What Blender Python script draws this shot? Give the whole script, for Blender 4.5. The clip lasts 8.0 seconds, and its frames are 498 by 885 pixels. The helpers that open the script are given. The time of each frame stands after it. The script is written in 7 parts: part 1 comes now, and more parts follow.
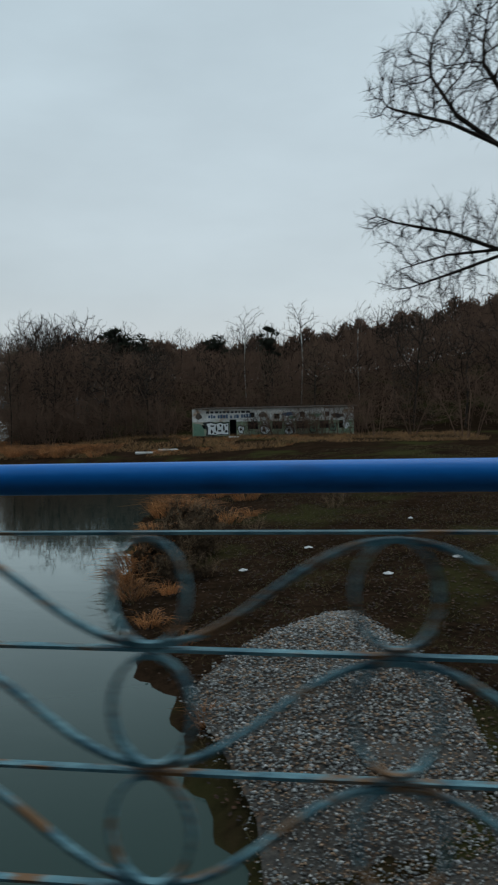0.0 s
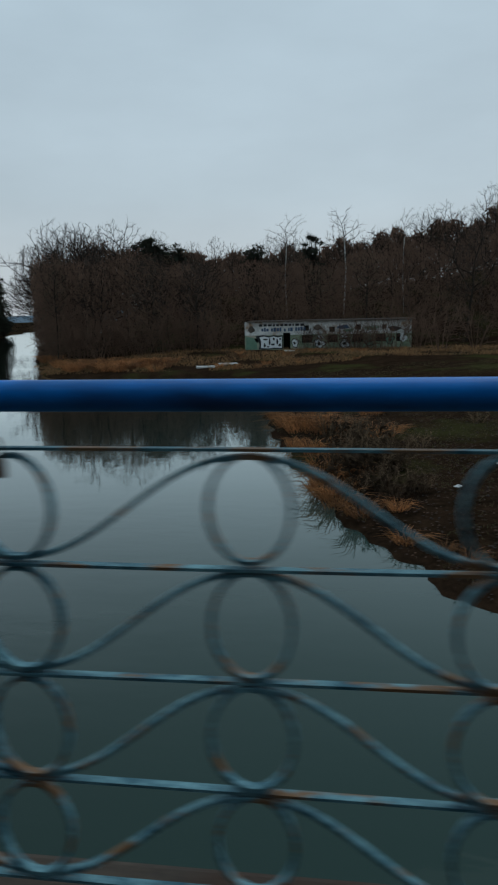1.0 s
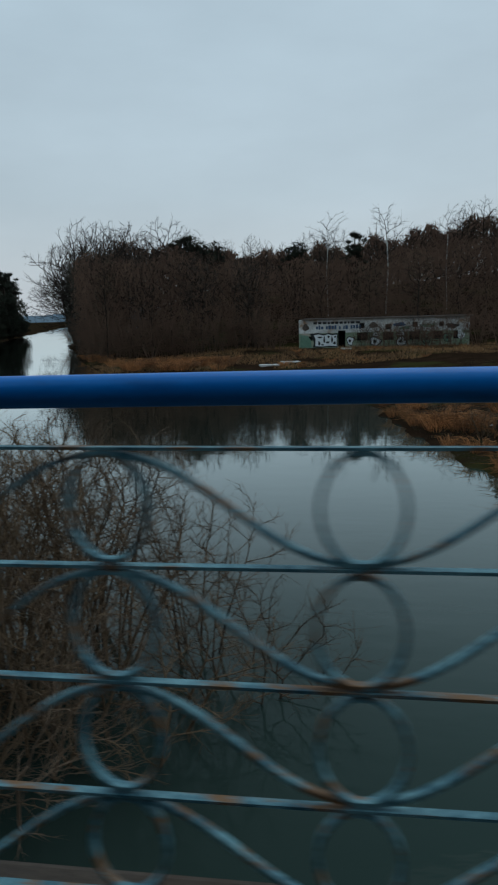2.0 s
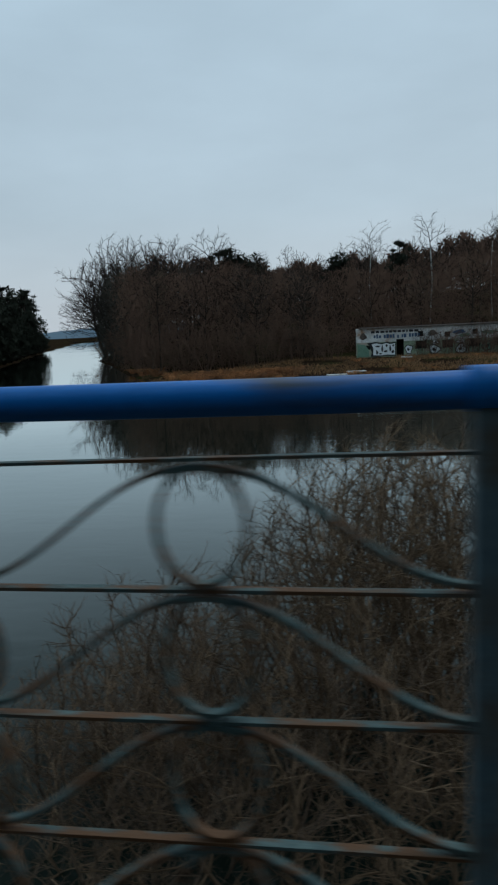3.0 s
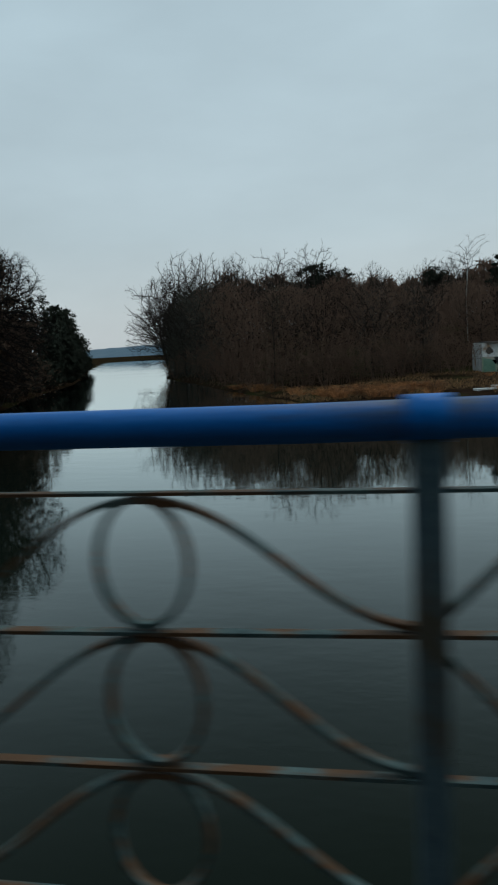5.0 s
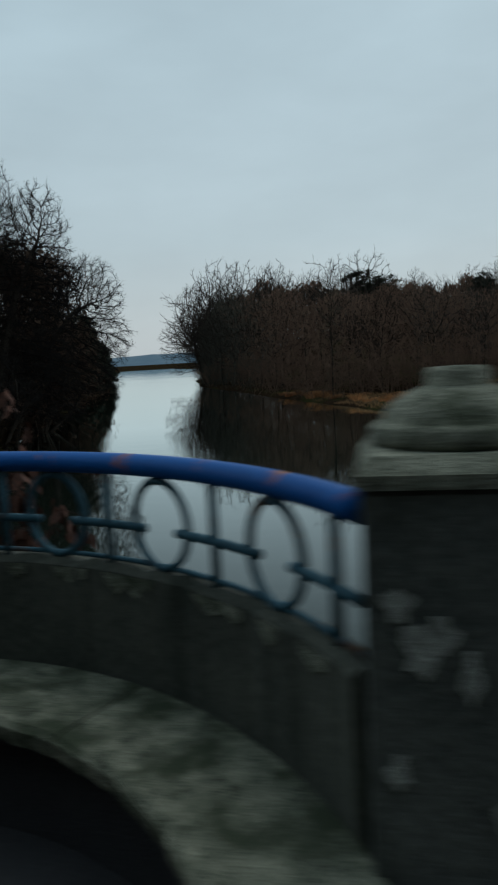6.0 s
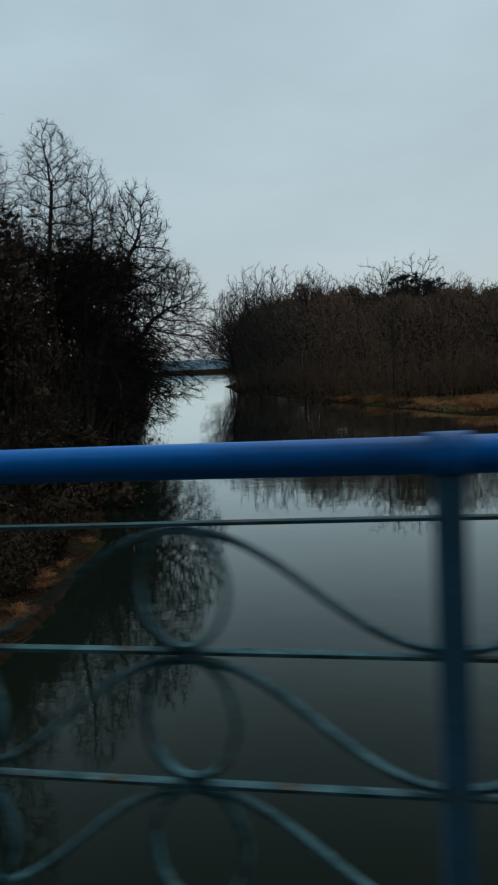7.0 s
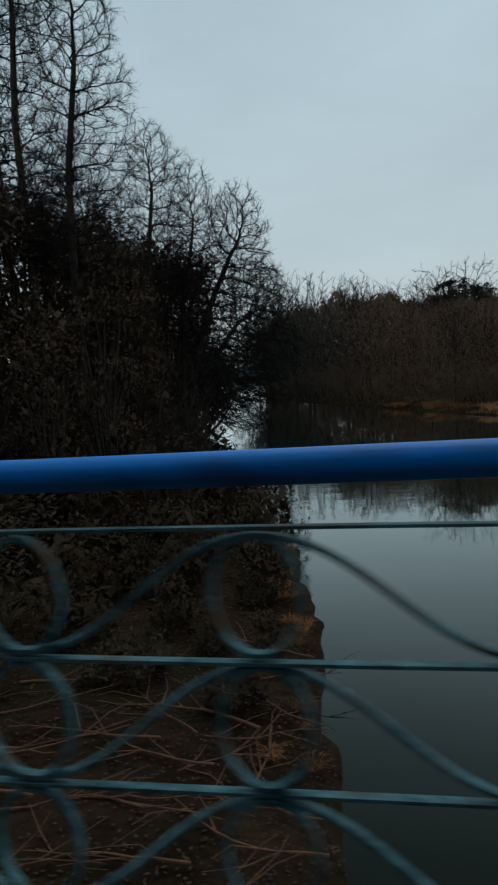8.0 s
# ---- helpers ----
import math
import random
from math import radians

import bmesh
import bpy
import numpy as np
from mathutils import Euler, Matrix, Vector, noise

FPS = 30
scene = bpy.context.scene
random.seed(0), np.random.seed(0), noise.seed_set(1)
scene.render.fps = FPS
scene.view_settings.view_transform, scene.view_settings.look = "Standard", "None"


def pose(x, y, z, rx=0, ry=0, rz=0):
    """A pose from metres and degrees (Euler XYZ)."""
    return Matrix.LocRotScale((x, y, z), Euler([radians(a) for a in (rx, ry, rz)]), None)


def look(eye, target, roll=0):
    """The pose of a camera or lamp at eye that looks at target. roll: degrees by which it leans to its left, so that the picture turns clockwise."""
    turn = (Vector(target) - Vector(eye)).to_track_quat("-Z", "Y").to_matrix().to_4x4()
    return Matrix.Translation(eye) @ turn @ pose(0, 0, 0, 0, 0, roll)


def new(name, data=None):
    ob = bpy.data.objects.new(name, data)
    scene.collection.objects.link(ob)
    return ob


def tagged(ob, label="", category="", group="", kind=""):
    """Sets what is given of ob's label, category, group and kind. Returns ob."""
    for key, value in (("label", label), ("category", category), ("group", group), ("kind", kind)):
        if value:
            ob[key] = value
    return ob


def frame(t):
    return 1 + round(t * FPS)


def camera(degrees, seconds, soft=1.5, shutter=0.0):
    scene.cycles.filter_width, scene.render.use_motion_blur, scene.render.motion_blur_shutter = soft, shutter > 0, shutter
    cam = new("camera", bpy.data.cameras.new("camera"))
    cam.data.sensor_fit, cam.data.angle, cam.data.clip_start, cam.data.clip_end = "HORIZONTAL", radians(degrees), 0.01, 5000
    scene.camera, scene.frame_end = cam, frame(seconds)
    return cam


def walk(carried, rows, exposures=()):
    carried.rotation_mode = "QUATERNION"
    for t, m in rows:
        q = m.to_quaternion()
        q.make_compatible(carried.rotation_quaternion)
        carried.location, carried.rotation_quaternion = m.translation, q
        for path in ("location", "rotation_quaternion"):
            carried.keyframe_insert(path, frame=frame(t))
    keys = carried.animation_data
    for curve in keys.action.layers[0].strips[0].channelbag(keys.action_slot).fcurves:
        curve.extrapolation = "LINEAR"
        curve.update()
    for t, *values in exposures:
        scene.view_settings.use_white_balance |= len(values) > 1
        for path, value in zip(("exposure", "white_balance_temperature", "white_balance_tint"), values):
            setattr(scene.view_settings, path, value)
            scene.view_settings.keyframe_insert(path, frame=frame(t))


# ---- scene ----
cam = camera(38.9, 8.0, soft=2.2, shutter=0.15)
PATH = [
    (0, (0.001, -1.381, 1.315), (-0.331, 1.092, 1.174), -1.23),
    (0.5, (-3.098, -1.406, 1.329), (-3.431, 1.064, 1.135), -1.23),
    (1, (-6.189, -1.353, 1.315), (-6.530, 1.085, 0.875), -1.31),
    (1.5, (-9.280, -1.329, 1.311), (-9.626, 1.105, 0.856), -1.26),
    (3, (-18.561, -1.198, 1.279), (-18.931, 1.242, 0.882), -2.72),
    (3.5, (-21.654, -1.120, 1.285), (-22.036, 1.320, 0.903), -2.97),
    (4, (-24.750, -1.095, 1.296), (-25.127, 1.354, 0.960), -2.75),
    (4.5, (-28.064, -1.107, 1.278), (-28.457, 1.339, 0.946), -2.82),
    (6, (-37.349, -1.136, 1.320), (-37.785, 1.308, 1.025), -3.10),
    (6.5, (-40.434, -1.156, 1.330), (-40.883, 1.288, 1.056), -3.13),
    (7, (-43.517, -1.201, 1.330), (-43.981, 1.241, 1.060), -3.33),
    (7.5, (-46.640, -1.200, 1.326), (-47.118, 1.241, 1.072), -3.87),
    (8, (-49.719, -1.205, 1.325), (-50.206, 1.235, 1.089), -3.58),
]
walk(cam, [(t, look(eye, target, roll)) for t, eye, target, roll in PATH],
     exposures=[(0, 0.16, 6800, 10), (0.3, 0.12, 6500, 10), (0.5, 0.09, 6400, 10), (0.8, 0.0, 6430, 9), (1.5, 0.0, 6450, 8),
                (3.0, 0.0, 6200, 7.5), (4.0, 0.0, 6250, 7), (4.5, 0.0, 6530, 5), (8.0, 0.0, 6530, 5)])

# ---------------------------------------------------------------- sky and light
SUN_EL, SUN_AZ = radians(62), radians(20)
world = bpy.data.worlds.new("overcast_sky")
scene.world = world
world.use_nodes = True


def build_sky(nt):
    nt.nodes.clear()
    N, L = nt.nodes.new, nt.links.new
    out, bg = N("ShaderNodeOutputWorld"), N("ShaderNodeBackground")
    sky = N("ShaderNodeTexSky")
    sky.sky_type, sky.sun_disc = "NISHITA", False
    sky.sun_elevation, sky.sun_rotation = SUN_EL, SUN_AZ
    sky.dust_density, sky.air_density = 3.0, 1.0
    co = N("ShaderNodeTexCoord")
    sep = N("ShaderNodeSeparateXYZ")
    L(co.outputs["Generated"], sep.inputs[0])
    ramp = N("ShaderNodeValToRGB")
    el = ramp.color_ramp.elements
    el[0].position, el[0].color = 0.0, (0.52, 0.56, 0.60, 1)
    el[1].position, el[1].color = 0.75, (0.400, 0.545, 0.640, 1)
    mid = ramp.color_ramp.elements.new(0.16)
    mid.color = (0.455, 0.545, 0.605, 1)
    L(sep.outputs["Z"], ramp.inputs[0])
    mp = N("ShaderNodeMapping")
    mp.inputs["Scale"].default_value = (1.6, 1.6, 4.5)
    L(co.outputs["Generated"], mp.inputs[0])
    cloud = N("ShaderNodeTexNoise")
    cloud.inputs["Scale"].default_value, cloud.inputs["Detail"].default_value = 2.2, 5.0
    L(mp.outputs[0], cloud.inputs["Vector"])
    rg = N("ShaderNodeMapRange")
    rg.inputs["From Min"].default_value, rg.inputs["From Max"].default_value = 0.3, 0.7
    rg.inputs["To Min"].default_value, rg.inputs["To Max"].default_value = 0.93, 1.06
    L(cloud.outputs["Fac"], rg.inputs["Value"])
    mul = N("ShaderNodeVectorMath")
    mul.operation = "SCALE"
    L(ramp.outputs[0], mul.inputs[0])
    L(rg.outputs[0], mul.inputs["Scale"])
    dim = N("ShaderNodeVectorMath")
    dim.operation = "SCALE"
    dim.inputs["Scale"].default_value = 0.012
    L(sky.outputs[0], dim.inputs[0])
    add = N("ShaderNodeVectorMath")
    add.operation = "ADD"
    L(mul.outputs[0], add.inputs[0])
    L(dim.outputs[0], add.inputs[1])
    L(add.outputs[0], bg.inputs["Color"])
    bg.inputs["Strength"].default_value = 0.93
    L(bg.outputs[0], out.inputs[0])


build_sky(world.node_tree)
sun_data = bpy.data.lights.new("sun", "SUN")
sun_data.energy, sun_data.angle, sun_data.color = 0.5, radians(50), (1.0, 0.97, 0.93)
sun = new("sun", sun_data)
sun.matrix_world = look((0, 40, 60), (-8, 24, 25))

# ---------------------------------------------------------------- materials
WATER = -4.21


def material(name, low, high, scale=4.0, fine=40.0, rough=0.8, bump=0.3, metal=0.0, stretch=(1, 1, 1), edge=(0.35, 0.68),
             third=None, third_at=(0.58, 0.66), third_scale=1.5, per_object=0.0, spec=0.4, bump_dist=0.02, third_stretch=(1, 1, 1)):
    """Two colours mixed by noise at two scales, a third in patches, and relief."""
    m = bpy.data.materials.new(name)
    m.use_nodes = True
    nt = m.node_tree
    N, L = nt.nodes.new, nt.links.new
    bsdf = nt.nodes["Principled BSDF"]
    geo = N("ShaderNodeNewGeometry")
    mp = N("ShaderNodeMapping")
    mp.inputs["Scale"].default_value = stretch
    L(geo.outputs["Position"], mp.inputs[0])

    def tex(sc, detail, source):
        n = N("ShaderNodeTexNoise")
        n.inputs["Scale"].default_value, n.inputs["Detail"].default_value = sc, detail
        n.inputs["Roughness"].default_value = 0.6
        L(source.outputs[0], n.inputs["Vector"])
        return n
    big, small = tex(scale, 4, mp), tex(fine, 3, mp)
    ad = N("ShaderNodeMath")
    ad.operation = "MULTIPLY_ADD"
    ad.inputs[1].default_value = 0.45
    L(small.outputs["Fac"], ad.inputs[0])
    sc2 = N("ShaderNodeMath")
    sc2.operation = "MULTIPLY"
    sc2.inputs[1].default_value = 0.55
    L(big.outputs["Fac"], sc2.inputs[0])
    L(sc2.outputs[0], ad.inputs[2])
    ramp = N("ShaderNodeValToRGB")
    ramp.color_ramp.elements[0].position, ramp.color_ramp.elements[0].color = edge[0], (*low, 1)
    ramp.color_ramp.elements[1].position, ramp.color_ramp.elements[1].color = edge[1], (*high, 1)
    L(ad.outputs[0], ramp.inputs[0])
    colour = ramp.outputs[0]
    if third is not None:
        mp3 = N("ShaderNodeMapping")
        mp3.inputs["Scale"].default_value = third_stretch
        mp3.inputs["Location"].default_value = (3.7, 1.3, 9.1)
        L(geo.outputs["Position"], mp3.inputs[0])
        patch = tex(third_scale, 6, mp3)
        pr = N("ShaderNodeMapRange")
        pr.inputs["From Min"].default_value, pr.inputs["From Max"].default_value = third_at
        L(patch.outputs["Fac"], pr.inputs["Value"])
        mx = N("ShaderNodeMix")
        mx.data_type = "RGBA"
        L(pr.outputs[0], mx.inputs["Factor"])
        L(colour, mx.inputs["A"])
        mx.inputs["B"].default_value = (*third, 1)
        colour = mx.outputs["Result"]
    if per_object:
        info = N("ShaderNodeObjectInfo")
        hr = N("ShaderNodeMapRange")
        hr.inputs["To Min"].default_value, hr.inputs["To Max"].default_value = 1 - per_object, 1 + per_object
        L(info.outputs["Random"], hr.inputs["Value"])
        vm = N("ShaderNodeVectorMath")
        vm.operation = "SCALE"
        L(colour, vm.inputs[0])
        L(hr.outputs[0], vm.inputs["Scale"])
        colour = vm.outputs[0]
    L(colour, bsdf.inputs["Base Color"])
    bsdf.inputs["Roughness"].default_value = rough
    bsdf.inputs["Metallic"].default_value = metal
    bsdf.inputs["Specular IOR Level"].default_value = spec
    if bump:
        b = N("ShaderNodeBump")
        b.inputs["Strength"].default_value, b.inputs["Distance"].default_value = bump, bump_dist
        L(ad.outputs[0], b.inputs["Height"])
        L(b.outputs[0], bsdf.inputs["Normal"])
    return m


def water_material():
    m = bpy.data.materials.new("river_water")
    m.use_nodes = True
    nt = m.node_tree
    N, L = nt.nodes.new, nt.links.new
    bsdf = nt.nodes["Principled BSDF"]
    bsdf.inputs["Roughness"].default_value = 0.9
    bsdf.inputs["Specular IOR Level"].default_value = 0.0
    gloss, blend = N("ShaderNodeBsdfGlossy"), N("ShaderNodeMixShader")
    gloss.inputs["Roughness"].default_value = 0.03
    gloss.inputs["Color"].default_value = (0.91, 0.985, 0.980, 1)
    facing, power = N("ShaderNodeLayerWeight"), N("ShaderNodeMath")
    facing.inputs["Blend"].default_value = 0.5
    power.operation = "POWER"
    power.inputs[1].default_value = 5.6
    L(facing.outputs["Facing"], power.inputs[0])
    gain = N("ShaderNodeMath")
    gain.operation, gain.use_clamp = "MULTIPLY", True
    gain.inputs[1].default_value = 1.68
    L(power.outputs[0], gain.inputs[0])
    L(gain.outputs[0], blend.inputs[0])
    L(bsdf.outputs[0], blend.inputs[1])
    L(gloss.outputs[0], blend.inputs[2])
    L(blend.outputs[0], nt.nodes["Material Output"].inputs["Surface"])
    geo = N("ShaderNodeNewGeometry")
    mp = N("ShaderNodeMapping")
    mp.inputs["Scale"].default_value = (0.5, 1.0, 1)
    mp.inputs["Rotation"].default_value = (0, 0, 0.25)
    L(geo.outputs["Position"], mp.inputs[0])
    # silt in the shallows beside the gravel bank
    sep = N("ShaderNodeSeparateXYZ")
    L(geo.outputs["Position"], sep.inputs[0])
    silt = N("ShaderNodeMapRange")
    silt.interpolation_type = "SMOOTHSTEP"
    silt.inputs["From Min"].default_value, silt.inputs["From Max"].default_value = -25.0, -4.0
    L(sep.outputs["X"], silt.inputs["Value"])
    tone = N("ShaderNodeMix")
    tone.data_type = "RGBA"
    tone.inputs["A"].default_value, tone.inputs["B"].default_value = (0.0080, 0.0118, 0.0082, 1), (0.031, 0.0545, 0.0490, 1)
    L(silt.outputs[0], tone.inputs["Factor"])
    L(tone.outputs["Result"], bsdf.inputs["Base Color"])
    a, b, c = N("ShaderNodeTexNoise"), N("ShaderNodeTexNoise"), N("ShaderNodeTexNoise")
    a.inputs["Scale"].default_value, a.inputs["Detail"].default_value = 1.1, 3
    b.inputs["Scale"].default_value, b.inputs["Detail"].default_value = 5.0, 2
    c.inputs["Scale"].default_value, c.inputs["Detail"].default_value = 0.07, 2
    for n in (a, b, c):
        L(mp.outputs[0], n.inputs["Vector"])
    mixed = N("ShaderNodeMath")
    mixed.operation = "MULTIPLY_ADD"
    mixed.inputs[1].default_value = 0.22
    L(b.outputs["Fac"], mixed.inputs[0])
    L(a.outputs["Fac"], mixed.inputs[2])
    calm = N("ShaderNodeMapRange")
    calm.inputs["From Min"].default_value, calm.inputs["From Max"].default_value = 0.4, 0.7
    calm.inputs["To Min"].default_value, calm.inputs["To Max"].default_value = 0.05, 0.26
    L(c.outputs["Fac"], calm.inputs["Value"])
    bp = N("ShaderNodeBump")
    bp.inputs["Distance"].default_value = 0.045
    L(calm.outputs[0], bp.inputs["Strength"])
    L(mixed.outputs[0], bp.inputs["Height"])
    for n in (bsdf, gloss, facing):
        L(bp.outputs[0], n.inputs["Normal"])
    return m


M_WATER = water_material()


def stone_material():
    """Loose stones of mixed greys, browns and a few pale ones, a tone for each stone."""
    m = material("mixed_river_stones", (0.75, 0.75, 0.75), (1.25, 1.25, 1.25), 30, 90, 0.85, 0.2)
    nt = m.node_tree
    N, L = nt.nodes.new, nt.links.new
    bsdf = nt.nodes["Principled BSDF"]
    grain = bsdf.inputs["Base Color"].links[0].from_socket
    geo, ramp, mul = N("ShaderNodeNewGeometry"), N("ShaderNodeValToRGB"), N("ShaderNodeMix")
    ramp.color_ramp.interpolation = "CONSTANT"
    tones = [(0.0, (0.085, 0.080, 0.075)), (0.22, (0.190, 0.120, 0.078)), (0.38, (0.180, 0.190, 0.190)), (0.58, (0.270, 0.270, 0.250)), (0.74, (0.33, 0.22, 0.145)), (0.85, (0.36, 0.37, 0.37)), (0.965, (0.52, 0.51, 0.49))]
    el = ramp.color_ramp.elements
    el[0].color, el[1].position, el[1].color = (*tones[0][1], 1), tones[1][0], (*tones[1][1], 1)
    for at, c in tones[2:]:
        el.new(at).color = (*c, 1)
    L(geo.outputs["Random Per Island"], ramp.inputs[0])
    mul.data_type, mul.blend_type = "RGBA", "MULTIPLY"
    mul.inputs["Factor"].default_value = 1.0
    L(ramp.outputs[0], mul.inputs["A"])
    L(grain, mul.inputs["B"])
    L(mul.outputs["Result"], bsdf.inputs["Base Color"])
    return m


M_STONES = stone_material()
M_RAIL = material("blue_gloss_paint", (0.004, 0.160, 0.54), (0.006, 0.220, 0.68), 2.0, 60, 0.36, 0.10, spec=0.20,
                  third=(0.016, 0.075, 0.22), third_at=(0.53, 0.70), third_scale=6.0, third_stretch=(0.35, 1, 1))
M_RAIL_WORN = material("scuffed_blue_paint", (0.006, 0.130, 0.44), (0.012, 0.185, 0.58), 2.0, 60, 0.42, 0.15, spec=0.25,
                       third=(0.066, 0.068, 0.066), third_at=(0.49, 0.66), third_scale=7.0, third_stretch=(0.25, 1, 1))
M_POST = material("blue_post_paint", (0.042, 0.130, 0.215), (0.070, 0.200, 0.310), 3.0, 60, 0.6, 0.15, spec=0.25,
                  third=(0.085, 0.088, 0.080), third_at=(0.56, 0.66), third_scale=4.0)
M_POST_WORN = material("weathered_grey_blue_paint", (0.075, 0.125, 0.155), (0.140, 0.205, 0.225), 3.0, 60, 0.65, 0.2, spec=0.2,
                       third=(0.110, 0.095, 0.072), third_at=(0.48, 0.62), third_scale=5.0)
# blue of the upright end tubes, darkened for shade on their fronts, with rust patches
M_TUBE_SHADED = material("shaded_blue_paint_with_rust", (0.016, 0.042, 0.085), (0.026, 0.062, 0.120), 3.0, 60, 0.65, 0.15, spec=0.2,
                       third=(0.045, 0.026, 0.018), third_at=(0.46, 0.60), third_scale=4.0)
M_BAR = material("weathered_light_blue_paint", (0.020, 0.088, 0.128), (0.190, 0.385, 0.440), 9.0, 60, 0.6, 0.3, spec=0.2, edge=(0.39, 0.63),
                 third=(0.190, 0.105, 0.052), third_at=(0.52, 0.60), third_scale=14.0, third_stretch=(0.45, 1, 1))
M_BAR_TEAL = material("dull_teal_paint", (0.012, 0.050, 0.066), (0.100, 0.215, 0.240), 9.0, 60, 0.65, 0.3, spec=0.15, edge=(0.40, 0.62),
                      third=(0.080, 0.055, 0.036), third_at=(0.54, 0.64), third_scale=14.0, third_stretch=(0.45, 1, 1))
M_BAR_RUST = material("flaking_blue_paint_over_rust", (0.032, 0.060, 0.064), (0.130, 0.190, 0.180), 8.0, 60, 0.65, 0.5, spec=0.15,
                      third=(0.125, 0.064, 0.032), third_at=(0.45, 0.55), third_scale=20.0, third_stretch=(0.4, 1, 1))
M_RUST = material("rusty_iron", (0.05, 0.018, 0.010), (0.17, 0.06, 0.025), 20, 120, 0.85, 0.5)
M_BRASS = material("tarnished_brass", (0.14, 0.085, 0.035), (0.27, 0.17, 0.075), 20, 90, 0.4, 0.1, metal=0.8)
M_STEEL = material("dull_steel", (0.09, 0.085, 0.08), (0.17, 0.16, 0.15), 20, 90, 0.35, 0.1, metal=0.9)
M_BLACK = material("black_rubber", (0.012, 0.012, 0.013), (0.02, 0.02, 0.02), 20, 90, 0.6, 0.1)
M_STONE = material("weathered_concrete", (0.060, 0.066, 0.060), (0.180, 0.184, 0.164), 3.5, 45, 0.95, 0.7,
                   third=(0.040, 0.044, 0.035), third_at=(0.52, 0.68), third_scale=2.2, bump_dist=0.01)
M_STONE_PALE = material("lime_streaked_concrete", (0.060, 0.064, 0.044), (0.36, 0.355, 0.275), 18, 140, 0.95, 1.0, edge=(0.38, 0.64),
                        third=(0.058, 0.068, 0.040), third_at=(0.50, 0.64), third_scale=9.0, bump_dist=0.018)
M_WALLSTONE = material("damp_dark_concrete", (0.044, 0.047, 0.038), (0.120, 0.118, 0.094), 3.5, 45, 0.95, 0.7,
                       third=(0.026, 0.030, 0.022), third_at=(0.50, 0.66), third_scale=3.0, third_stretch=(1, 1, 0.3), bump_dist=0.01)
M_BAYPOST = material("dull_dark_teal_paint", (0.020, 0.062, 0.088), (0.045, 0.120, 0.160), 4.0, 60, 0.6, 0.15, spec=0.2,
                     third=(0.085, 0.045, 0.028), third_at=(0.58, 0.66), third_scale=6.0)
M_LIME = material("lime_stain", (0.20, 0.205, 0.18), (0.52, 0.52, 0.47), 30, 160, 0.95, 0.4, edge=(0.36, 0.62))
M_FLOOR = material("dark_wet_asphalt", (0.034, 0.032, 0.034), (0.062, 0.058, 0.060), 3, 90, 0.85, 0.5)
# dark tone of the added wall that blocks the southern sky light
M_BLOCKER = material("light_blocker_dark", (0.022, 0.022, 0.022), (0.042, 0.040, 0.038), 3, 60, 0.9, 0.4)
M_DECK = material("worn_deck_concrete", (0.040, 0.032, 0.026), (0.085, 0.066, 0.050), 3, 50, 0.9, 0.5,
                  third=(0.05, 0.03, 0.02), third_at=(0.5, 0.62))
M_SHEET = material("weathered_blue_sheet_steel", (0.150, 0.290, 0.430), (0.230, 0.400, 0.570), 2.2, 40, 0.55, 0.15, spec=0.25,
                   third=(0.165, 0.195, 0.180), third_at=(0.48, 0.66), third_scale=4.0)
M_FRAME = material("grimy_dark_steel", (0.090, 0.100, 0.105), (0.17, 0.155, 0.130), 5, 60, 0.7, 0.2)
M_SHEET_TOP = material("rusted_flange", (0.040, 0.025, 0.020), (0.120, 0.075, 0.058), 9, 60, 0.9, 0.3, spec=0.1)
M_EDGE = material("blue_edge_paint", (0.060, 0.24, 0.53), (0.090, 0.32, 0.64), 3, 50, 0.6, 0.1, spec=0.2)
M_WHITE = material("white_sticker", (0.80, 0.82, 0.82), (0.88, 0.89, 0.89), 15, 90, 0.5, 0.05)
M_GREYP = material("grey_print", (0.10, 0.11, 0.12), (0.16, 0.17, 0.18), 15, 90, 0.6, 0.0)
M_ORANGE = material("orange_print", (0.4, 0.12, 0.03), (0.5, 0.18, 0.05), 15, 90, 0.5, 0.05)
M_BARK = material("dark_bark", (0.022, 0.018, 0.015), (0.060, 0.047, 0.037), 1.4, 14, 1.0, 0.6, per_object=0.3, spec=0.05)
M_TWIG = material("twig_bark", (0.022, 0.018, 0.016), (0.042, 0.033, 0.027), 0.9, 9, 1.0, 0.0, per_object=0.2, spec=0.02)
M_BRANCHLET = material("near_black_twigs", (0.012, 0.011, 0.011), (0.024, 0.020, 0.018), 0.9, 9, 1.0, 0.0, spec=0.02)
M_TWIG_RED = material("reddish_twigs", (0.104, 0.062, 0.044), (0.154, 0.094, 0.066), 0.10, 1.2, 1.0, 0.0, per_object=0.15, spec=0.02)
M_TWIG_OLIVE = material("olive_brown_twigs", (0.082, 0.062, 0.042), (0.126, 0.094, 0.063), 0.10, 1.2, 1.0, 0.0, spec=0.02)
M_TWIG_DUSK = material("dusky_twigs", (0.058, 0.045, 0.036), (0.090, 0.069, 0.055), 0.10, 1.2, 1.0, 0.0, spec=0.02)
M_TWIG_WARM = material("brown_twigs", (0.100, 0.068, 0.042), (0.215, 0.145, 0.092), 0.8, 9, 1.0, 0.0, per_object=0.25, spec=0.03)
M_TWIG_DIM = material("dull_brown_twigs", (0.070, 0.050, 0.036), (0.160, 0.112, 0.078), 0.8, 9, 1.0, 0.0, per_object=0.25, spec=0.03)
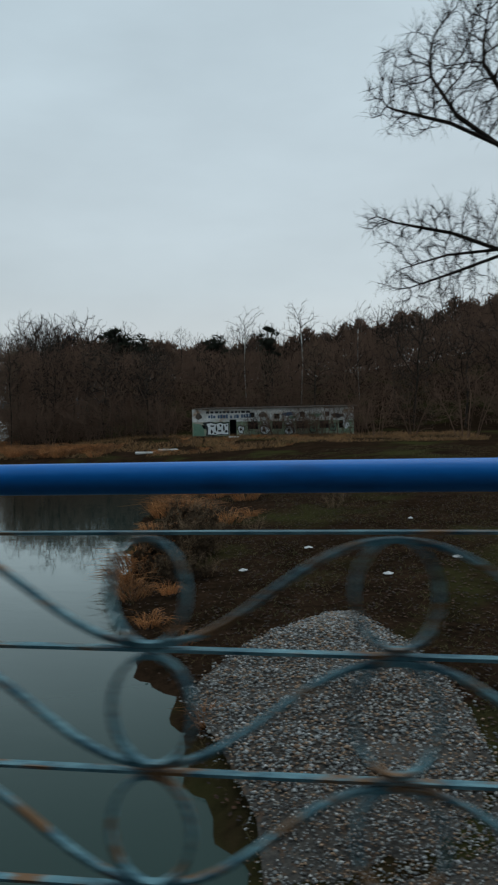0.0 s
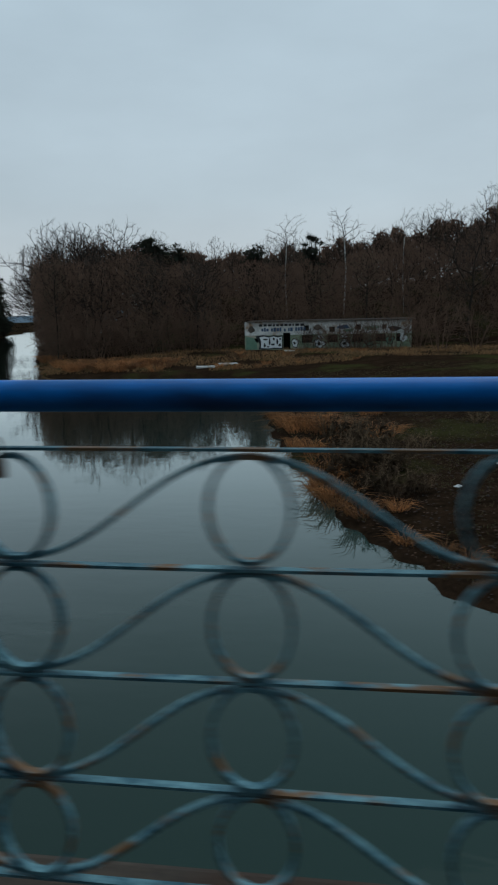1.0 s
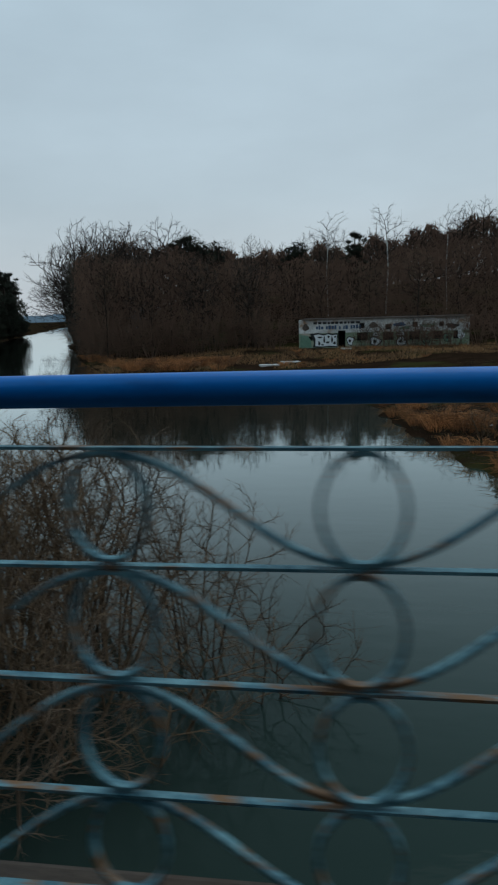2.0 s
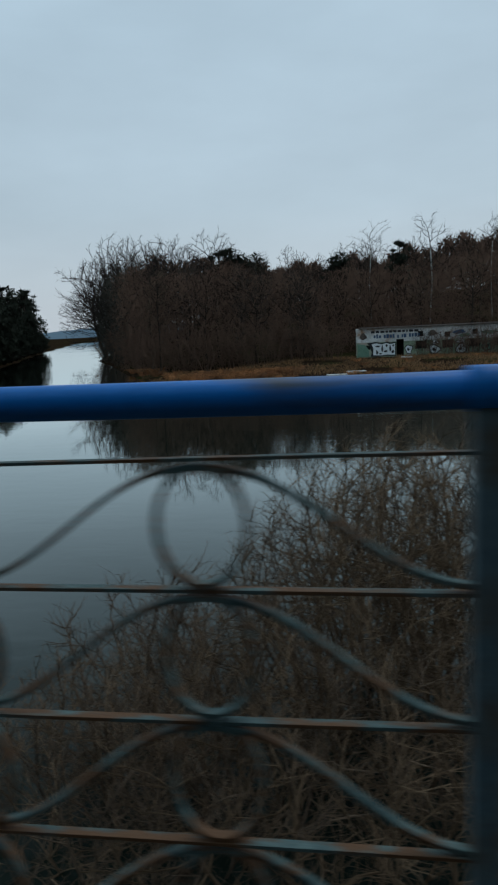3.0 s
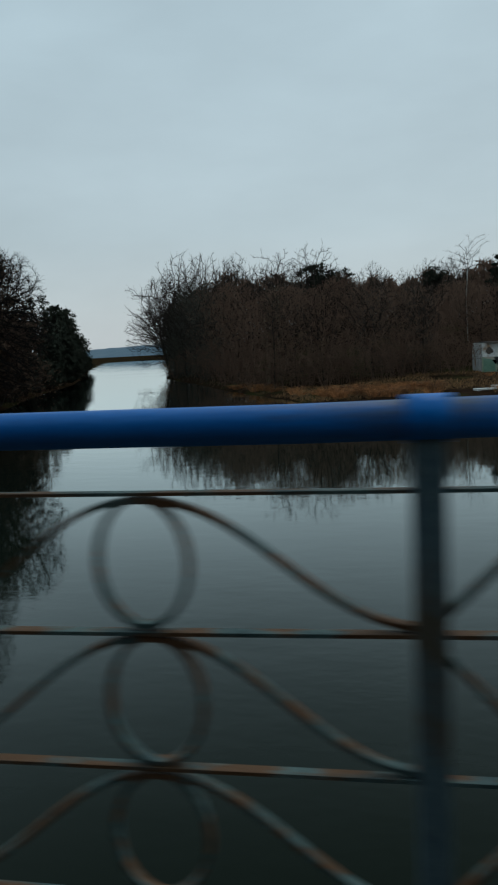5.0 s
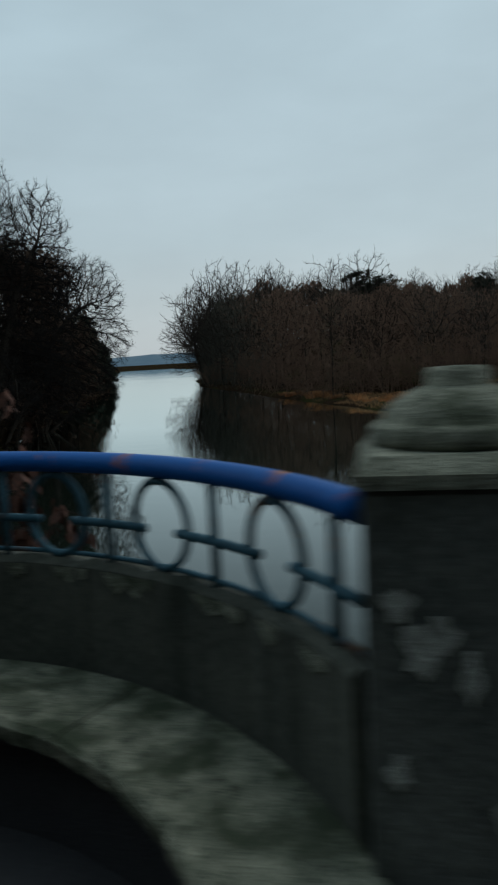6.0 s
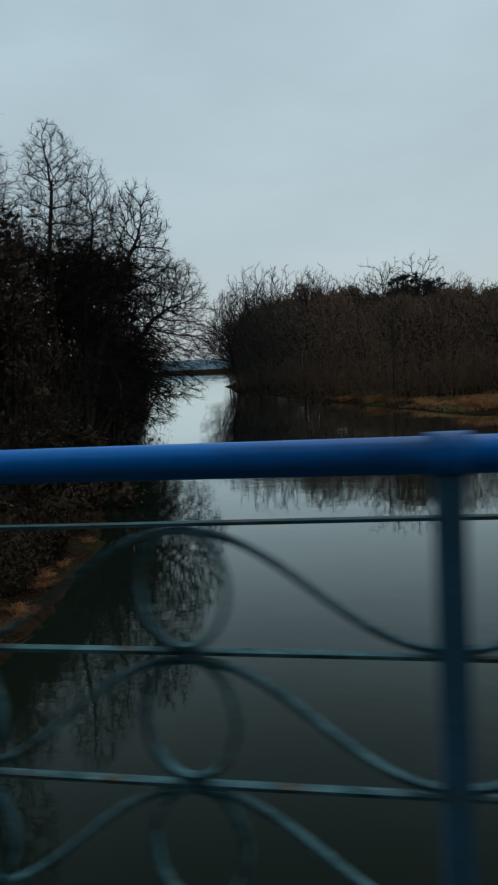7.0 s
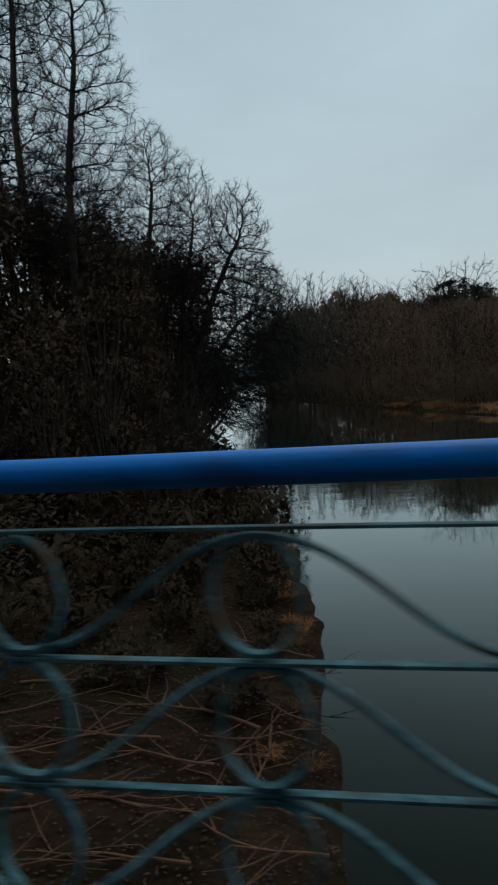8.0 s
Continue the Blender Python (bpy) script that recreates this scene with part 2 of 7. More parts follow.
M_TWIG_GREY = material("grey_brown_twigs", (0.050, 0.048, 0.038), (0.078, 0.072, 0.057), 0.12, 1.2, 1.0, 0.0, spec=0.02)
M_BIRCH = material("white_birch_bark", (0.10, 0.09, 0.08), (0.50, 0.48, 0.44), 1.2, 9, 0.8, 0.3, edge=(0.40, 0.55))
M_NEEDLE = material("dark_pine_needles", (0.030, 0.036, 0.027), (0.054, 0.058, 0.042), 0.5, 7, 1.0, 0.0, per_object=0.2, spec=0.02)
M_IVY = material("dark_evergreen_leaves", (0.082, 0.053, 0.038), (0.108, 0.070, 0.050), 0.5, 7, 1.0, 0.3, per_object=0.2, spec=0.0, bump_dist=0.1)
M_BRAMBLE = material("dark_bramble_leaves", (0.040, 0.027, 0.018), (0.066, 0.045, 0.030), 0.9, 12, 1.0, 0.3, per_object=0.25, spec=0.0, bump_dist=0.05)
M_DEADLEAF = material("withered_brown_leaf", (0.040, 0.016, 0.010), (0.135, 0.050, 0.030), 9, 60, 0.85, 0.2)
M_REED = material("dry_orange_sedge", (0.090, 0.036, 0.015), (0.54, 0.230, 0.080), 1.5, 18, 0.9, 0.0, per_object=0.6)
M_GRASS = material("winter_grass", (0.044, 0.056, 0.018), (0.135, 0.084, 0.034), 0.30, 9, 0.95, 0.0)
M_PEBBLE = material("grey_gravel", (0.022, 0.020, 0.018), (0.075, 0.066, 0.056), 9, 30, 0.9, 0.2, edge=(0.40, 0.62), third=(0.07, 0.042, 0.026), third_at=(0.56, 0.62), third_scale=7)
M_BRANCH = material("reddish_dead_wood", (0.045, 0.018, 0.010), (0.21, 0.090, 0.046), 2.2, 25, 0.9, 0.2)
M_LITTER = material("white_litter", (0.55, 0.55, 0.54), (0.75, 0.75, 0.74), 9, 50, 0.6, 0.1)
M_WALL_TOP = material("stained_white_plaster", (0.34, 0.33, 0.31), (0.78, 0.77, 0.74), 0.8, 8, 0.9, 0.2,
                      third=(0.30, 0.185, 0.11), third_at=(0.54, 0.64), third_scale=0.5)
M_WALL_LOW = material("faded_green_plaster", (0.14, 0.19, 0.12), (0.33, 0.39, 0.27), 0.7, 8, 0.9, 0.2,
                      third=(0.40, 0.34, 0.28), third_at=(0.54, 0.64), third_scale=0.45)
M_ROOF = material("roofing_felt", (0.03, 0.028, 0.027), (0.07, 0.06, 0.055), 1, 12, 0.9, 0.2)
M_FASCIA = material("weathered_roof_edge", (0.06, 0.045, 0.037), (0.16, 0.125, 0.10), 1, 12, 0.9, 0.2)
# near-black colour that stands in for the unlit room behind the openings
M_DARK = material("painted_room_darkness", (0.008, 0.008, 0.008), (0.015, 0.014, 0.013), 1, 12, 0.95, 0.0)
M_PAINT_W = material("white_spray_paint", (0.62, 0.64, 0.64), (0.80, 0.82, 0.82), 2, 12, 0.7, 0.05)
M_PAINT_K = material("black_spray_paint", (0.010, 0.010, 0.012), (0.02, 0.02, 0.022), 2, 12, 0.7, 0.05)
M_PAINT_B = material("blue_spray_paint", (0.02, 0.05, 0.10), (0.05, 0.10, 0.18), 2, 12, 0.7, 0.05)
M_PAINT_G = material("green_spray_paint", (0.10, 0.19, 0.13), (0.17, 0.28, 0.20), 2, 12, 0.7, 0.05)
# pale blue-grey stands in for the haze in front of the ridges
M_HILL = material("haze_tinted_hills", (0.12, 0.17, 0.215), (0.16, 0.21, 0.25), 0.004, 0.03, 1.0, 0.0, spec=0.0)


def matted(m):
    """Dense growth is lit as one soft mass: its fine pieces share the facing of the whole."""
    nt = m.node_tree
    way = nt.nodes.new("ShaderNodeCombineXYZ")
    for k, v in enumerate((0.0, -0.6, 0.8)):
        way.inputs[k].default_value = v
    nt.links.new(way.outputs[0], nt.nodes["Principled BSDF"].inputs["Normal"])


for m in (M_TWIG_RED, M_TWIG_OLIVE, M_TWIG_DUSK, M_TWIG_GREY, M_IVY, M_BRAMBLE, M_NEEDLE):
    matted(m)


def ground_material():
    """Leaf litter, winter grass, and wet mud next to the water."""
    m = material("river_bank_soil", (0.009, 0.0064, 0.0042), (0.036, 0.021, 0.013), 0.9, 6.0, 0.95, 0.6,
                 third=(0.032, 0.031, 0.012), third_at=(0.52, 0.64), third_scale=0.16, bump_dist=0.1, spec=0.0)
    return m


M_GROUND = ground_material()

# ---------------------------------------------------------------- mesh helpers


def part(name, bm, mat, parent=None, label="", smooth=False):
    """Links a bmesh as one mesh object under a thing or a part."""
    me = bpy.data.meshes.new(name)
    bm.to_mesh(me)
    bm.free()
    return attach(name, me, mat, parent, label, smooth)


def attach(name, me, mat, parent=None, label="", smooth=False):
    if not me.materials:
        me.materials.append(mat)
    if smooth:
        me.polygons.foreach_set("use_smooth", [True] * len(me.polygons))
    ob = new(name, me)
    if parent is not None:
        ob.parent = parent
    if label:
        ob["label"] = label
    return ob


def thing(name, label, category, at=(0, 0, 0), group="", kind="", turn=0.0):
    ob = new(name)
    ob.empty_display_size = 0.1
    ob.location = at
    ob.rotation_euler = (0, 0, turn)
    return tagged(ob, label, category, group, kind)


def raw_mesh(name, verts, faces):
    """A mesh from numpy arrays: verts (n, 3) and faces (m, 3 or 4)."""
    me = bpy.data.meshes.new(name)
    k = faces.shape[1]
    me.vertices.add(len(verts))
    me.vertices.foreach_set("co", np.asarray(verts, np.float32).ravel())
    me.loops.add(faces.size)
    me.loops.foreach_set("vertex_index", np.asarray(faces, np.int32).ravel())
    me.polygons.add(len(faces))
    me.polygons.foreach_set("loop_start", np.arange(0, faces.size, k, dtype=np.int32))
    me.update(calc_edges=True)
    me.validate()
    return me


def sides_of(way):
    """Two unit vectors across each way."""
    way = way / np.maximum(np.linalg.norm(way, axis=1, keepdims=True), 1e-9)
    helper = np.where(np.abs(way[:, 2:3]) < 0.9, np.array([[0, 0, 1.0]]), np.array([[1.0, 0, 0]]))
    u = np.cross(way, helper)
    u /= np.linalg.norm(u, axis=1, keepdims=True)
    return u, np.cross(way, u)


def frusta(p0, p1, r0, r1, n):
    """Open tapered tubes from p0 to p1, n-sided: verts and quads."""
    p0, p1, r0, r1 = (np.asarray(a, float) for a in (p0, p1, r0, r1))
    u, v = sides_of(p1 - p0)
    ang = np.arange(n) * 2 * np.pi / n
    ring = np.cos(ang)[None, :, None] * u[:, None] + np.sin(ang)[None, :, None] * v[:, None]
    low = p0[:, None] + ring * r0[:, None, None]
    high = p1[:, None] + ring * r1[:, None, None]
    verts = np.concatenate([low, high], 1).reshape(-1, 3)
    base = np.arange(len(p0))[:, None, None] * 2 * n
    i = np.arange(n)
    quad = np.stack([i, (i + 1) % n, n + (i + 1) % n, n + i], 1)[None]
    return verts, (base + quad).reshape(-1, 4)


def spikes(p0, p1, r):
    """Three-sided pointed twigs or blades: verts and triangles."""
    p0, p1, r = (np.asarray(a, float) for a in (p0, p1, r))
    u, v = sides_of(p1 - p0)
    ang = np.arange(3) * 2 * np.pi / 3
    ring = np.cos(ang)[None, :, None] * u[:, None] + np.sin(ang)[None, :, None] * v[:, None]
    verts = np.concatenate([p0[:, None] + ring * r[:, None, None], p1[:, None]], 1).reshape(-1, 3)
    tri = np.array([[0, 1, 3], [1, 2, 3], [2, 0, 3]])[None]
    return verts, (np.arange(len(p0))[:, None, None] * 4 + tri).reshape(-1, 3)


def as_tris(quads):
    return np.concatenate([quads[:, [0, 1, 2]], quads[:, [0, 2, 3]]])


def joined(*pieces):
    verts, faces, n = [], [], 0
    for v, f in pieces:
        f = as_tris(f) if f.shape[1] == 4 else f
        verts.append(v)
        faces.append(f + n)
        n += len(v)
    return np.concatenate(verts), np.concatenate(faces)


def box_into(bm, x0, x1, y0, y1, z0, z1, bevel=0.0):
    made = bmesh.ops.create_cube(bm, size=1)
    for v in made["verts"]:
        v.co = ((x0 + x1) / 2 + v.co.x * (x1 - x0), (y0 + y1) / 2 + v.co.y * (y1 - y0), (z0 + z1) / 2 + v.co.z * (z1 - z0))
    if bevel:
        edges = {e for v in made["verts"] for e in v.link_edges}
        bmesh.ops.bevel(bm, geom=list(edges), offset=bevel, segments=2, affect="EDGES", profile=0.6)
    return bm


def sweep(bm, pts, across, ends=True):
    """Sweeps a cross-section along a line. across(i) gives (offset, ...) world vectors at the i-th point."""
    rings = []
    for i, p in enumerate(pts):
        rings.append([bm.verts.new(Vector(p) + Vector(o)) for o in across(i)])
    n = len(rings[0])
    for a, b in zip(rings, rings[1:]):
        for k in range(n):
            bm.faces.new((a[k], a[(k + 1) % n], b[(k + 1) % n], b[k]))
    if ends:
        bm.faces.new(rings[0][::-1])
        bm.faces.new(rings[-1])
    return bm


def tube(bm, pts, r, n=12, ends=True):
    pts = [Vector(p) for p in pts]
    normal = None

    frames = []
    for i in range(len(pts)):
        t = (pts[min(i + 1, len(pts) - 1)] - pts[max(i - 1, 0)]).normalized()
        if normal is None:
            normal = t.orthogonal().normalized()
        normal = (normal - t * normal.dot(t)).normalized()
        frames.append((normal.copy(), t.cross(normal)))
    radius = r if callable(r) else (lambda i: r)
    return sweep(bm, pts, lambda i: [radius(i) * (math.cos(2 * math.pi * k / n) * frames[i][0] + math.sin(2 * math.pi * k / n) * frames[i][1])
                                     for k in range(n)], ends)


def strap(bm, pts, deep, thick, ends=True):
    """A flat strap in an upright plane along x: thick within the plane, deep across it (y)."""
    pts = [Vector(p) for p in pts]

    def across(i):
        t = (pts[min(i + 1, len(pts) - 1)] - pts[max(i - 1, 0)]).normalized()
        n = Vector((-t.z, 0, t.x))
        y = Vector((0, deep / 2, 0))
        a = n * (thick / 2)
        return [a - y, a + y, -a + y, -a - y]
    return sweep(bm, pts, across, ends)


def lathe(bm, profile, n=20, at=(0, 0, 0)):
    """Turns (radius, z) pairs round a vertical axis."""
    rings = [[bm.verts.new((at[0] + r * math.cos(2 * math.pi * k / n), at[1] + r * math.sin(2 * math.pi * k / n), at[2] + z)) for k in range(n)]
             for r, z in profile]
    for a, b in zip(rings, rings[1:]):
        for k in range(n):
            bm.faces.new((a[k], a[(k + 1) % n], b[(k + 1) % n], b[k]))
    bm.faces.new(rings[0][::-1])
    bm.faces.new(rings[-1])
    return bm

# ---------------------------------------------------------------- ground and water
RIGHT_SHORE = [(0.6, -80), (0.6, 0), (-0.9, 5.5), (-2.1, 8.8), (-3.0, 10.6), (-4.1, 12.8), (-5.6, 15.8), (-6.8, 19.4), (-7.3, 22), (-8.2, 25.5), (-9.3, 30), (-9.9, 35), (-10.8, 41),
               (-14, 56), (-19, 64), (-26, 64.5), (-35.8, 65.5), (-41.2, 76.5), (-46, 86), (-55, 106), (-60.5, 120), (-66.5, 132), (-73.2, 147), (-76.5, 157), (-82, 178), (-88.5, 199), (-87, 212), (-72, 235), (-60, 280), (-110, 430), (-226, 640),
               (4000, 640), (4000, -80)]
LEFT_SHORE = [(-50, -80), (-50, 0), (-50.3, 6), (-50.8, 8.8), (-51.3, 12.5), (-52.5, 19), (-56.5, 30), (-62, 42), (-66, 52), (-71, 70), (-81, 100), (-95, 151),
              (-118, 209), (-238, 545), (-262, 640), (-4000, 640), (-4000, -80)]


def shore_distance(x, y, poly):
    """Distance to a shore line, positive on the land side."""
    best = np.full(x.shape, 1e9)
    inside = np.zeros(x.shape, bool)
    for (ax, ay), (bx, by) in zip(poly, poly[1:] + poly[:1]):
        ex, ey = bx - ax, by - ay
        k = np.clip(((x - ax) * ex + (y - ay) * ey) / (ex * ex + ey * ey), 0, 1)
        best = np.minimum(best, np.hypot(x - ax - k * ex, y - ay - k * ey))
        cross = (ay > y) != (by > y)
        with np.errstate(divide="ignore", invalid="ignore"):
            at = ax + (y - ay) * ex / ey
        inside ^= cross & (x < at)
    return np.where(inside, best, -best)


def smooth(a):
    a = np.clip(a, 0, 1)
    return a * a * (3 - 2 * a)


def wobble(x, y):
    return (np.sin(x * 0.9 + 1.3 * np.sin(y * 0.7)) * np.sin(y * 1.1 + 0.8 * np.sin(x * 0.6 + 2)) * 0.6 + np.sin(x * 2.3 + y * 1.7) * np.sin(y * 2.9 - x) * 0.4)


def ground_height(x, y):
    x, y = np.asarray(x, float), np.asarray(y, float)
    wig = 0.5 * wobble(x * 1.1, y * 1.1) + 0.08 * wobble(x * 2, y * 2 + 5)
    near = 1 / (1 + np.maximum(y, 0) / 60)
    dr = shore_distance(x, y, RIGHT_SHORE) + wig * 0.8
    dl = shore_distance(x, y, LEFT_SHORE) + wig * 0.35
    df = y - 640
    hr = 0.10 + 0.55 * (1 - np.exp(-np.maximum(dr, 0) / 2.5)) + 0.95 * smooth((dr - 3) / 16) * smooth((y - 12) / 40)
    hill = smooth((y - 90) / 50) * smooth((x + 64 + 0.25 * np.maximum(y - 130, 0)) / 18) * smooth((dr - 6) / 25)
    crest = np.interp(x, [-60, -41, -22, -10, 2, 15, 30, 60], [13, 14.5, 13.2, 12.6, 14.5, 16.5, 21, 25])
    hr = hr + hill * crest * 0.66 * smooth((420 - y) / 250)
    hl = 0.12 + 0.5 * (1 - np.exp(-np.maximum(dl, 0) / 2)) + 5.5 * smooth((dl - 4) / 16) * smooth((y - 8) / 16) * smooth((230 - y) / 110)
    hf = 0.3 + 2.0 * smooth(df / 300) + 0 * x
    isl = 1 - np.hypot((x + 18.4) / 4.6, (y - 9.2) / 2.2)
    land = np.where(dr > 0, hr, np.where(dl > 0, hl, -1.0))
    land = np.where(df > 0, np.maximum(hf, land), land)
    land = np.where(land > 0, land + wig * 0.10 * near, np.maximum(-1.6, 0.35 * np.maximum(dr, dl)))
    land = np.where(isl > 0, np.maximum(land, -0.9 + 0.75 * smooth(isl * 2.5)), land)
    return WATER + land


def axis_steps(a, b, fine, grow, low, high):
    mids = list(np.arange(a, b, fine))
    right, step = [b], fine
    while right[-1] < high:
        step *= grow
        right.append(right[-1] + step)
    left, step = [a - fine], fine
    while left[-1] > low:
        step *= grow
        left.append(left[-1] - step)
    return np.array(left[::-1] + mids + right)


def build_ground():
    xs = axis_steps(-60, 9, 0.65, 1.10, -4200, 4200)
    ys = axis_steps(2, 46, 0.65, 1.07, -400, 4300)
    gx, gy = np.meshgrid(xs, ys)
    verts = np.stack([gx, gy, ground_height(gx, gy)], -1).reshape(-1, 3)
    nx, ny = len(xs), len(ys)
    i, j = np.meshgrid(np.arange(nx - 1), np.arange(ny - 1))
    a = (j * nx + i).ravel()
    faces = np.stack([a, a + 1, a + nx + 1, a + nx], 1)
    ob = attach("ground", raw_mesh("ground", verts, faces), M_GROUND, smooth=True)
    return tagged(ob, "brown leaf-littered river banks with patches of winter grass", "ground", kind="structure")


def build_water():
    xs = np.linspace(-4200, 4200, 15)
    ys = np.linspace(-400, 4300, 15)
    gx, gy = np.meshgrid(xs, ys)
    verts = np.stack([gx, gy, np.full(gx.shape, WATER)], -1).reshape(-1, 3)
    i, j = np.meshgrid(np.arange(14), np.arange(14))
    a = (j * 15 + i).ravel()
    ob = attach("water", raw_mesh("water", verts, np.stack([a, a + 1, a + 16, a + 15], 1)), M_WATER)
    return tagged(ob, "calm dark river water mirroring the grey sky", "water", kind="structure")


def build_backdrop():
    """Low wooded ridges at the horizon, the haze of distance put into their blue colour."""
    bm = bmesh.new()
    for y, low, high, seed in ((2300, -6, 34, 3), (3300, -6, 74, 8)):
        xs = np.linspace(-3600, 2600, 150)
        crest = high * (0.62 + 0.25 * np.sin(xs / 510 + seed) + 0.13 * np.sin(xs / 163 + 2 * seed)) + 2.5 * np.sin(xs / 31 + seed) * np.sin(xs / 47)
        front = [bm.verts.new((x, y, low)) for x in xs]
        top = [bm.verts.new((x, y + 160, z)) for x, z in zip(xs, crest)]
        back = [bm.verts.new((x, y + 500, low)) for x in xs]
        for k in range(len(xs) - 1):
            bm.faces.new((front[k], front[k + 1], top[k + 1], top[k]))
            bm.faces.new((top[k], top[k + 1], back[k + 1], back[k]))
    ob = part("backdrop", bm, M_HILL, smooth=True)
    return tagged(ob, "wooded hills at the horizon, coloured blue for haze", "hills", kind="structure")


build_ground()
build_water()
build_backdrop()

# ---------------------------------------------------------------- bridge
BAY_X, BAY_Y = -38.69, -0.64      # centre of the round balcony
R_RAIL, R_IN, R_OUT, R_SEAT = 1.512, 1.485, 1.56, 1.185
BAY_HALF = radians(60.5)


def arc(r, z, a0=-BAY_HALF, a1=BAY_HALF, n=48):
    return [(BAY_X + r * math.sin(a0 + (a1 - a0) * k / n), BAY_Y + r * math.cos(a0 + (a1 - a0) * k / n), z) for k in range(n + 1)]


def build_deck():
    bm = bmesh.new()
    box_into(bm, -75, 8, -5.5, 0.125, -0.45, 0.0, 0.02)
    ob = part("pavement", bm, M_DECK)
    tagged(ob, "worn concrete footway of the bridge with stained edge", "pavement", kind="structure")
    bm = bmesh.new()
    box_into(bm, -75, 8, 0.129, 0.19, -0.75, -0.10, 0.02)
    ob = part("edge_beam", bm, M_DECK)
    tagged(ob, "stained concrete edge beam of the bridge", "beam", kind="structure")
    # the balcony's floor
    bm = bmesh.new()
    outer = arc(R_OUT + 0.06, 0.0, n=40)
    top = [bm.verts.new((x, y, 0.006)) for x, y, _ in outer]
    low = [bm.verts.new((x, y, -0.6)) for x, y, _ in outer]
    bm.faces.new(top[::-1])
    bm.faces.new(low)
    for k in range(len(top)):
        j = (k + 1) % len(top)
        bm.faces.new((top[k], top[j], low[j], low[k]))
    ob = part("floor", bm, M_FLOOR)
    tagged(ob, "dark wet asphalt floor of the round balcony", "floor", kind="structure")


def build_south_blocker():
    """Unseen wall on the south side, added to keep sky light off the railing's near faces."""
    bm = bmesh.new()
    box_into(bm, -78, 11, -5.9, -5.504, -0.45, 8.0, 0.02)
    ob = part("wall_south", bm, M_BLOCKER)
    tagged(ob, "unseen dark wall added to block sky light from the south", "wall", kind="structure")


def build_piers():
    for n, x in enumerate((-44.5, -31.0, -5.0)):
        bm = bmesh.new()
        box_into(bm, x - 0.6, x + 0.6, -5.0, 0.1, WATER - 1.6, -0.46, 0.08)
        ob = part("pier", bm, M_STONE)
        tagged(ob, "plain concrete pier under the bridge", "pier", kind="structure")


Z_HAND, Z_BARS, Z_DECK = 1.1655, (1.055, 0.8125, 0.559, 0.302, 0.050), 0.0
HAND_R = 0.0325


def ring_mesh():
    """An upright oval made of flat strap, 0.19 wide and 0.236 high."""
    me_bm = bmesh.new()
    n = 24
    pts = [(0.090 * math.cos(2 * math.pi * k / n), 0, 0.1165 * math.sin(2 * math.pi * k / n)) for k in range(n)]
    rings = []
    for k in range(n):
        a = Vector(pts[k])
        t = (Vector(pts[(k + 1) % n]) - Vector(pts[k - 1])).normalized()
        out = Vector((t.z, 0, -t.x))
        y = Vector((0, 0.011, 0))
        o = out * 0.005
        rings.append([me_bm.verts.new(a + w) for w in (o - y, o + y, -o + y, -o - y)])
    for k in range(n):
        p, q = rings[k], rings[(k + 1) % n]
        for s in range(4):
            me_bm.faces.new((p[s], p[(s + 1) % 4], q[(s + 1) % 4], q[s]))
    me = bpy.data.meshes.new("ring")
    me_bm.to_mesh(me)
    me_bm.free()
    return me


RING = {}
for key, mat in (("sound", M_BAR), ("rusty", M_BAR_RUST), ("teal", M_BAR_TEAL)):
    RING[key] = ring_mesh()
    RING[key].materials.append(mat)


def wave_pts(x0, z0, x1, z1, n=16):
    """An S-shaped line that leaves and ends level."""
    out = []
    for k in range(n + 1):
        s = k / n
        e = 0.5 - 0.5 * math.cos(math.pi * s)
        e = 0.65 * e + 0.35 * (s * s * s * (s * (6 * s - 15) + 10))
        out.append((x0 + (x1 - x0) * s, 0, z0 + (z1 - z0) * e))
    return out


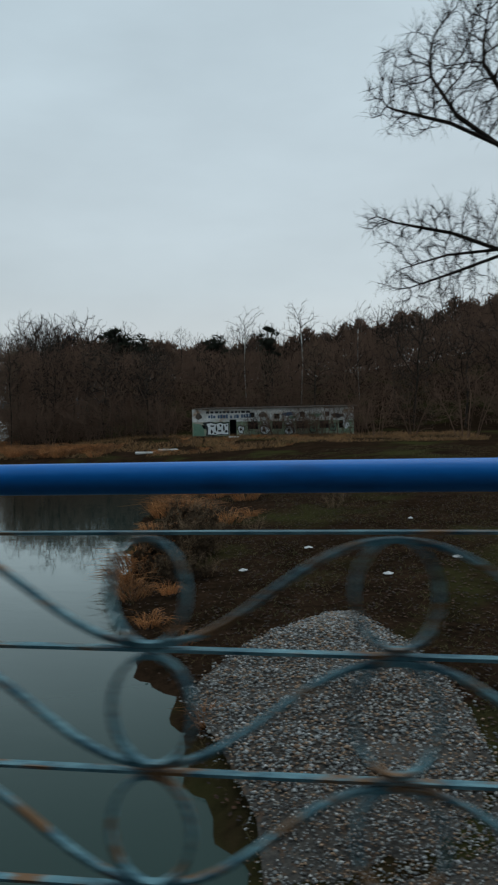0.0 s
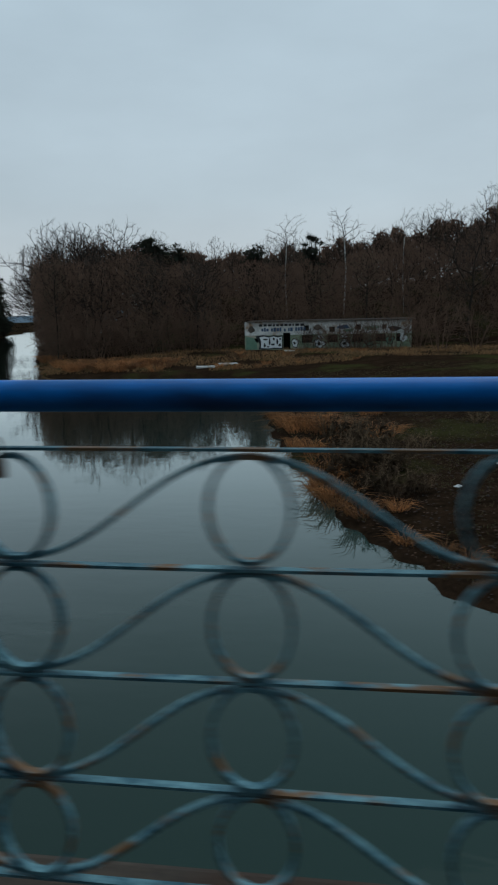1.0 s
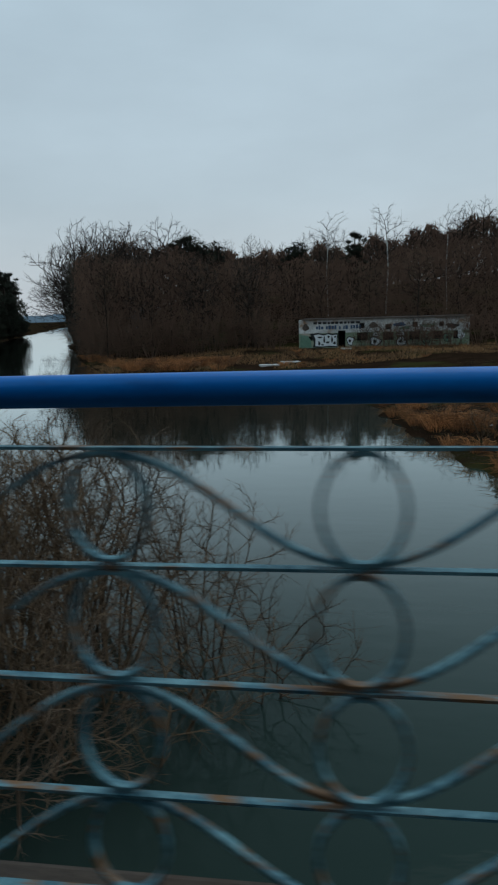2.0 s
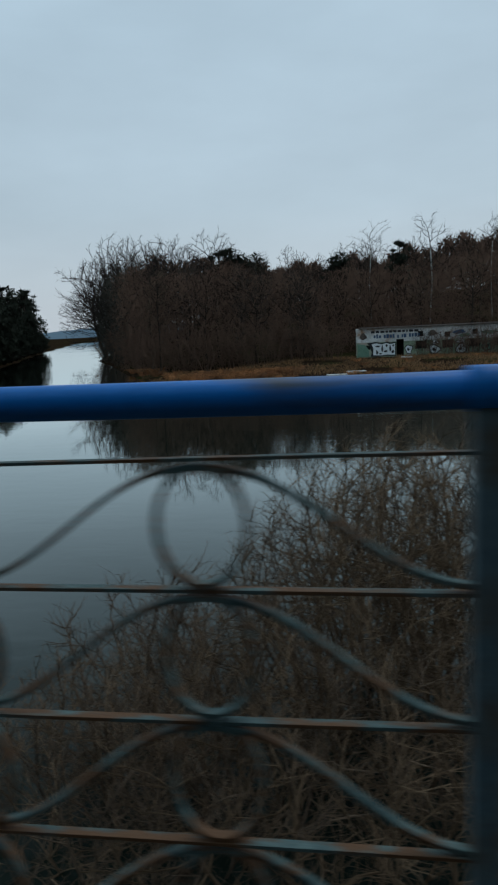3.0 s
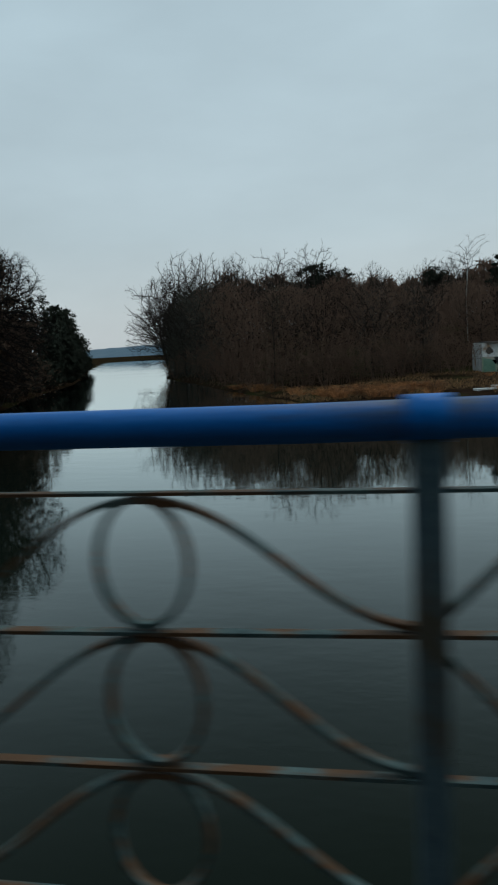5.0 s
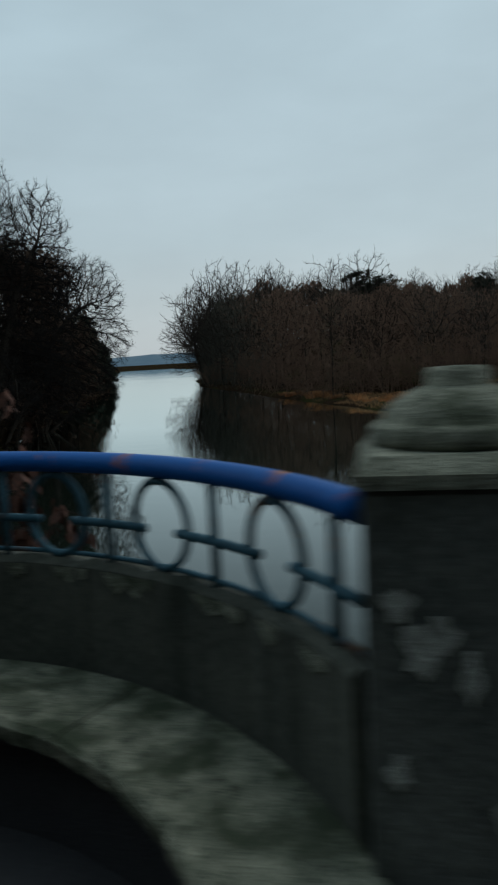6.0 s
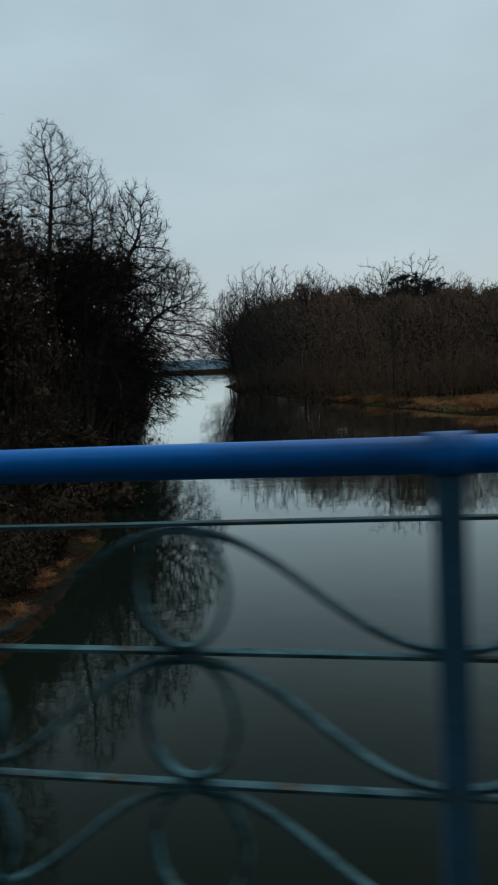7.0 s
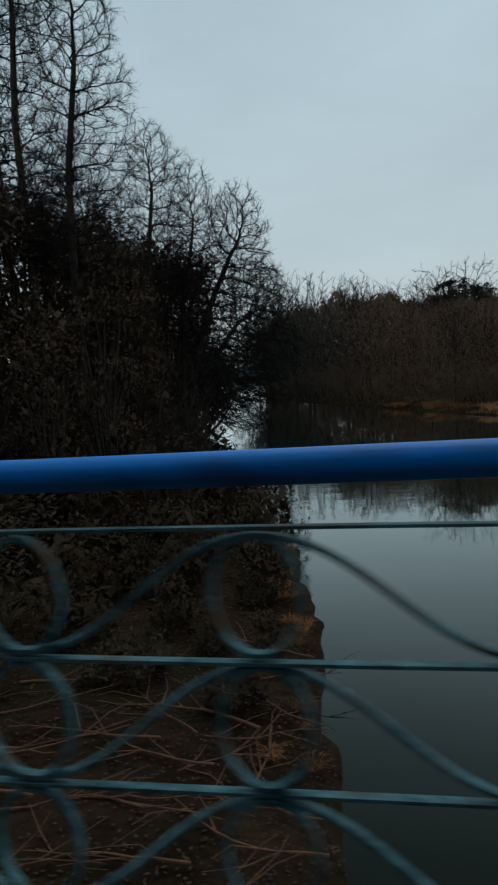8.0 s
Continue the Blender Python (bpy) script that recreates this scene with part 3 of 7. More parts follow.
def build_panel(posts, sites, seed, rusty=False, ends=(0.225, 0.225), bend=0.0, end_right=False, end_left=False, teal=False):
    """One railing panel: posts at the given x, sites ring positions between them, hanging scrolls between level bars.
    ends: how far the bars and handrail go on past the outer posts, to the right and to the left."""
    rnd = random.Random(seed)
    paint = "rusty" if rusty else "teal" if teal else "sound"
    mat = {"rusty": M_BAR_RUST, "teal": M_BAR_TEAL, "sound": M_BAR}[paint]
    look_words = "flaking rusty blue paint" if rusty else "dull teal paint" if teal else "light blue paint with rust spots"
    root = thing("railing_panel", f"wrought-iron railing panel, blue handrail, {look_words}", "railing", (0, 0, 0), "bridge railing panels")
    xr, xl = max(posts), min(posts)
    r_end = xr + ends[0]
    l_end = xl - ends[1]
    # handrail, bent down at a free end
    pts = []
    if end_left:
        pts += [(l_end, 0, Z_HAND - 0.135)] + [(l_end + 0.13 * (1 - math.cos(a)), 0, Z_HAND - 0.13 + 0.13 * math.sin(a)) for a in np.linspace(0.15, math.pi / 2, 9)]
    else:
        pts.append((l_end, 0, Z_HAND))
    steps = 14
    a0, b0 = pts[-1][0], (r_end - 0.13 if end_right else r_end)
    for k in range(1, steps):
        x = a0 + (b0 - a0) * k / steps
        pts.append((x, 0.003 * math.sin(x * 2.1 + seed), Z_HAND + 0.003 * math.sin(x * 1.7 + seed)))
    if end_right:
        pts += [(r_end - 0.13 + 0.13 * math.sin(a), 0, Z_HAND - 0.13 + 0.13 * math.cos(a)) for a in np.linspace(0, math.pi / 2 - 0.15, 9)]
        pts += [(r_end, 0, Z_HAND - 0.135)]
    else:
        pts.append((r_end, 0, Z_HAND))
    part("handrail", tube(bmesh.new(), pts, HAND_R, 16), M_RAIL_WORN if rusty else M_RAIL, root, "glossy blue round tube handrail", True)
    # posts with a collar round the handrail
    for x in posts:
        free = (end_left and x == xl) or (end_right and x == xr)
        bm = bmesh.new()
        top = Z_BARS[0] + 0.02 if free else Z_HAND - 0.01
        w = 0.016 if free else 0.026
        box_into(bm, x - w, x + w, -0.022, 0.022, -0.004, top, 0.004)
        post = part("post", bm, M_POST_WORN if rusty else M_POST, root, "upright blue square-tube post")
        if not free:
            bm = bmesh.new()
            tube(bm, [(x - 0.034, 0, Z_HAND), (x + 0.034, 0, Z_HAND)], HAND_R + 0.006, 16)
            part("collar", bm, M_RAIL, post, "", True)
        bm = bmesh.new()
        box_into(bm, x - 0.055, x + 0.055, -0.055, 0.055, 0.0, 0.012, 0.003)
        part("foot_plate", bm, M_POST, post)
    # level bars of flat iron
    for n, z in enumerate(Z_BARS):
        bm = bmesh.new()
        npt = 26
        line = []
        x_hi = xr if end_right else r_end
        x_lo = xl if end_left else l_end
        for k in range(npt + 1):
            x = x_lo + (x_hi - x_lo) * k / npt
            dz = 0.0035 * math.sin(1.9 * x + n * 2.3 + seed)
            if n == 0 and bend:
                dz += 0.058 * math.exp(-((x - bend) / 0.42) ** 2)
            line.append((x, 0.003 * math.sin(x * 1.3 + n), z + dz))
        thick = 0.006 if n == 0 else 0.007
        strap(bm, line, 0.022 if n else 0.020, thick)
        part("bar", bm, mat, root)
    # scrolls: crest at every second site, trough at the posts
    stops = sorted(set(list(posts) + list(sites)))
    for row in range(4):
        hi, lo = Z_BARS[row] - 0.012, Z_BARS[row + 1] + 0.012
        line = []
        up = False
        for a, b in zip(stops, stops[1:]):
            z0, z1 = (hi, lo) if up else (lo, hi)
            seg = wave_pts(a, z0, b, z1)
            line += seg if not line else seg[1:]
            up = not up
        bm = bmesh.new()
        strap(bm, line, 0.020, 0.010)
        part("scroll", bm, mat, root)
        # short braces across the gap to the neighbouring panel
        for x, far, free in ((xr, r_end, end_right), (xl, l_end, end_left)):
            if free or abs(far - x) < 0.05:
                continue
            bm = bmesh.new()
            a, b = ((x, 0, lo), (far, 0, hi)) if row % 2 == 0 else ((x, 0, hi), (far, 0, lo))
            strap(bm, [a, b], 0.018, 0.011)
            part("brace", bm, mat, root)
    for row in range(4):
        zc = 0.5 * (Z_BARS[row] + Z_BARS[row + 1])
        for x in sites:
            ob = attach("ring", RING[paint], mat, root)
            ob.location = (x + rnd.uniform(-0.006, 0.006), 0, zc)
            ob.scale = ((Z_BARS[row] - Z_BARS[row + 1] - 0.018) / 0.245 * rnd.uniform(0.97, 1.03), 1, (Z_BARS[row] - Z_BARS[row + 1] - 0.010) / 0.2445)
    if end_left or end_right:
        x, to = (xl, l_end - 0.02) if end_left else (xr, r_end + 0.02)
        bm = bmesh.new()
        far = to + (0.05 if end_right else -0.05)
        strap(bm, [(x, 0, Z_BARS[0] + 0.004), (far, 0, Z_BARS[0] + 0.004)], 0.03, 0.014)
        part("end_plate", bm, M_BAR, root, "flat blue plate tying the bar to the end tube")
        # upright end of the handrail tube, its shaded front put into a darker blue
        leg = l_end if end_left else r_end
        bm = bmesh.new()
        tube(bm, [(leg, 0, 0.005), (leg, 0, Z_HAND - 0.136)], HAND_R - 0.003, 16)
        part("end_post", bm, M_TUBE_SHADED, root, "blue tube with rust patches, shade darkened into its colour", True)
        for z in (Z_BARS[2] - 0.045, Z_BARS[3] - 0.045):
            bm = bmesh.new()
            strap(bm, [(x, 0, z), (leg, 0, z)], 0.02, 0.012)
            part("tie", bm, M_POST, root)
        for z in (0.778,):
            bm = bmesh.new()
            side = 0.10 if end_right else -0.10
            box_into(bm, min(x, to + side), max(x, to + side), -0.012, 0.012, z - 0.022, z + 0.022, 0.003)
            part("bracket", bm, M_RAIL, root)
    return root


def between(a, b, n):
    return [a + (b - a) * k / n for k in range(1, n)]


def build_railing():
    build_panel([-1.41, 1.61, 4.61], between(-1.41, 1.61, 6) + between(1.61, 4.61, 6), 1)
    build_panel([-1.8675, -4.879, -7.8875], between(-1.8675, -4.879, 6) + between(-4.879, -7.8875, 6), 2)
    build_panel([-8.339, -11.344, -14.35], between(-8.339, -11.344, 6) + between(-11.344, -14.35, 6), 3)
    build_panel([-14.80, -17.888], between(-14.80, -17.888, 6), 4)
    build_panel([-18.34, -21.325, -24.3125], between(-18.34, -21.325, 6) + between(-21.325, -24.3125, 6), 5, True, bend=-21.5)
    build_panel([-24.745, -27.69, -30.7125], between(-24.745, -27.69, 6) + between(-27.69, -30.7125, 6), 6, True)
    build_panel([-31.1625, -34.01, -36.856], between(-31.1625, -34.01, 6) + between(-34.01, -36.856, 6), 7, True, ends=(0.225, 0.085), end_left=True)
    build_panel([-40.58, -43.41, -46.26], between(-40.58, -43.41, 6) + between(-43.41, -46.26, 6), 8, ends=(0.09, 0.21), end_right=True, teal=True)
    build_panel([-46.68, -49.49, -52.30], between(-46.68, -49.49, 6) + between(-49.49, -52.30, 6), 9, ends=(0.21, 0.225), teal=True)
    build_panel([-52.75, -55.75, -58.75], between(-52.75, -55.75, 6) + between(-55.75, -58.75, 6), 10, teal=True)


def build_pillar(x, stains):
    w, y0, y1 = 0.179, 0.0, 0.40
    root = thing("pillar", "square weathered concrete pillar with stepped round cap", "pillar", (x, 0, 0), "balcony pillars")
    yc = (y0 + y1) / 2
    bm = bmesh.new()
    box_into(bm, -w, w, y0, y1, -0.3, 1.10, 0.012)
    part("shaft", bm, M_STONE, root, "grey lime-streaked concrete shaft")
    bm = bmesh.new()
    a = [(-w - 0.006, y0 - 0.006), (w + 0.006, y0 - 0.006), (w + 0.006, y1 + 0.006), (-w - 0.006, y1 + 0.006)]
    low = [bm.verts.new((p, q, 1.098)) for p, q in a]
    mid = [bm.verts.new((p, q, 1.122)) for p, q in a]
    top = [bm.verts.new((p * 0.86, yc + (q - yc) * 0.86, 1.150)) for p, q in a]
    for k in range(4):
        j = (k + 1) % 4
        bm.faces.new((low[k], low[j], mid[j], mid[k]))
        bm.faces.new((mid[k], mid[j], top[j], top[k]))
    bm.faces.new(low[::-1])
    bm.faces.new(top)
    part("coping", bm, M_STONE_PALE, root, "chamfered pale coping slab")
    bm = bmesh.new()
    lathe(bm, [(0.150, 1.148), (0.160, 1.158), (0.160, 1.182), (0.150, 1.190), (0.138, 1.192), (0.134, 1.206), (0.118, 1.226), (0.092, 1.243),
               (0.062, 1.252), (0.056, 1.254), (0.056, 1.278), (0.048, 1.286), (0.01, 1.288)], 24, (0, yc, 0))
    part("cap", bm, M_STONE_PALE, root, "stepped round concrete cap with knob", True)
    for k, (cx, cz, wd, h) in enumerate(stains):
        bm = bmesh.new()
        vs = [bm.verts.new((cx + wd * math.cos(t) * (1 + 0.35 * math.sin(3 * t + k) + 0.15 * math.sin(7 * t)), y0 - 0.0035 - 0.0012 * k, cz + h * math.sin(t) * (1 + 0.2 * math.cos(2 * t + k) + 0.12 * math.sin(5 * t + k))))
              for t in np.linspace(0, 2 * math.pi, 25)[:-1]]
        bm.faces.new(vs)
        part("lime_streak", bm, M_LIME, root, "pale lime stain")
    return root


def build_parapet():
    root = thing("parapet", "curved low concrete balcony parapet with worn rim", "parapet", (0, 0, 0))
    bm = bmesh.new()
    n = 60
    top, low = 0.756, -0.5
    prof = [(R_IN, low), (R_IN, top - 0.02), (R_IN + 0.015, top), (R_OUT - 0.015, top), (R_OUT, top - 0.02), (R_OUT, low)]
    rings = []
    for k in range(n + 1):
        a = -BAY_HALF + 2 * BAY_HALF * k / n
        jit = 0.004 * math.sin(k * 2.7) + 0.003 * math.sin(k * 5.1)
        rings.append([bm.verts.new((BAY_X + (r + (jit if i in (1, 2) else 0)) * math.sin(a), BAY_Y + (r + (jit if i in (1, 2) else 0)) * math.cos(a), z + (jit if i in (2, 3) else 0)))
                      for i, (r, z) in enumerate(prof)])
    for p, q in zip(rings, rings[1:]):
        for i in range(len(prof)):
            j = (i + 1) % len(prof)
            bm.faces.new((p[i], q[i], q[j], p[j]))
    bm.faces.new(rings[0])
    bm.faces.new(rings[-1][::-1])
    part("wall", bm, M_WALLSTONE, root, "dark damp concrete wall")
    rnd = random.Random(5)
    for k in range(17):
        a = -1.0 + k * 0.125 + rnd.uniform(-0.05, 0.05)
        bm = bmesh.new()
        half = rnd.uniform(0.02, 0.05)
        pts = [(a - half, 0.0), (a + half, 0.0), (a + half * 0.8, -0.03), (a, -0.055 * rnd.uniform(0.7, 1.3)), (a - half * 0.7, -0.028)]
        bm.faces.new([bm.verts.new((BAY_X + (R_IN - 0.004) * math.sin(t), BAY_Y + (R_IN - 0.004) * math.cos(t), top - 0.022 + dz)) for t, dz in pts])
        part("worn_edge", bm, M_STONE_PALE, root, "pale chipped rim")
    return root


M_SEAT = material("mossy_pitted_concrete", (0.056, 0.062, 0.042), (0.35, 0.340, 0.250), 18, 140, 0.95, 1.0, edge=(0.38, 0.66),
                  third=(0.050, 0.060, 0.034), third_at=(0.46, 0.62), third_scale=6.0, bump_dist=0.018)


def build_bench():
    root = thing("bench", "curved concrete bench slab along the balcony wall, cracked and mossy", "bench", (0, 0, 0))
    joints = [-78.0, -21.0, 4.5, 27.0, 78.0]
    for a0, a1 in zip(joints, joints[1:]):
        bm = bmesh.new()
        n = 22
        lo, hi = radians(a0 + 0.18), radians(a1 - 0.18)
        prof = [(R_SEAT - 0.012, 0.352), (R_SEAT - 0.018, 0.396), (R_SEAT - 0.002, 0.412), (R_IN - 0.006, 0.418), (R_IN - 0.006, 0.352)]
        rings = []
        for k in range(n + 1):
            a = lo + (hi - lo) * k / n
            jit = 0.003 * math.sin(a * 31) + 0.003 * math.sin(a * 67)
            rings.append([bm.verts.new((BAY_X + (r + (jit if i < 3 else 0)) * math.sin(a), BAY_Y + (r + (jit if i < 3 else 0)) * math.cos(a), z)) for i, (r, z) in enumerate(prof)])
        for p, q in zip(rings, rings[1:]):
            for i in range(len(prof)):
                j = (i + 1) % len(prof)
                bm.faces.new((p[i], q[i], q[j], p[j]))
        bm.faces.new(rings[0])
        bm.faces.new(rings[-1][::-1])
        part("seat_slab", bm, M_SEAT, root, "pitted pale concrete seat slab")
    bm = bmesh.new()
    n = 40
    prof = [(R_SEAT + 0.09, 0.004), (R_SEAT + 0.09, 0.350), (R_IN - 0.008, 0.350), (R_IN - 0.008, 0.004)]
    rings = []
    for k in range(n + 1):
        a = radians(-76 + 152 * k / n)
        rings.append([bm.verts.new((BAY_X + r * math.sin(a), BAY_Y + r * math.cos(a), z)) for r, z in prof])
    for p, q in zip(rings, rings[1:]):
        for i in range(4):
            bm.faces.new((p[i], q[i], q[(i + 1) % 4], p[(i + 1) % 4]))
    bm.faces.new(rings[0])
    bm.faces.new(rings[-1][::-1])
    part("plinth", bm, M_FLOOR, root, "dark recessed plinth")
    return root


def build_bay_rail():
    root = thing("balcony_railing", "low curved blue balcony railing with rings, paint worn to rust", "railing", (0, 0, 0))
    zr, zb = 1.046, 0.770
    part("handrail", tube(bmesh.new(), arc(R_RAIL, zr, n=60), 0.031, 14), M_BAYRAIL, root, "worn blue tube handrail with rust patches", True)
    part("bottom_rail", tube(bmesh.new(), arc(R_RAIL, zb, n=60), 0.008, 8), M_BAYPOST, root, "", True)

    def spot(deg, r=R_RAIL):
        a = radians(deg)
        return BAY_X + r * math.sin(a), BAY_Y + r * math.cos(a)
    posts = (-56.5, -38.4, -22.5, -7.4, 7.6, 22.6, 38.5, 56.5)
    rings = (-47.5, -30.4, -15.0, 0.1, 15.0, 30.4, 47.6)
    for d in posts:
        x, y = spot(d)
        bm = bmesh.new()
        tube(bm, [(x, y, 0.752), (x, y, zr - 0.01)], 0.0125, 10)
        part("post", bm, M_BAYPOST, root, "", True)
    for d in rings:
        x, y = spot(d)
        bm = bmesh.new()
        n = 24
        a = radians(d)
        tx, ty = math.cos(a), -math.sin(a)
        pts = [(x + 0.104 * math.cos(2 * math.pi * k / n) * tx, y + 0.104 * math.cos(2 * math.pi * k / n) * ty,
                0.886 + 0.122 * math.sin(2 * math.pi * k / n)) for k in range(n + 1)]
        tube(bm, pts, 0.0115, 8, False)
        part("ring", bm, M_BAYPOST, root, "", True)
    stops = [-60] + [v for d in rings for v in (d - 2.4, d + 2.4)] + [60]
    for a, b in zip(stops[::2], stops[1::2]):
        bm = bmesh.new()
        pts = [(*spot(a + (b - a) * k / 6), 0.870) for k in range(7)]
        tube(bm, pts, 0.0125, 10)
        part("rod", bm, M_BAYPOST, root, "", True)
    return root


M_BAYRAIL = material("worn_blue_rail_paint", (0.006, 0.080, 0.30), (0.011, 0.125, 0.43), 2.0, 60, 0.5, 0.12, spec=0.18,
                     third=(0.30, 0.105, 0.048), third_at=(0.580, 0.640), third_scale=7.0)


def build_cabinet():
    """Blue sheet-steel box fixed behind the railing."""
    x1, x0, y0, y1, zt = -25.315, -27.165, 0.085, 0.155, 1.108
    root = thing("steel_cabinet", "weathered blue sheet-steel cabinet with white stickers behind the railing", "cabinet", (0, 0, 0))
    bm = bmesh.new()
    box_into(bm, x0 + 0.01, x1 - 0.01, y0 + 0.008, y1, 0.004, zt - 0.037, 0.006)
    part("body", bm, M_FRAME, root, "dark grimy steel frame")
    bm = bmesh.new()
    box_into(bm, x0 - 0.004, x1 + 0.004, y0 - 0.004, y1 + 0.006, zt - 0.035, zt, 0.005)
    part("lid", bm, M_SHEET_TOP, root, "rust-brown lid with white droppings")
    cols = [(-25.345, -25.665), (-25.695, -25.865), (-25.925, -26.245), (-26.275, -26.475), (-26.505, -26.860), (-26.890, -27.130)]
    rows = [(0.790, 1.066), (0.530, 0.762), (0.270, 0.500), (0.030, 0.240)]
    for b, a in cols:
        for z0, z1 in rows:
            bm = bmesh.new()
            box_into(bm, a, b, y0 - 0.003, y0 + 0.006, z0, z1, 0.004)
            p = part("panel", bm, M_SHEET, root, "stained blue sheet panel")
    for x in (x0, x1):
        bm = bmesh.new()
        box_into(bm, x - 0.024, x + 0.024, y0 - 0.030, y0 - 0.006, 0.0, zt - 0.02 if x == x0 else 0.95, 0.003)
        part("edge_post", bm, M_EDGE, root, "bright blue flat edge bar")
    for cx, cz, r in ((-26.71, 0.925, 0.037), (-26.30, 0.92, 0.037)):
        bm = bmesh.new()
        tube(bm, [(cx, y0 - 0.0105, cz), (cx, y0 - 0.0045, cz)], r, 20)
        s = part("sticker", bm, M_WHITE, root, "round white sticker with unreadable grey print")
        bm = bmesh.new()
        for k in range(3):
            box_into(bm, cx - r * 0.75, cx - r * 0.1, y0 - 0.0120, y0 - 0.0108, cz + 0.012 - 0.012 * k, cz + 0.016 - 0.012 * k)
        part("print", bm, M_GREYP, s)
    bm = bmesh.new()
    box_into(bm, -26.858, -26.808, y0 - 0.0105, y0 - 0.0045, 0.89, 0.95)
    s = part("sticker", bm, M_WHITE, root, "square white paper sticker with grey print")
    bm = bmesh.new()
    box_into(bm, -26.835, -26.806, y0 - 0.0120, y0 - 0.0108, 0.912, 0.926)
    part("print", bm, M_GREYP, s)
    bm = bmesh.new()
    box_into(bm, -26.205, -26.125, y0 - 0.0105, y0 - 0.0065, 0.873, 0.955)
    s = part("sticker", bm, M_WHITE, root, "square white paper sticker")
    bm = bmesh.new()
    box_into(bm, -26.19, -26.15, y0 - 0.0120, y0 - 0.0108, 0.925, 0.93)
    part("print", bm, M_GREYP, s)
    bm = bmesh.new()
    tube(bm, [(-25.955, y0 - 0.0105, 0.953), (-25.955, y0 - 0.0035, 0.953)], 0.033, 20)
    s = part("sticker", bm, M_WHITE, root, "small round sticker with an orange middle")
    bm = bmesh.new()
    tube(bm, [(-25.955, y0 - 0.0125, 0.955), (-25.955, y0 - 0.0106, 0.955)], 0.015, 14)
    part("print", bm, M_ORANGE, s)
    rnd = random.Random(3)
    for k in range(5):
        bm = bmesh.new()
        cx, cy = rnd.uniform(x0 + 0.1, x1 - 0.1), rnd.uniform(y0 + 0.02, y1 - 0.02)
        vs = [bm.verts.new((cx + 0.035 * math.cos(t) * (1 + 0.3 * math.sin(2 * t + k)), cy + 0.012 * math.sin(t), zt + 0.0035)) for t in np.linspace(0, 2 * math.pi, 12)[:-1]]
        bm.faces.new(vs)
        part("dropping", bm, M_STONE_PALE, root, "pale bird-dropping stain")
    return root


def build_padlock(x, z, size=1.0, body=None, turn=0.0, y=-0.02, label="small padlock"):
    body = body or M_RUST
    root = thing("padlock", label, "padlock", (x, y, z), "padlocks on the railing")
    root.rotation_euler = (0, turn, 0)
    root.scale = (size, size, size)
    bm = bmesh.new()
    box_into(bm, -0.022, 0.022, -0.009, 0.009, -0.075, -0.030, 0.005)
    part("body", bm, body, root)
    bm = bmesh.new()
    pts = [(-0.014, 0, -0.032), (-0.014, 0, 0.004)] + [(0.014 * -math.cos(t), 0, 0.004 + 0.016 * math.sin(t)) for t in np.linspace(0.2, math.pi - 0.2, 9)] + [(0.014, 0, 0.004), (0.014, 0, -0.032)]
    tube(bm, pts, 0.0035, 8)
    part("shackle", bm, M_STEEL if body is not M_RUST else M_RUST, root, "", True)
    return root


def build_locks():
    z0, z1 = Z_BARS[0], Z_BARS[1]
    build_padlock(-20.31, z0, 1.25, M_BLACK, 0.05, label="black padlock with steel shackle hanging from the railing")
    spots = [(-20.80, z1), (-20.84, z1), (-20.76, z1), (-21.82, z0 + 0.02), (-21.85, z0 + 0.01), (-21.79, z0 + 0.015), (-21.81, z0 + 0.005), (-22.27, z1 + 0.045), (-22.31, z1 + 0.05), (-22.22, z1 + 0.03), (-22.25, z1 + 0.055), (-25.20, z1 + 0.035), (-25.17, z1 + 0.05), (-25.185, z1 + 0.02), (-25.15, z1 + 0.04),
             (-5.35, z1), (-5.0, z0), (-6.9, z0), (-9.66, z0), (-29.45, z1), (-29.1, z1)]
    rnd = random.Random(4)
    for x, z in spots:
        build_padlock(x, z + 0.012, rnd.uniform(0.7, 1.05), M_RUST, rnd.uniform(-0.5, 0.5), -0.018 - rnd.uniform(0, 0.02), "rust-brown padlock clipped to the railing bar")
    build_padlock(-38.78, 0.960, 1.0, M_RAIL, 0.2, BAY_Y + R_RAIL - 0.03, "blue-painted padlock hanging on the balcony railing")
    for x, z in ((-25.245, z1 + 0.035), (-27.165, z1 + 0.035), (-7.75, z0), (-10.3, z1 + 0.01)):
        build_padlock(x, z + 0.012, 1.2, M_BRASS, rnd.uniform(-0.4, 0.4), -0.03, "tarnished brass padlock clipped to the railing")


build_deck()
build_south_blocker()
build_piers()
build_railing()
build_pillar(-37.195, [(-0.125, 0.905, 0.022, 0.035), (-0.09, 0.83, 0.030, 0.050), (-0.055, 0.86, 0.022, 0.030), (-0.01, 0.79, 0.016, 0.040), (-0.13, 0.62, 0.018, 0.030), (0.05, 0.55, 0.02, 0.05)])
build_pillar(-40.182, [(-0.070, 0.79, 0.012, 0.045), (-0.058, 0.71, 0.013, 0.035), (-0.045, 0.61, 0.014, 0.024), (0.09, 0.52, 0.008, 0.012)])
build_parapet()
build_bench()
build_bay_rail()
build_cabinet()
build_locks()

# ---------------------------------------------------------------- trees
KINDS = {}


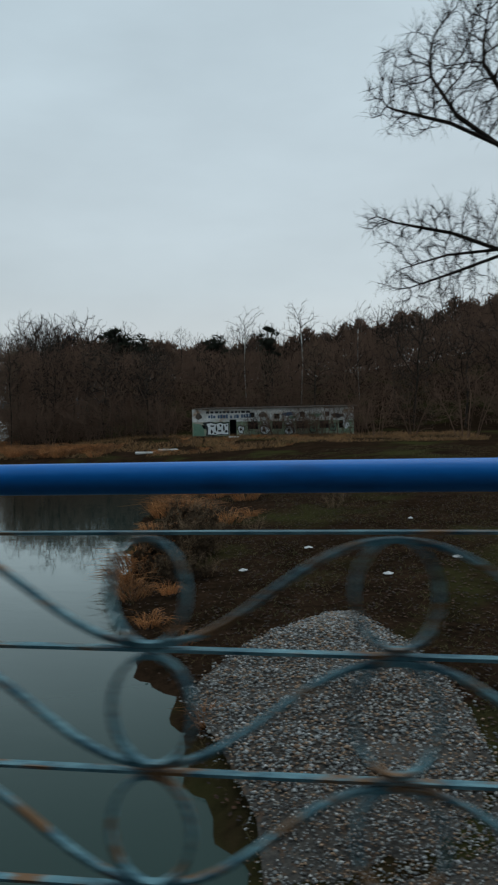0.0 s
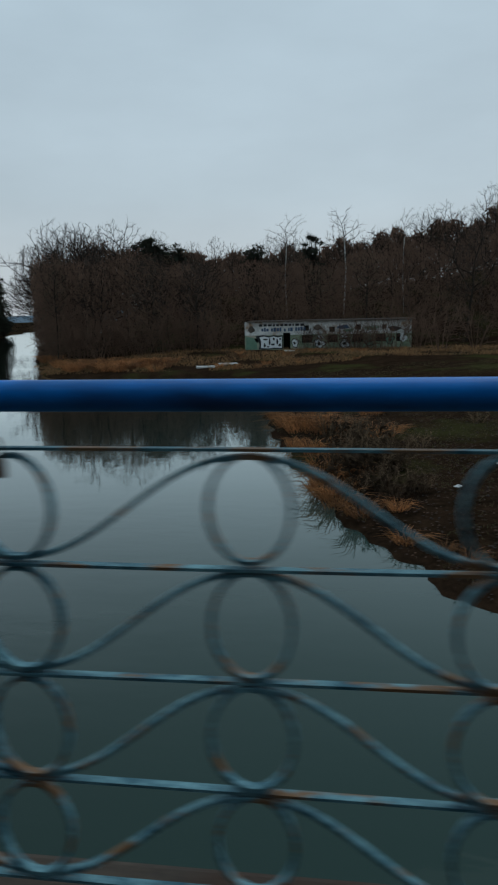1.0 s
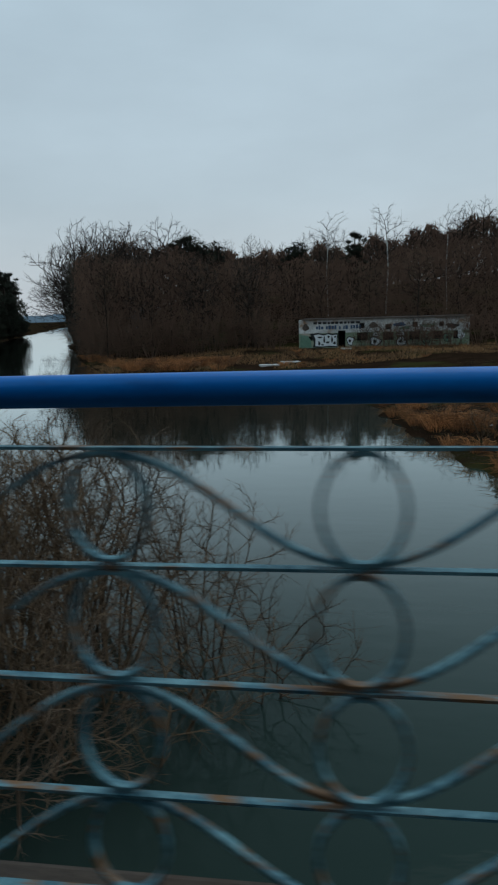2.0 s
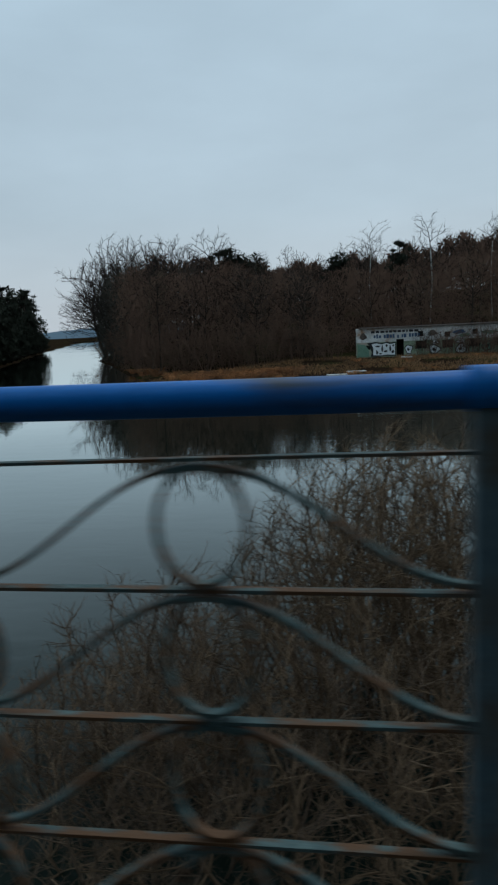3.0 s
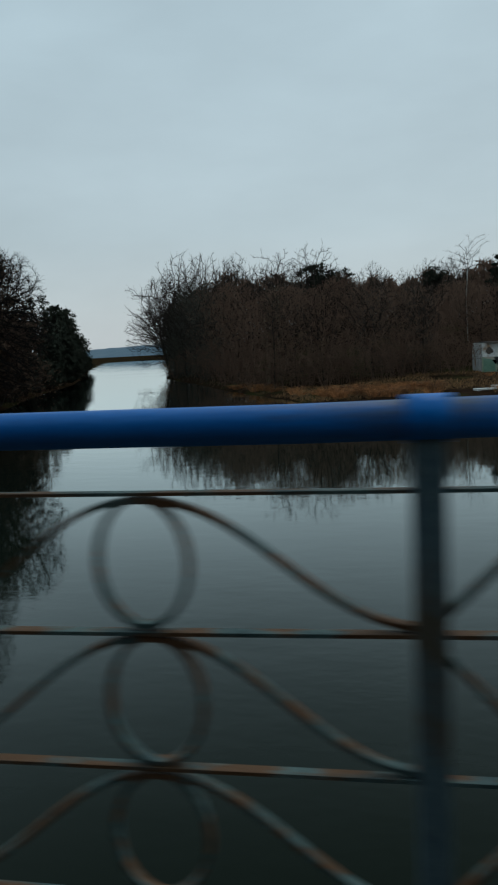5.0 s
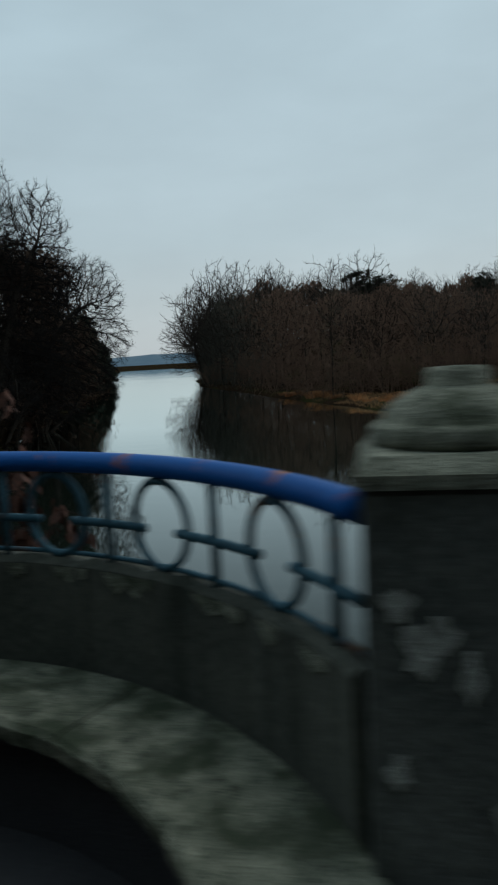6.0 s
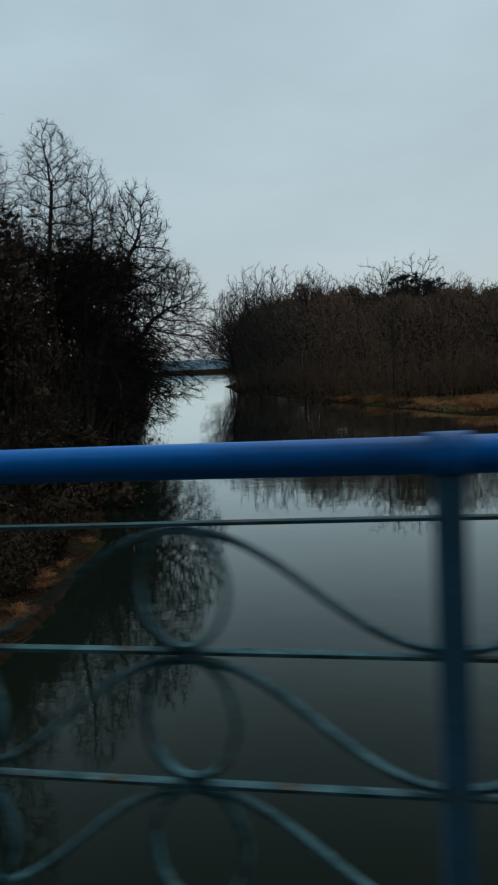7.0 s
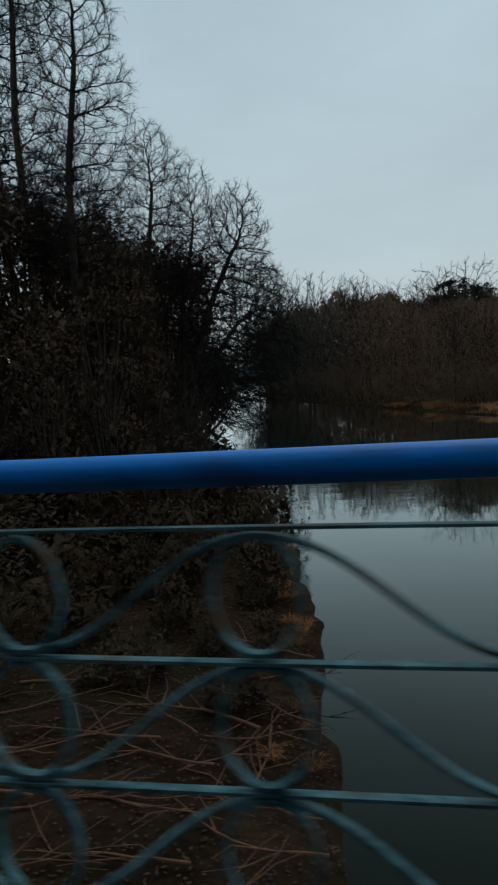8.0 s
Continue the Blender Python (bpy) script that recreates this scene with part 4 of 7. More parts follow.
def lobes(rng, n, spots):
    """n points spread through ellipsoids (x, y, z, three radii), by their volume and denser towards their skins."""
    spots = np.array(spots, float)
    share = np.prod(spots[:, 3:], axis=1) ** 0.8
    pick = rng.choice(len(spots), n, p=share / share.sum())
    d = rng.normal(size=(n, 3))
    d /= np.linalg.norm(d, axis=1, keepdims=True)
    return spots[pick, :3] + d * spots[pick, 3:] * rng.uniform(0.05, 1, (n, 1)) ** 0.42


def colonize(rng, stems, cloud, step, reach, kill, rounds=70, rise=0.06, wander=0.16, fan=(0.72, 0.25)):
    """Branches that grow from the stems towards a cloud of points: nodes and each node's parent."""
    P, parent = [], []
    for line in stems:
        for i, p in enumerate(line):
            parent.append(-1 if i == 0 else len(P) - 1)
            P.append(np.array(p, float))
    kids = [0] * len(P)
    rooted = len(P)
    cloud = np.array(cloud)
    gap = np.linalg.norm(cloud[:, None] - np.array(P)[None], axis=2)
    near, dist = gap.argmin(1), gap.min(1)
    for turn in range(rounds):
        pulled = dist < (reach if turn > 3 else reach * 6)
        if not pulled.any():
            break
        pos = np.array(P)
        way = np.zeros_like(pos)
        to = cloud[pulled] - pos[near[pulled]]
        np.add.at(way, near[pulled], to / np.maximum(np.linalg.norm(to, axis=1, keepdims=True), 1e-6))
        made = []
        for i in np.unique(near[pulled]):
            if kids[i] > 2:
                continue
            d = way[i] / max(np.linalg.norm(way[i]), 1e-6) + rng.normal(0, wander, 3) + [0, 0, rise]
            if parent[i] >= 0:
                on = pos[i] - pos[parent[i]]
                d = d + 0.45 * on / max(np.linalg.norm(on), 1e-6)
            axis = stems[0][int(np.argmin([abs(q[2] - fan[0] * pos[i][2]) for q in stems[0]]))] if len(stems) == 1 else (0, 0, 0)
            out = pos[i] - np.array(axis)
            if i >= rooted and d @ out < fan[1] * np.linalg.norm(d) * np.linalg.norm(out):
                kids[i] = 9
                continue
            made.append(pos[i] + d / np.linalg.norm(d) * step)
            parent.append(int(i))
            kids[i] += 1
            kids.append(0)
        if not made:
            break
        first = len(P)
        P += made
        gap = np.linalg.norm(cloud[:, None] - np.array(made)[None], axis=2)
        k = gap.argmin(1)
        m = gap[np.arange(len(cloud)), k]
        near, dist = np.where(m < dist, first + k, near), np.minimum(m, dist)
        left = dist > kill
        cloud, near, dist = cloud[left], near[left], dist[left]
        if not len(cloud):
            break
    return np.array(P), np.array(parent)


def branchy_meshes(name, seed, stems, spots, n, step, tip=0.012, twigs=3, twig=0.7, fork=2, reach=4.0, kill=1.7, rise=0.06, droop=0.0, foot=1.0, wander=0.16, fan=(0.72, 0.25)):
    """A bare tree: a trunk mesh with the limbs, and a crown mesh of the finer branches and twigs."""
    rng = np.random.default_rng(seed)
    P, parent = colonize(rng, stems, lobes(rng, n, spots), step, step * reach, step * kill, rise=rise, wander=wander, fan=fan)
    count = np.zeros(len(P))
    has = np.zeros(len(P), bool)
    has[parent[parent >= 0]] = True
    count[~has] = 1
    for i in range(len(P) - 1, -1, -1):
        if parent[i] >= 0:
            count[parent[i]] += count[i]
    r = tip * np.maximum(count, 1) ** 0.46
    c = np.nonzero(parent >= 0)[0]
    p = parent[c]
    flare = 1 + (foot - 1) * np.clip(1 - (P[:, 2] + 0.2) / 1.2, 0, 1) ** 2
    r0, r1 = np.minimum(r[p], r[c] * 1.7) * flare[p], r[c] * flare[c]
    thick = r[c] > tip * 3.4
    trunk = raw_mesh(name + "_trunk", *frusta(P[p[thick]], P[c[thick]], r0[thick], r1[thick], 6))
    fine = ~thick
    ends = c[count[c] <= 5]
    base = np.repeat(ends, twigs)
    d0 = P[base] - P[parent[base]]
    d0 /= np.linalg.norm(d0, axis=1, keepdims=True)
    a = P[base] - d0 * step * rng.uniform(0, 1, (len(base), 1))
    d = d0 * 0.95 + rng.normal(0, 0.45, a.shape) + [0, 0, 0.12 - droop]
    d /= np.linalg.norm(d, axis=1, keepdims=True)
    ln = twig * rng.uniform(0.45, 1.2, (len(base), 1))
    e = a + d * ln
    pieces = [frusta(P[p[fine]], P[c[fine]], r0[fine], r1[fine], 3), spikes(a, e, np.full(len(a), tip * 0.75))]
    if fork:
        k = np.repeat(np.arange(len(a)), fork)
        m = a[k] + (e - a)[k] * rng.uniform(0.25, 0.85, (len(k), 1))
        d2 = d[k] + rng.normal(0, 0.6, m.shape) + [0, 0, -droop]
        d2 /= np.linalg.norm(d2, axis=1, keepdims=True)
        pieces.append(spikes(m, m + d2 * ln[k] * rng.uniform(0.3, 0.65, (len(k), 1)), np.full(len(k), tip * 0.55)))
    crown = raw_mesh(name + "_crown", *joined(*pieces))
    return trunk, crown, float(max(P[:, 2].max(), e[:, 2].max() - 0.2 * twig))


def stem_line(*points, n=5):
    """A slightly bent line of nodes through the points."""
    out = []
    for (a, b) in zip(points, points[1:]):
        out += [tuple(Vector(a).lerp(Vector(b), k / n)) for k in range(n)]
    return out + [points[-1]]


def crown_spots(seed, height, wide, low, n, size):
    """A rounded, lumpy crown: a main body and n lumps round it."""
    rnd = random.Random(seed)
    mid = height * (1 + low) / 2
    tall = height * (1 - low) / 2
    out = [(0, 0, mid, wide * 0.8, wide * 0.8, tall * 0.9)]
    for k in range(n):
        a = 2 * math.pi * (k + rnd.uniform(-0.3, 0.3)) / n
        z = mid + tall * rnd.uniform(-0.55, 0.60)
        reach = wide * math.sqrt(max(0.15, 1 - ((z - mid) / tall) ** 2)) * rnd.uniform(0.6, 0.85)
        q = size * wide * rnd.uniform(0.8, 1.25)
        out.append((reach * math.cos(a), reach * math.sin(a), z, q, q, q * 0.9))
    return out


def keep_kind(key, meshes, trunk_mat, crown_mat):
    trunk, crown, top = meshes
    trunk.materials.append(trunk_mat)
    crown.materials.append(crown_mat)
    KINDS[key] = (trunk, crown, top, trunk_mat, crown_mat)


for k in range(4):
    keep_kind(f"spread{k}", branchy_meshes(f"spread{k}", 20 + k, [stem_line((0, 0, -0.2), (0.2, 0.1, 3.0), (0, 0.3 * k - 0.4, 5.5))], crown_spots(20 + k, 14, 4.6, 0.25, 6, 0.42), 680, 0.64, 0.0165, 4, 0.62, 1, kill=1.15), M_BARK, M_TWIG)
for k in range(2):
    keep_kind(f"open{k}", branchy_meshes(f"open{k}", 70 + k, [stem_line((0, 0, -0.2), (0.3, 0.1, 5.0), (-0.1, 0.2, 9.5))], crown_spots(70 + k, 14, 5.0, 0.58, 6, 0.45), 700, 0.60, 0.020, 3, 0.6, 1, kill=1.3), M_BARK, M_TWIG)
for k in range(4):
    keep_kind(f"slender{k}", branchy_meshes(f"slender{k}", 40 + k, [stem_line((0, 0, -0.2), (0.15, 0.1, 5.0), (0.1, 0, 9))], crown_spots(40 + k, 15, 2.7, 0.30, 5, 0.45), 800, 0.62, 0.0155, 4, 0.6, 1, kill=1.15, rise=0.20), M_BARK, M_TWIG)
for k in range(3):
    keep_kind(f"oak{k}", branchy_meshes(f"oak{k}", 110 + k, [stem_line((0, 0, -0.2), (0.2, 0.2, 2.2), (-0.1, 0, 4.2))], crown_spots(110 + k, 15, 6.6, 0.08, 8, 0.40), 1200, 0.72, 0.0210, 3, 0.65, 1, kill=1.15, foot=1.5), M_BARK, M_TWIG)
for k in range(3):
    keep_kind(f"alder{k}", branchy_meshes(f"alder{k}", 140 + k, [stem_line((0, 0, -0.2), (0.3, 0.1, 4.0), (-0.2, 0.2, 8), (0.2, 0, 12))], crown_spots(140 + k, 16, 3.0, 0.22, 7, 0.45), 2400, 0.46, 0.0095, 4, 0.6, 2, kill=1.15, rise=0.10, fan=(0.88, 0.15)), M_BARK, M_TWIG)
for k in range(2):
    keep_kind(f"birch{k}", branchy_meshes(f"birch{k}", 80 + k, [stem_line((0, 0, -0.2), (0.25, 0.1, 6.0), (0.0, 0.2, 10.5))], crown_spots(80 + k, 15, 2.5, 0.50, 5, 0.45), 420, 0.58, 0.015, 3, 0.7, 1, kill=1.3, rise=0.25), M_BIRCH, M_TWIG)


def plant(key, x, y, top_z, label, turn=0.0, group="trees on the banks", wide=1.0, sink=0.1, name="tree"):
    """A tree of the given kind, scaled so that its crown ends at top_z."""
    trunk, crown, top, tm, cm = KINDS[key]
    z = float(ground_height(x, y)) - sink
    s = (top_z - z) / top
    root = thing(name, label, "tree", (x, y, z), group, turn=turn)
    root.scale = (s * wide, s * wide, s)
    attach("trunk", trunk, tm, root)
    attach("crown", crown, cm, root)
    return root


def leaf_quads(centres, size, rng, droop=0.0):
    n = len(centres)
    a = rng.normal(size=(n, 3))
    a[:, 2] -= droop
    a /= np.linalg.norm(a, axis=1, keepdims=True)
    u, v = sides_of(a)
    su = size * rng.uniform(0.6, 1.3, (n, 1))
    sv = size * rng.uniform(0.4, 0.8, (n, 1))
    c = np.asarray(centres)
    verts = np.stack([c - a * su, c + u * sv * 0.9, c + a * su, c - u * sv * 0.9], 1).reshape(-1, 3)
    verts[2::4] += v * su * 0.25
    return verts, np.arange(n * 4).reshape(-1, 4)


def bushy_meshes(name, seed, height, radius, n_leaf, leaf, lumps=22, low=0.0, point=False, fuzz=600):
    """A dense evergreen crown: many small leaf sprays round uneven lumps, on forked stems."""
    rng = np.random.default_rng(seed)
    th = rng.uniform(0, 2 * np.pi, lumps)
    zz = rng.uniform(0.10, 0.92, lumps) ** 0.9
    rad = radius * np.sqrt(np.clip(1 - (np.maximum(zz, 0.35) - 0.35) ** 2 / 0.40, 0.05, 1)) * rng.uniform(0.35, 0.8, lumps)
    if point:
        zz = 0.58 + 0.40 * rng.uniform(0, 1, lumps) ** 1.2
        rad = radius * np.clip(1.12 - zz, 0.05, 1) ** 0.55 * rng.uniform(0.15, 1.0, lumps)
    cen = np.stack([rad * np.cos(th), rad * np.sin(th), zz * height], 1)
    size = radius * (rng.uniform(0.12, 0.26, lumps) if point else rng.uniform(0.22, 0.46, lumps))
    pick = rng.integers(0, lumps, n_leaf)
    d = rng.normal(size=(n_leaf, 3))
    d /= np.linalg.norm(d, axis=1, keepdims=True)
    shell = rng.uniform(0.55, 1.08, (n_leaf, 1)) ** 0.6
    pts = cen[pick] + d * shell * size[pick][:, None] * (np.array([1.4, 1.4, 0.45]) if point else np.array([1, 1, 1.15]))
    pts[:, 2] = np.maximum(pts[:, 2], low + 0.1)
    core = cen[pick[::7]] + d[::7] * 0.5 * size[pick[::7]][:, None]
    core[:, 2] = np.maximum(core[:, 2], low + 0.1)
    k = rng.integers(0, n_leaf, fuzz)
    way = d[k] * 0.6 + rng.normal(0, 0.6, (fuzz, 3)) + [0, 0, 0.25]
    way /= np.linalg.norm(way, axis=1, keepdims=True)
    at = cen[pick[k]] + d[k] * size[pick[k]][:, None] * rng.uniform(0.5, 1.0, (fuzz, 1))
    at[:, 2] = np.maximum(at[:, 2], low + 0.1)
    crown = raw_mesh(name + "_crown", *joined(leaf_quads(pts, leaf, rng), leaf_quads(core, leaf * 2.7, rng), spikes(at, at + way * height * rng.uniform(0.03, 0.075, (fuzz, 1)), np.full(fuzz, leaf * 0.13))))
    base = np.zeros((lumps, 3)) + rng.normal(size=(lumps, 3)) * [0.008 * height, 0.008 * height, 0]
    base[:, 2] = -0.2
    knee = base * 0.5 + cen * 0.5 + rng.normal(size=(lumps, 3)) * 0.2
    trunk = raw_mesh(name + "_trunk", *joined(frusta(base, knee, np.full(lumps, 0.011 * height), np.full(lumps, 0.007 * height), 5), frusta(knee, cen, np.full(lumps, 0.007 * height), np.full(lumps, 0.003 * height), 4)))
    return trunk, crown, height


def thicket_stems(seed, n, spread, height):
    rnd = random.Random(seed)
    out = []
    for k in range(n):
        a = 2 * math.pi * k / n + rnd.uniform(-0.4, 0.4)
        q = rnd.uniform(0.05, 0.3) * spread
        t = rnd.uniform(0.35, 0.75) * spread
        out.append(stem_line((0, 0, -0.45), (q * math.cos(a), q * math.sin(a), -0.2), (0.5 * (q + t) * math.cos(a), 0.5 * (q + t) * math.sin(a), height * 0.28), (t * math.cos(a), t * math.sin(a), height * 0.5), n=3))
    return out


def dome_spots(seed, height, radius, n):
    rnd = random.Random(seed)
    out = [(0, 0, height * 0.55, radius * 0.8, radius * 0.8, height * 0.42)]
    for k in range(n):
        a = 2 * math.pi * (k + rnd.random()) / n
        z = height * rnd.uniform(0.25, 0.75)
        out.append((radius * 0.6 * math.cos(a), radius * 0.6 * math.sin(a), z, radius * 0.45, radius * 0.45, radius * 0.45))
    return out


for k in range(3):
    keep_kind(f"evergreen{k}", bushy_meshes(f"evergreen{k}", 5 + k, 11, 3.4, 5200, 0.090, lumps=30, fuzz=1600), M_BARK, M_IVY)
for k in range(2):
    keep_kind(f"far_evergreen{k}", bushy_meshes(f"far_evergreen{k}", 8 + k, 11, 3.4, 1500, 0.24, lumps=30), M_BARK, M_NEEDLE)
for k in range(2):
    keep_kind(f"bramble{k}", bushy_meshes(f"bramble{k}", 25 + k, 1.7, 1.5, 500, 0.086, lumps=14, fuzz=180), M_TWIG, M_BRAMBLE)
for k in range(2):
    keep_kind(f"pine{k}", bushy_meshes(f"pine{k}", 15 + k, 14, 3.0, 1700, 0.15, lumps=34, low=5.0, point=True), M_BARK, M_NEEDLE)
for k in range(4):
    keep_kind(f"thicket{k}", branchy_meshes(f"thicket{k}", 31 + k, thicket_stems(31 + k, 7, 1.5, 4.2), dome_spots(31 + k, 4.2, 1.8, 5), 640, 0.20, 0.0050, 3, 0.38, 1, kill=1.2, rise=0.20), M_TWIG_WARM if k % 2 else M_BARK, M_TWIG_WARM if k % 2 else M_TWIG_DIM)
for k in range(2):
    keep_kind(f"low_shrub{k}", branchy_meshes(f"low_shrub{k}", 35 + k, thicket_stems(35 + k, 6, 1.5, 4.2), dome_spots(35 + k, 4.2, 1.8, 5), 300, 0.30, 0.012, 3, 0.55, 1, rise=0.18), M_TWIG_DIM, M_TWIG_WARM)
for k in range(3):
    keep_kind(f"scrub{k}", branchy_meshes(f"scrub{k}", 41 + k, thicket_stems(41 + k, 7, 2.6, 6.0), dome_spots(41 + k, 6.0, 3.2, 6), 200, 0.48, 0.016, 3, 0.85, 1, kill=1.3, rise=0.15), M_TWIG, M_TWIG_RED)
    keep_kind(f"bank_scrub{k}", branchy_meshes(f"bank_scrub{k}", 45 + k, thicket_stems(45 + k, 7, 2.6, 6.0), dome_spots(45 + k, 6.0, 3.2, 6), 420, 0.42, 0.012, 3, 0.7, 1, kill=1.2, rise=0.12), M_BARK, M_TWIG)


def conifer_meshes(name, seed, height, radius):
    """A narrow conifer: whorls of drooping needle sprays."""
    rng = np.random.default_rng(seed)
    pts = []
    z = 1.2
    while z < height:
        reach = radius * (1 - z / height) ** 0.8 * rng.uniform(0.75, 1.15) + 0.15
        for a in np.arange(7) * 2 * np.pi / 7 + rng.uniform(0, 1):
            k = max(int(reach / 0.16), 2)
            f = np.linspace(0.15, 1, k)
            line = np.stack([np.cos(a) * f * reach, np.sin(a) * f * reach, z - 0.25 * f * reach + 0 * f], 1)
            pts.append(line + rng.normal(size=line.shape) * 0.12)
        z += 0.42
    crown = raw_mesh(name + "_crown", *leaf_quads(np.concatenate(pts), 0.24, rng, 0.5))
    trunk = raw_mesh(name + "_trunk", *frusta([(0, 0, -0.2)], [(0, 0, height * 0.97)], [0.16], [0.02], 7))
    return trunk, crown, height


for k in range(2):
    keep_kind(f"conifer{k}", conifer_meshes(f"conifer{k}", 51 + k, 13, 2.6), M_BARK, M_NEEDLE)


def skyline(x, y):
    """Height to which the wood reaches, by the line of sight from the bridge."""
    k = np.interp(x * 110 / max(y, 1), [-64, -55, -41, -28, -21, -9, 1, 12, 23, 40], [0.100, 0.128, 0.128, 0.108, 0.104, 0.112, 0.130, 0.147, 0.176, 0.19])
    return 1.3 + float(k) * (y + 1.2)


CROWNS = []


def wood_tree(key, x, y, top, label, turn, group, wide=1.0):
    """A tree of the far wood, whose crown the twigs of the undergrowth fill."""
    CROWNS.append((x, y, top, wide * {"oak": 5.4, "spr": 3.5, "sle": 2.1}[key[:3]]))
    return plant(key, x, y, top, label, turn, group, wide=wide)


def place_far_wood():
    rng = random.Random(11)
    bare = "bare dark deciduous tree in the far riverside wood"
    kinds = ["spread0", "spread1", "spread2", "spread3", "slender0", "slender1", "slender2", "slender3"]
    for y0, gap, x0, x1, low, high in ((84, 5.0, -42, -23, 0.72, 0.93), (94, 7.0, -46, 44, 0.68, 0.95), (110, 8.0, -52, 48, 0.78, 1.00), (122, 8.0, -54, 54, 0.84, 1.04)):
        x = x0
        while x < x1:
            y = y0 + rng.uniform(-3, 3)
            wood_tree(rng.choice(kinds), x, y, skyline(x, y) * rng.uniform(low, high), bare, rng.uniform(0, 6.28), "trees of the far wood", wide=rng.uniform(0.75, 1.25))
            x += gap * rng.uniform(0.7, 1.3)
    # single crowns that rise over the rest
    x = -57.0
    while x < 56:
        y = 130 + rng.uniform(-5, 7)
        key = rng.choice(kinds)
        wood_tree(key, x, y, skyline(x, y) * rng.uniform(0.90, 1.06), bare, rng.uniform(0, 6.28), "trees of the far wood", wide=rng.uniform(0.55, 0.95) if key[:2] == "sp" else rng.uniform(0.8, 1.2))
        x += rng.choice((1.8, 3.4, 4.6, 6.5))
    # trees that stand out
    for key, x, y, up, words, w in (("birch0", -15.46, 112, 1.24, "tall white-stemmed birch behind the low building", 1.0), ("birch1", -6.63, 112, 1.22, "tall white-stemmed birch behind the low building", 1.2),
                                    ("birch0", 2.63, 112, 1.04, "tall thin birch on the wooded slope", 0.9)):
        plant(key, x, y, skyline(x, y) * up, words, x, "birches", wide=w)
    for key, x, y, up, turn in (("open0", -37.6, 99, 1.10, 1.0), ("open1", -42.6, 96, 1.09, 2.0)):
        plant(key, x, y, skyline(x, y) * up, "bare round-crowned tree rising over the far wood", turn, "trees of the far wood", wide=0.62)
    for n, (key, x, y, up, w) in enumerate((("pine0", -36.5, 112, 0.94, 1.5), ("pine1", -39.4, 118, 0.92, 1.6), ("pine0", -34.0, 116, 0.90, 1.3), ("pine1", -11.4, 108, 0.98, 1.1), ("pine0", -20.5, 112, 0.95, 1.5))):
        plant(key, x, y, skyline(x, y) * up, "dark pine among the bare trees", n * 1.3, "pines", name="pine_tree", wide=w)
    # the spreading old trees at the tip of the peninsula
    for n, (x, y, top, w) in enumerate(((-69.5, 152, 23.0, 0.9), (-65.5, 146, 22.5, 0.85), (-75.0, 162, 17.5, 0.9), (-72.0, 158, 22.0, 0.85), (-61.5, 138, 20.0, 0.75), (-57.0, 147, 21.0, 0.7), (-56.5, 124, 17.0, 0.85), (-51.5, 113, 15.0, 0.8), (-63.5, 134, 15.5, 0.8), (-72.2, 149.5, 14.0, 0.8), (-76.0, 159.5, 9.0, 0.9), (-67.5, 141.5, 13.5, 0.8), (-77.5, 176, 21.5, 0.85), (-82.0, 190, 19.5, 0.85), (-86.0, 201, 14.5, 0.8), (-78.5, 198, 23.0, 0.9), (-73.5, 172, 23.0, 0.85), (-79.0, 171, 12.0, 0.7), (-84.0, 189, 11.0, 0.7))):
        wood_tree(f"oak{n % 3}", x, y, top, "old bare spreading oak leaning over the channel", n * 1.3, "old trees at the channel", wide=w)
    # scrub below the trees
    scrub = "dense reddish leafless scrub at the wood's edge"
    for n in range(15):
        x = -42.5 + n * 1.6 + rng.uniform(-0.7, 0.7)
        y = 80 + rng.uniform(0, 3) + (3 if x < -39 else 0)
        plant(f"scrub{n % 3}", x, y, float(ground_height(x, y)) + rng.uniform(4.0, 6.5), scrub, rng.uniform(0, 6), "scrub at the wood's edge", name="shrub", wide=1.2)
    for n, (x, y, h) in enumerate(((-56, 117, 6), (-52, 106, 6), (-48.5, 98, 5.5), (-60.5, 127, 6), (-45, 90, 5.5), (-64, 138, 6.5), (-69.5, 147, 5), (-72.8, 149.5, 5), (-75.6, 158.5, 5), (-76.0, 162, 5), (-70.8, 144.5, 4.5), (-67, 141, 5), (-63, 148, 8), (-58, 128, 8), (-53.5, 114, 8))):
        plant(f"scrub{n % 3}", x, y, float(ground_height(x, y)) + h, scrub, n * 0.7, "scrub at the wood's edge", name="shrub", wide=1.3)
    for n, (x, y, h) in enumerate(((-13.4, 90, 7.0), (-14.8, 92, 7.6), (-6.0, 91, 6.6), (-7.6, 93, 7.4), (0.6, 92, 7.0), (2.4, 94, 7.6), (-10.4, 91, 6.4))):
        plant(f"scrub{n % 3}", x, y, float(ground_height(x, y)) + h, scrub, n * 0.9, "scrub at the wood's edge", name="shrub", wide=0.95)
    for n, (across, h) in enumerate(((7.4, 3.3), (8.4, 2.9), (12.0, 3.0), (13.3, 3.5), (14.6, 3.3))):
        x, y = BX0 + across, BY - 1.7
        plant(f"bank_scrub{n % 3}", x, y, float(ground_height(x, y)) + h, "dark leafless scrub growing in front of the low building", n * 1.9, "scrub at the wood's edge", name="shrub", wide=0.7)
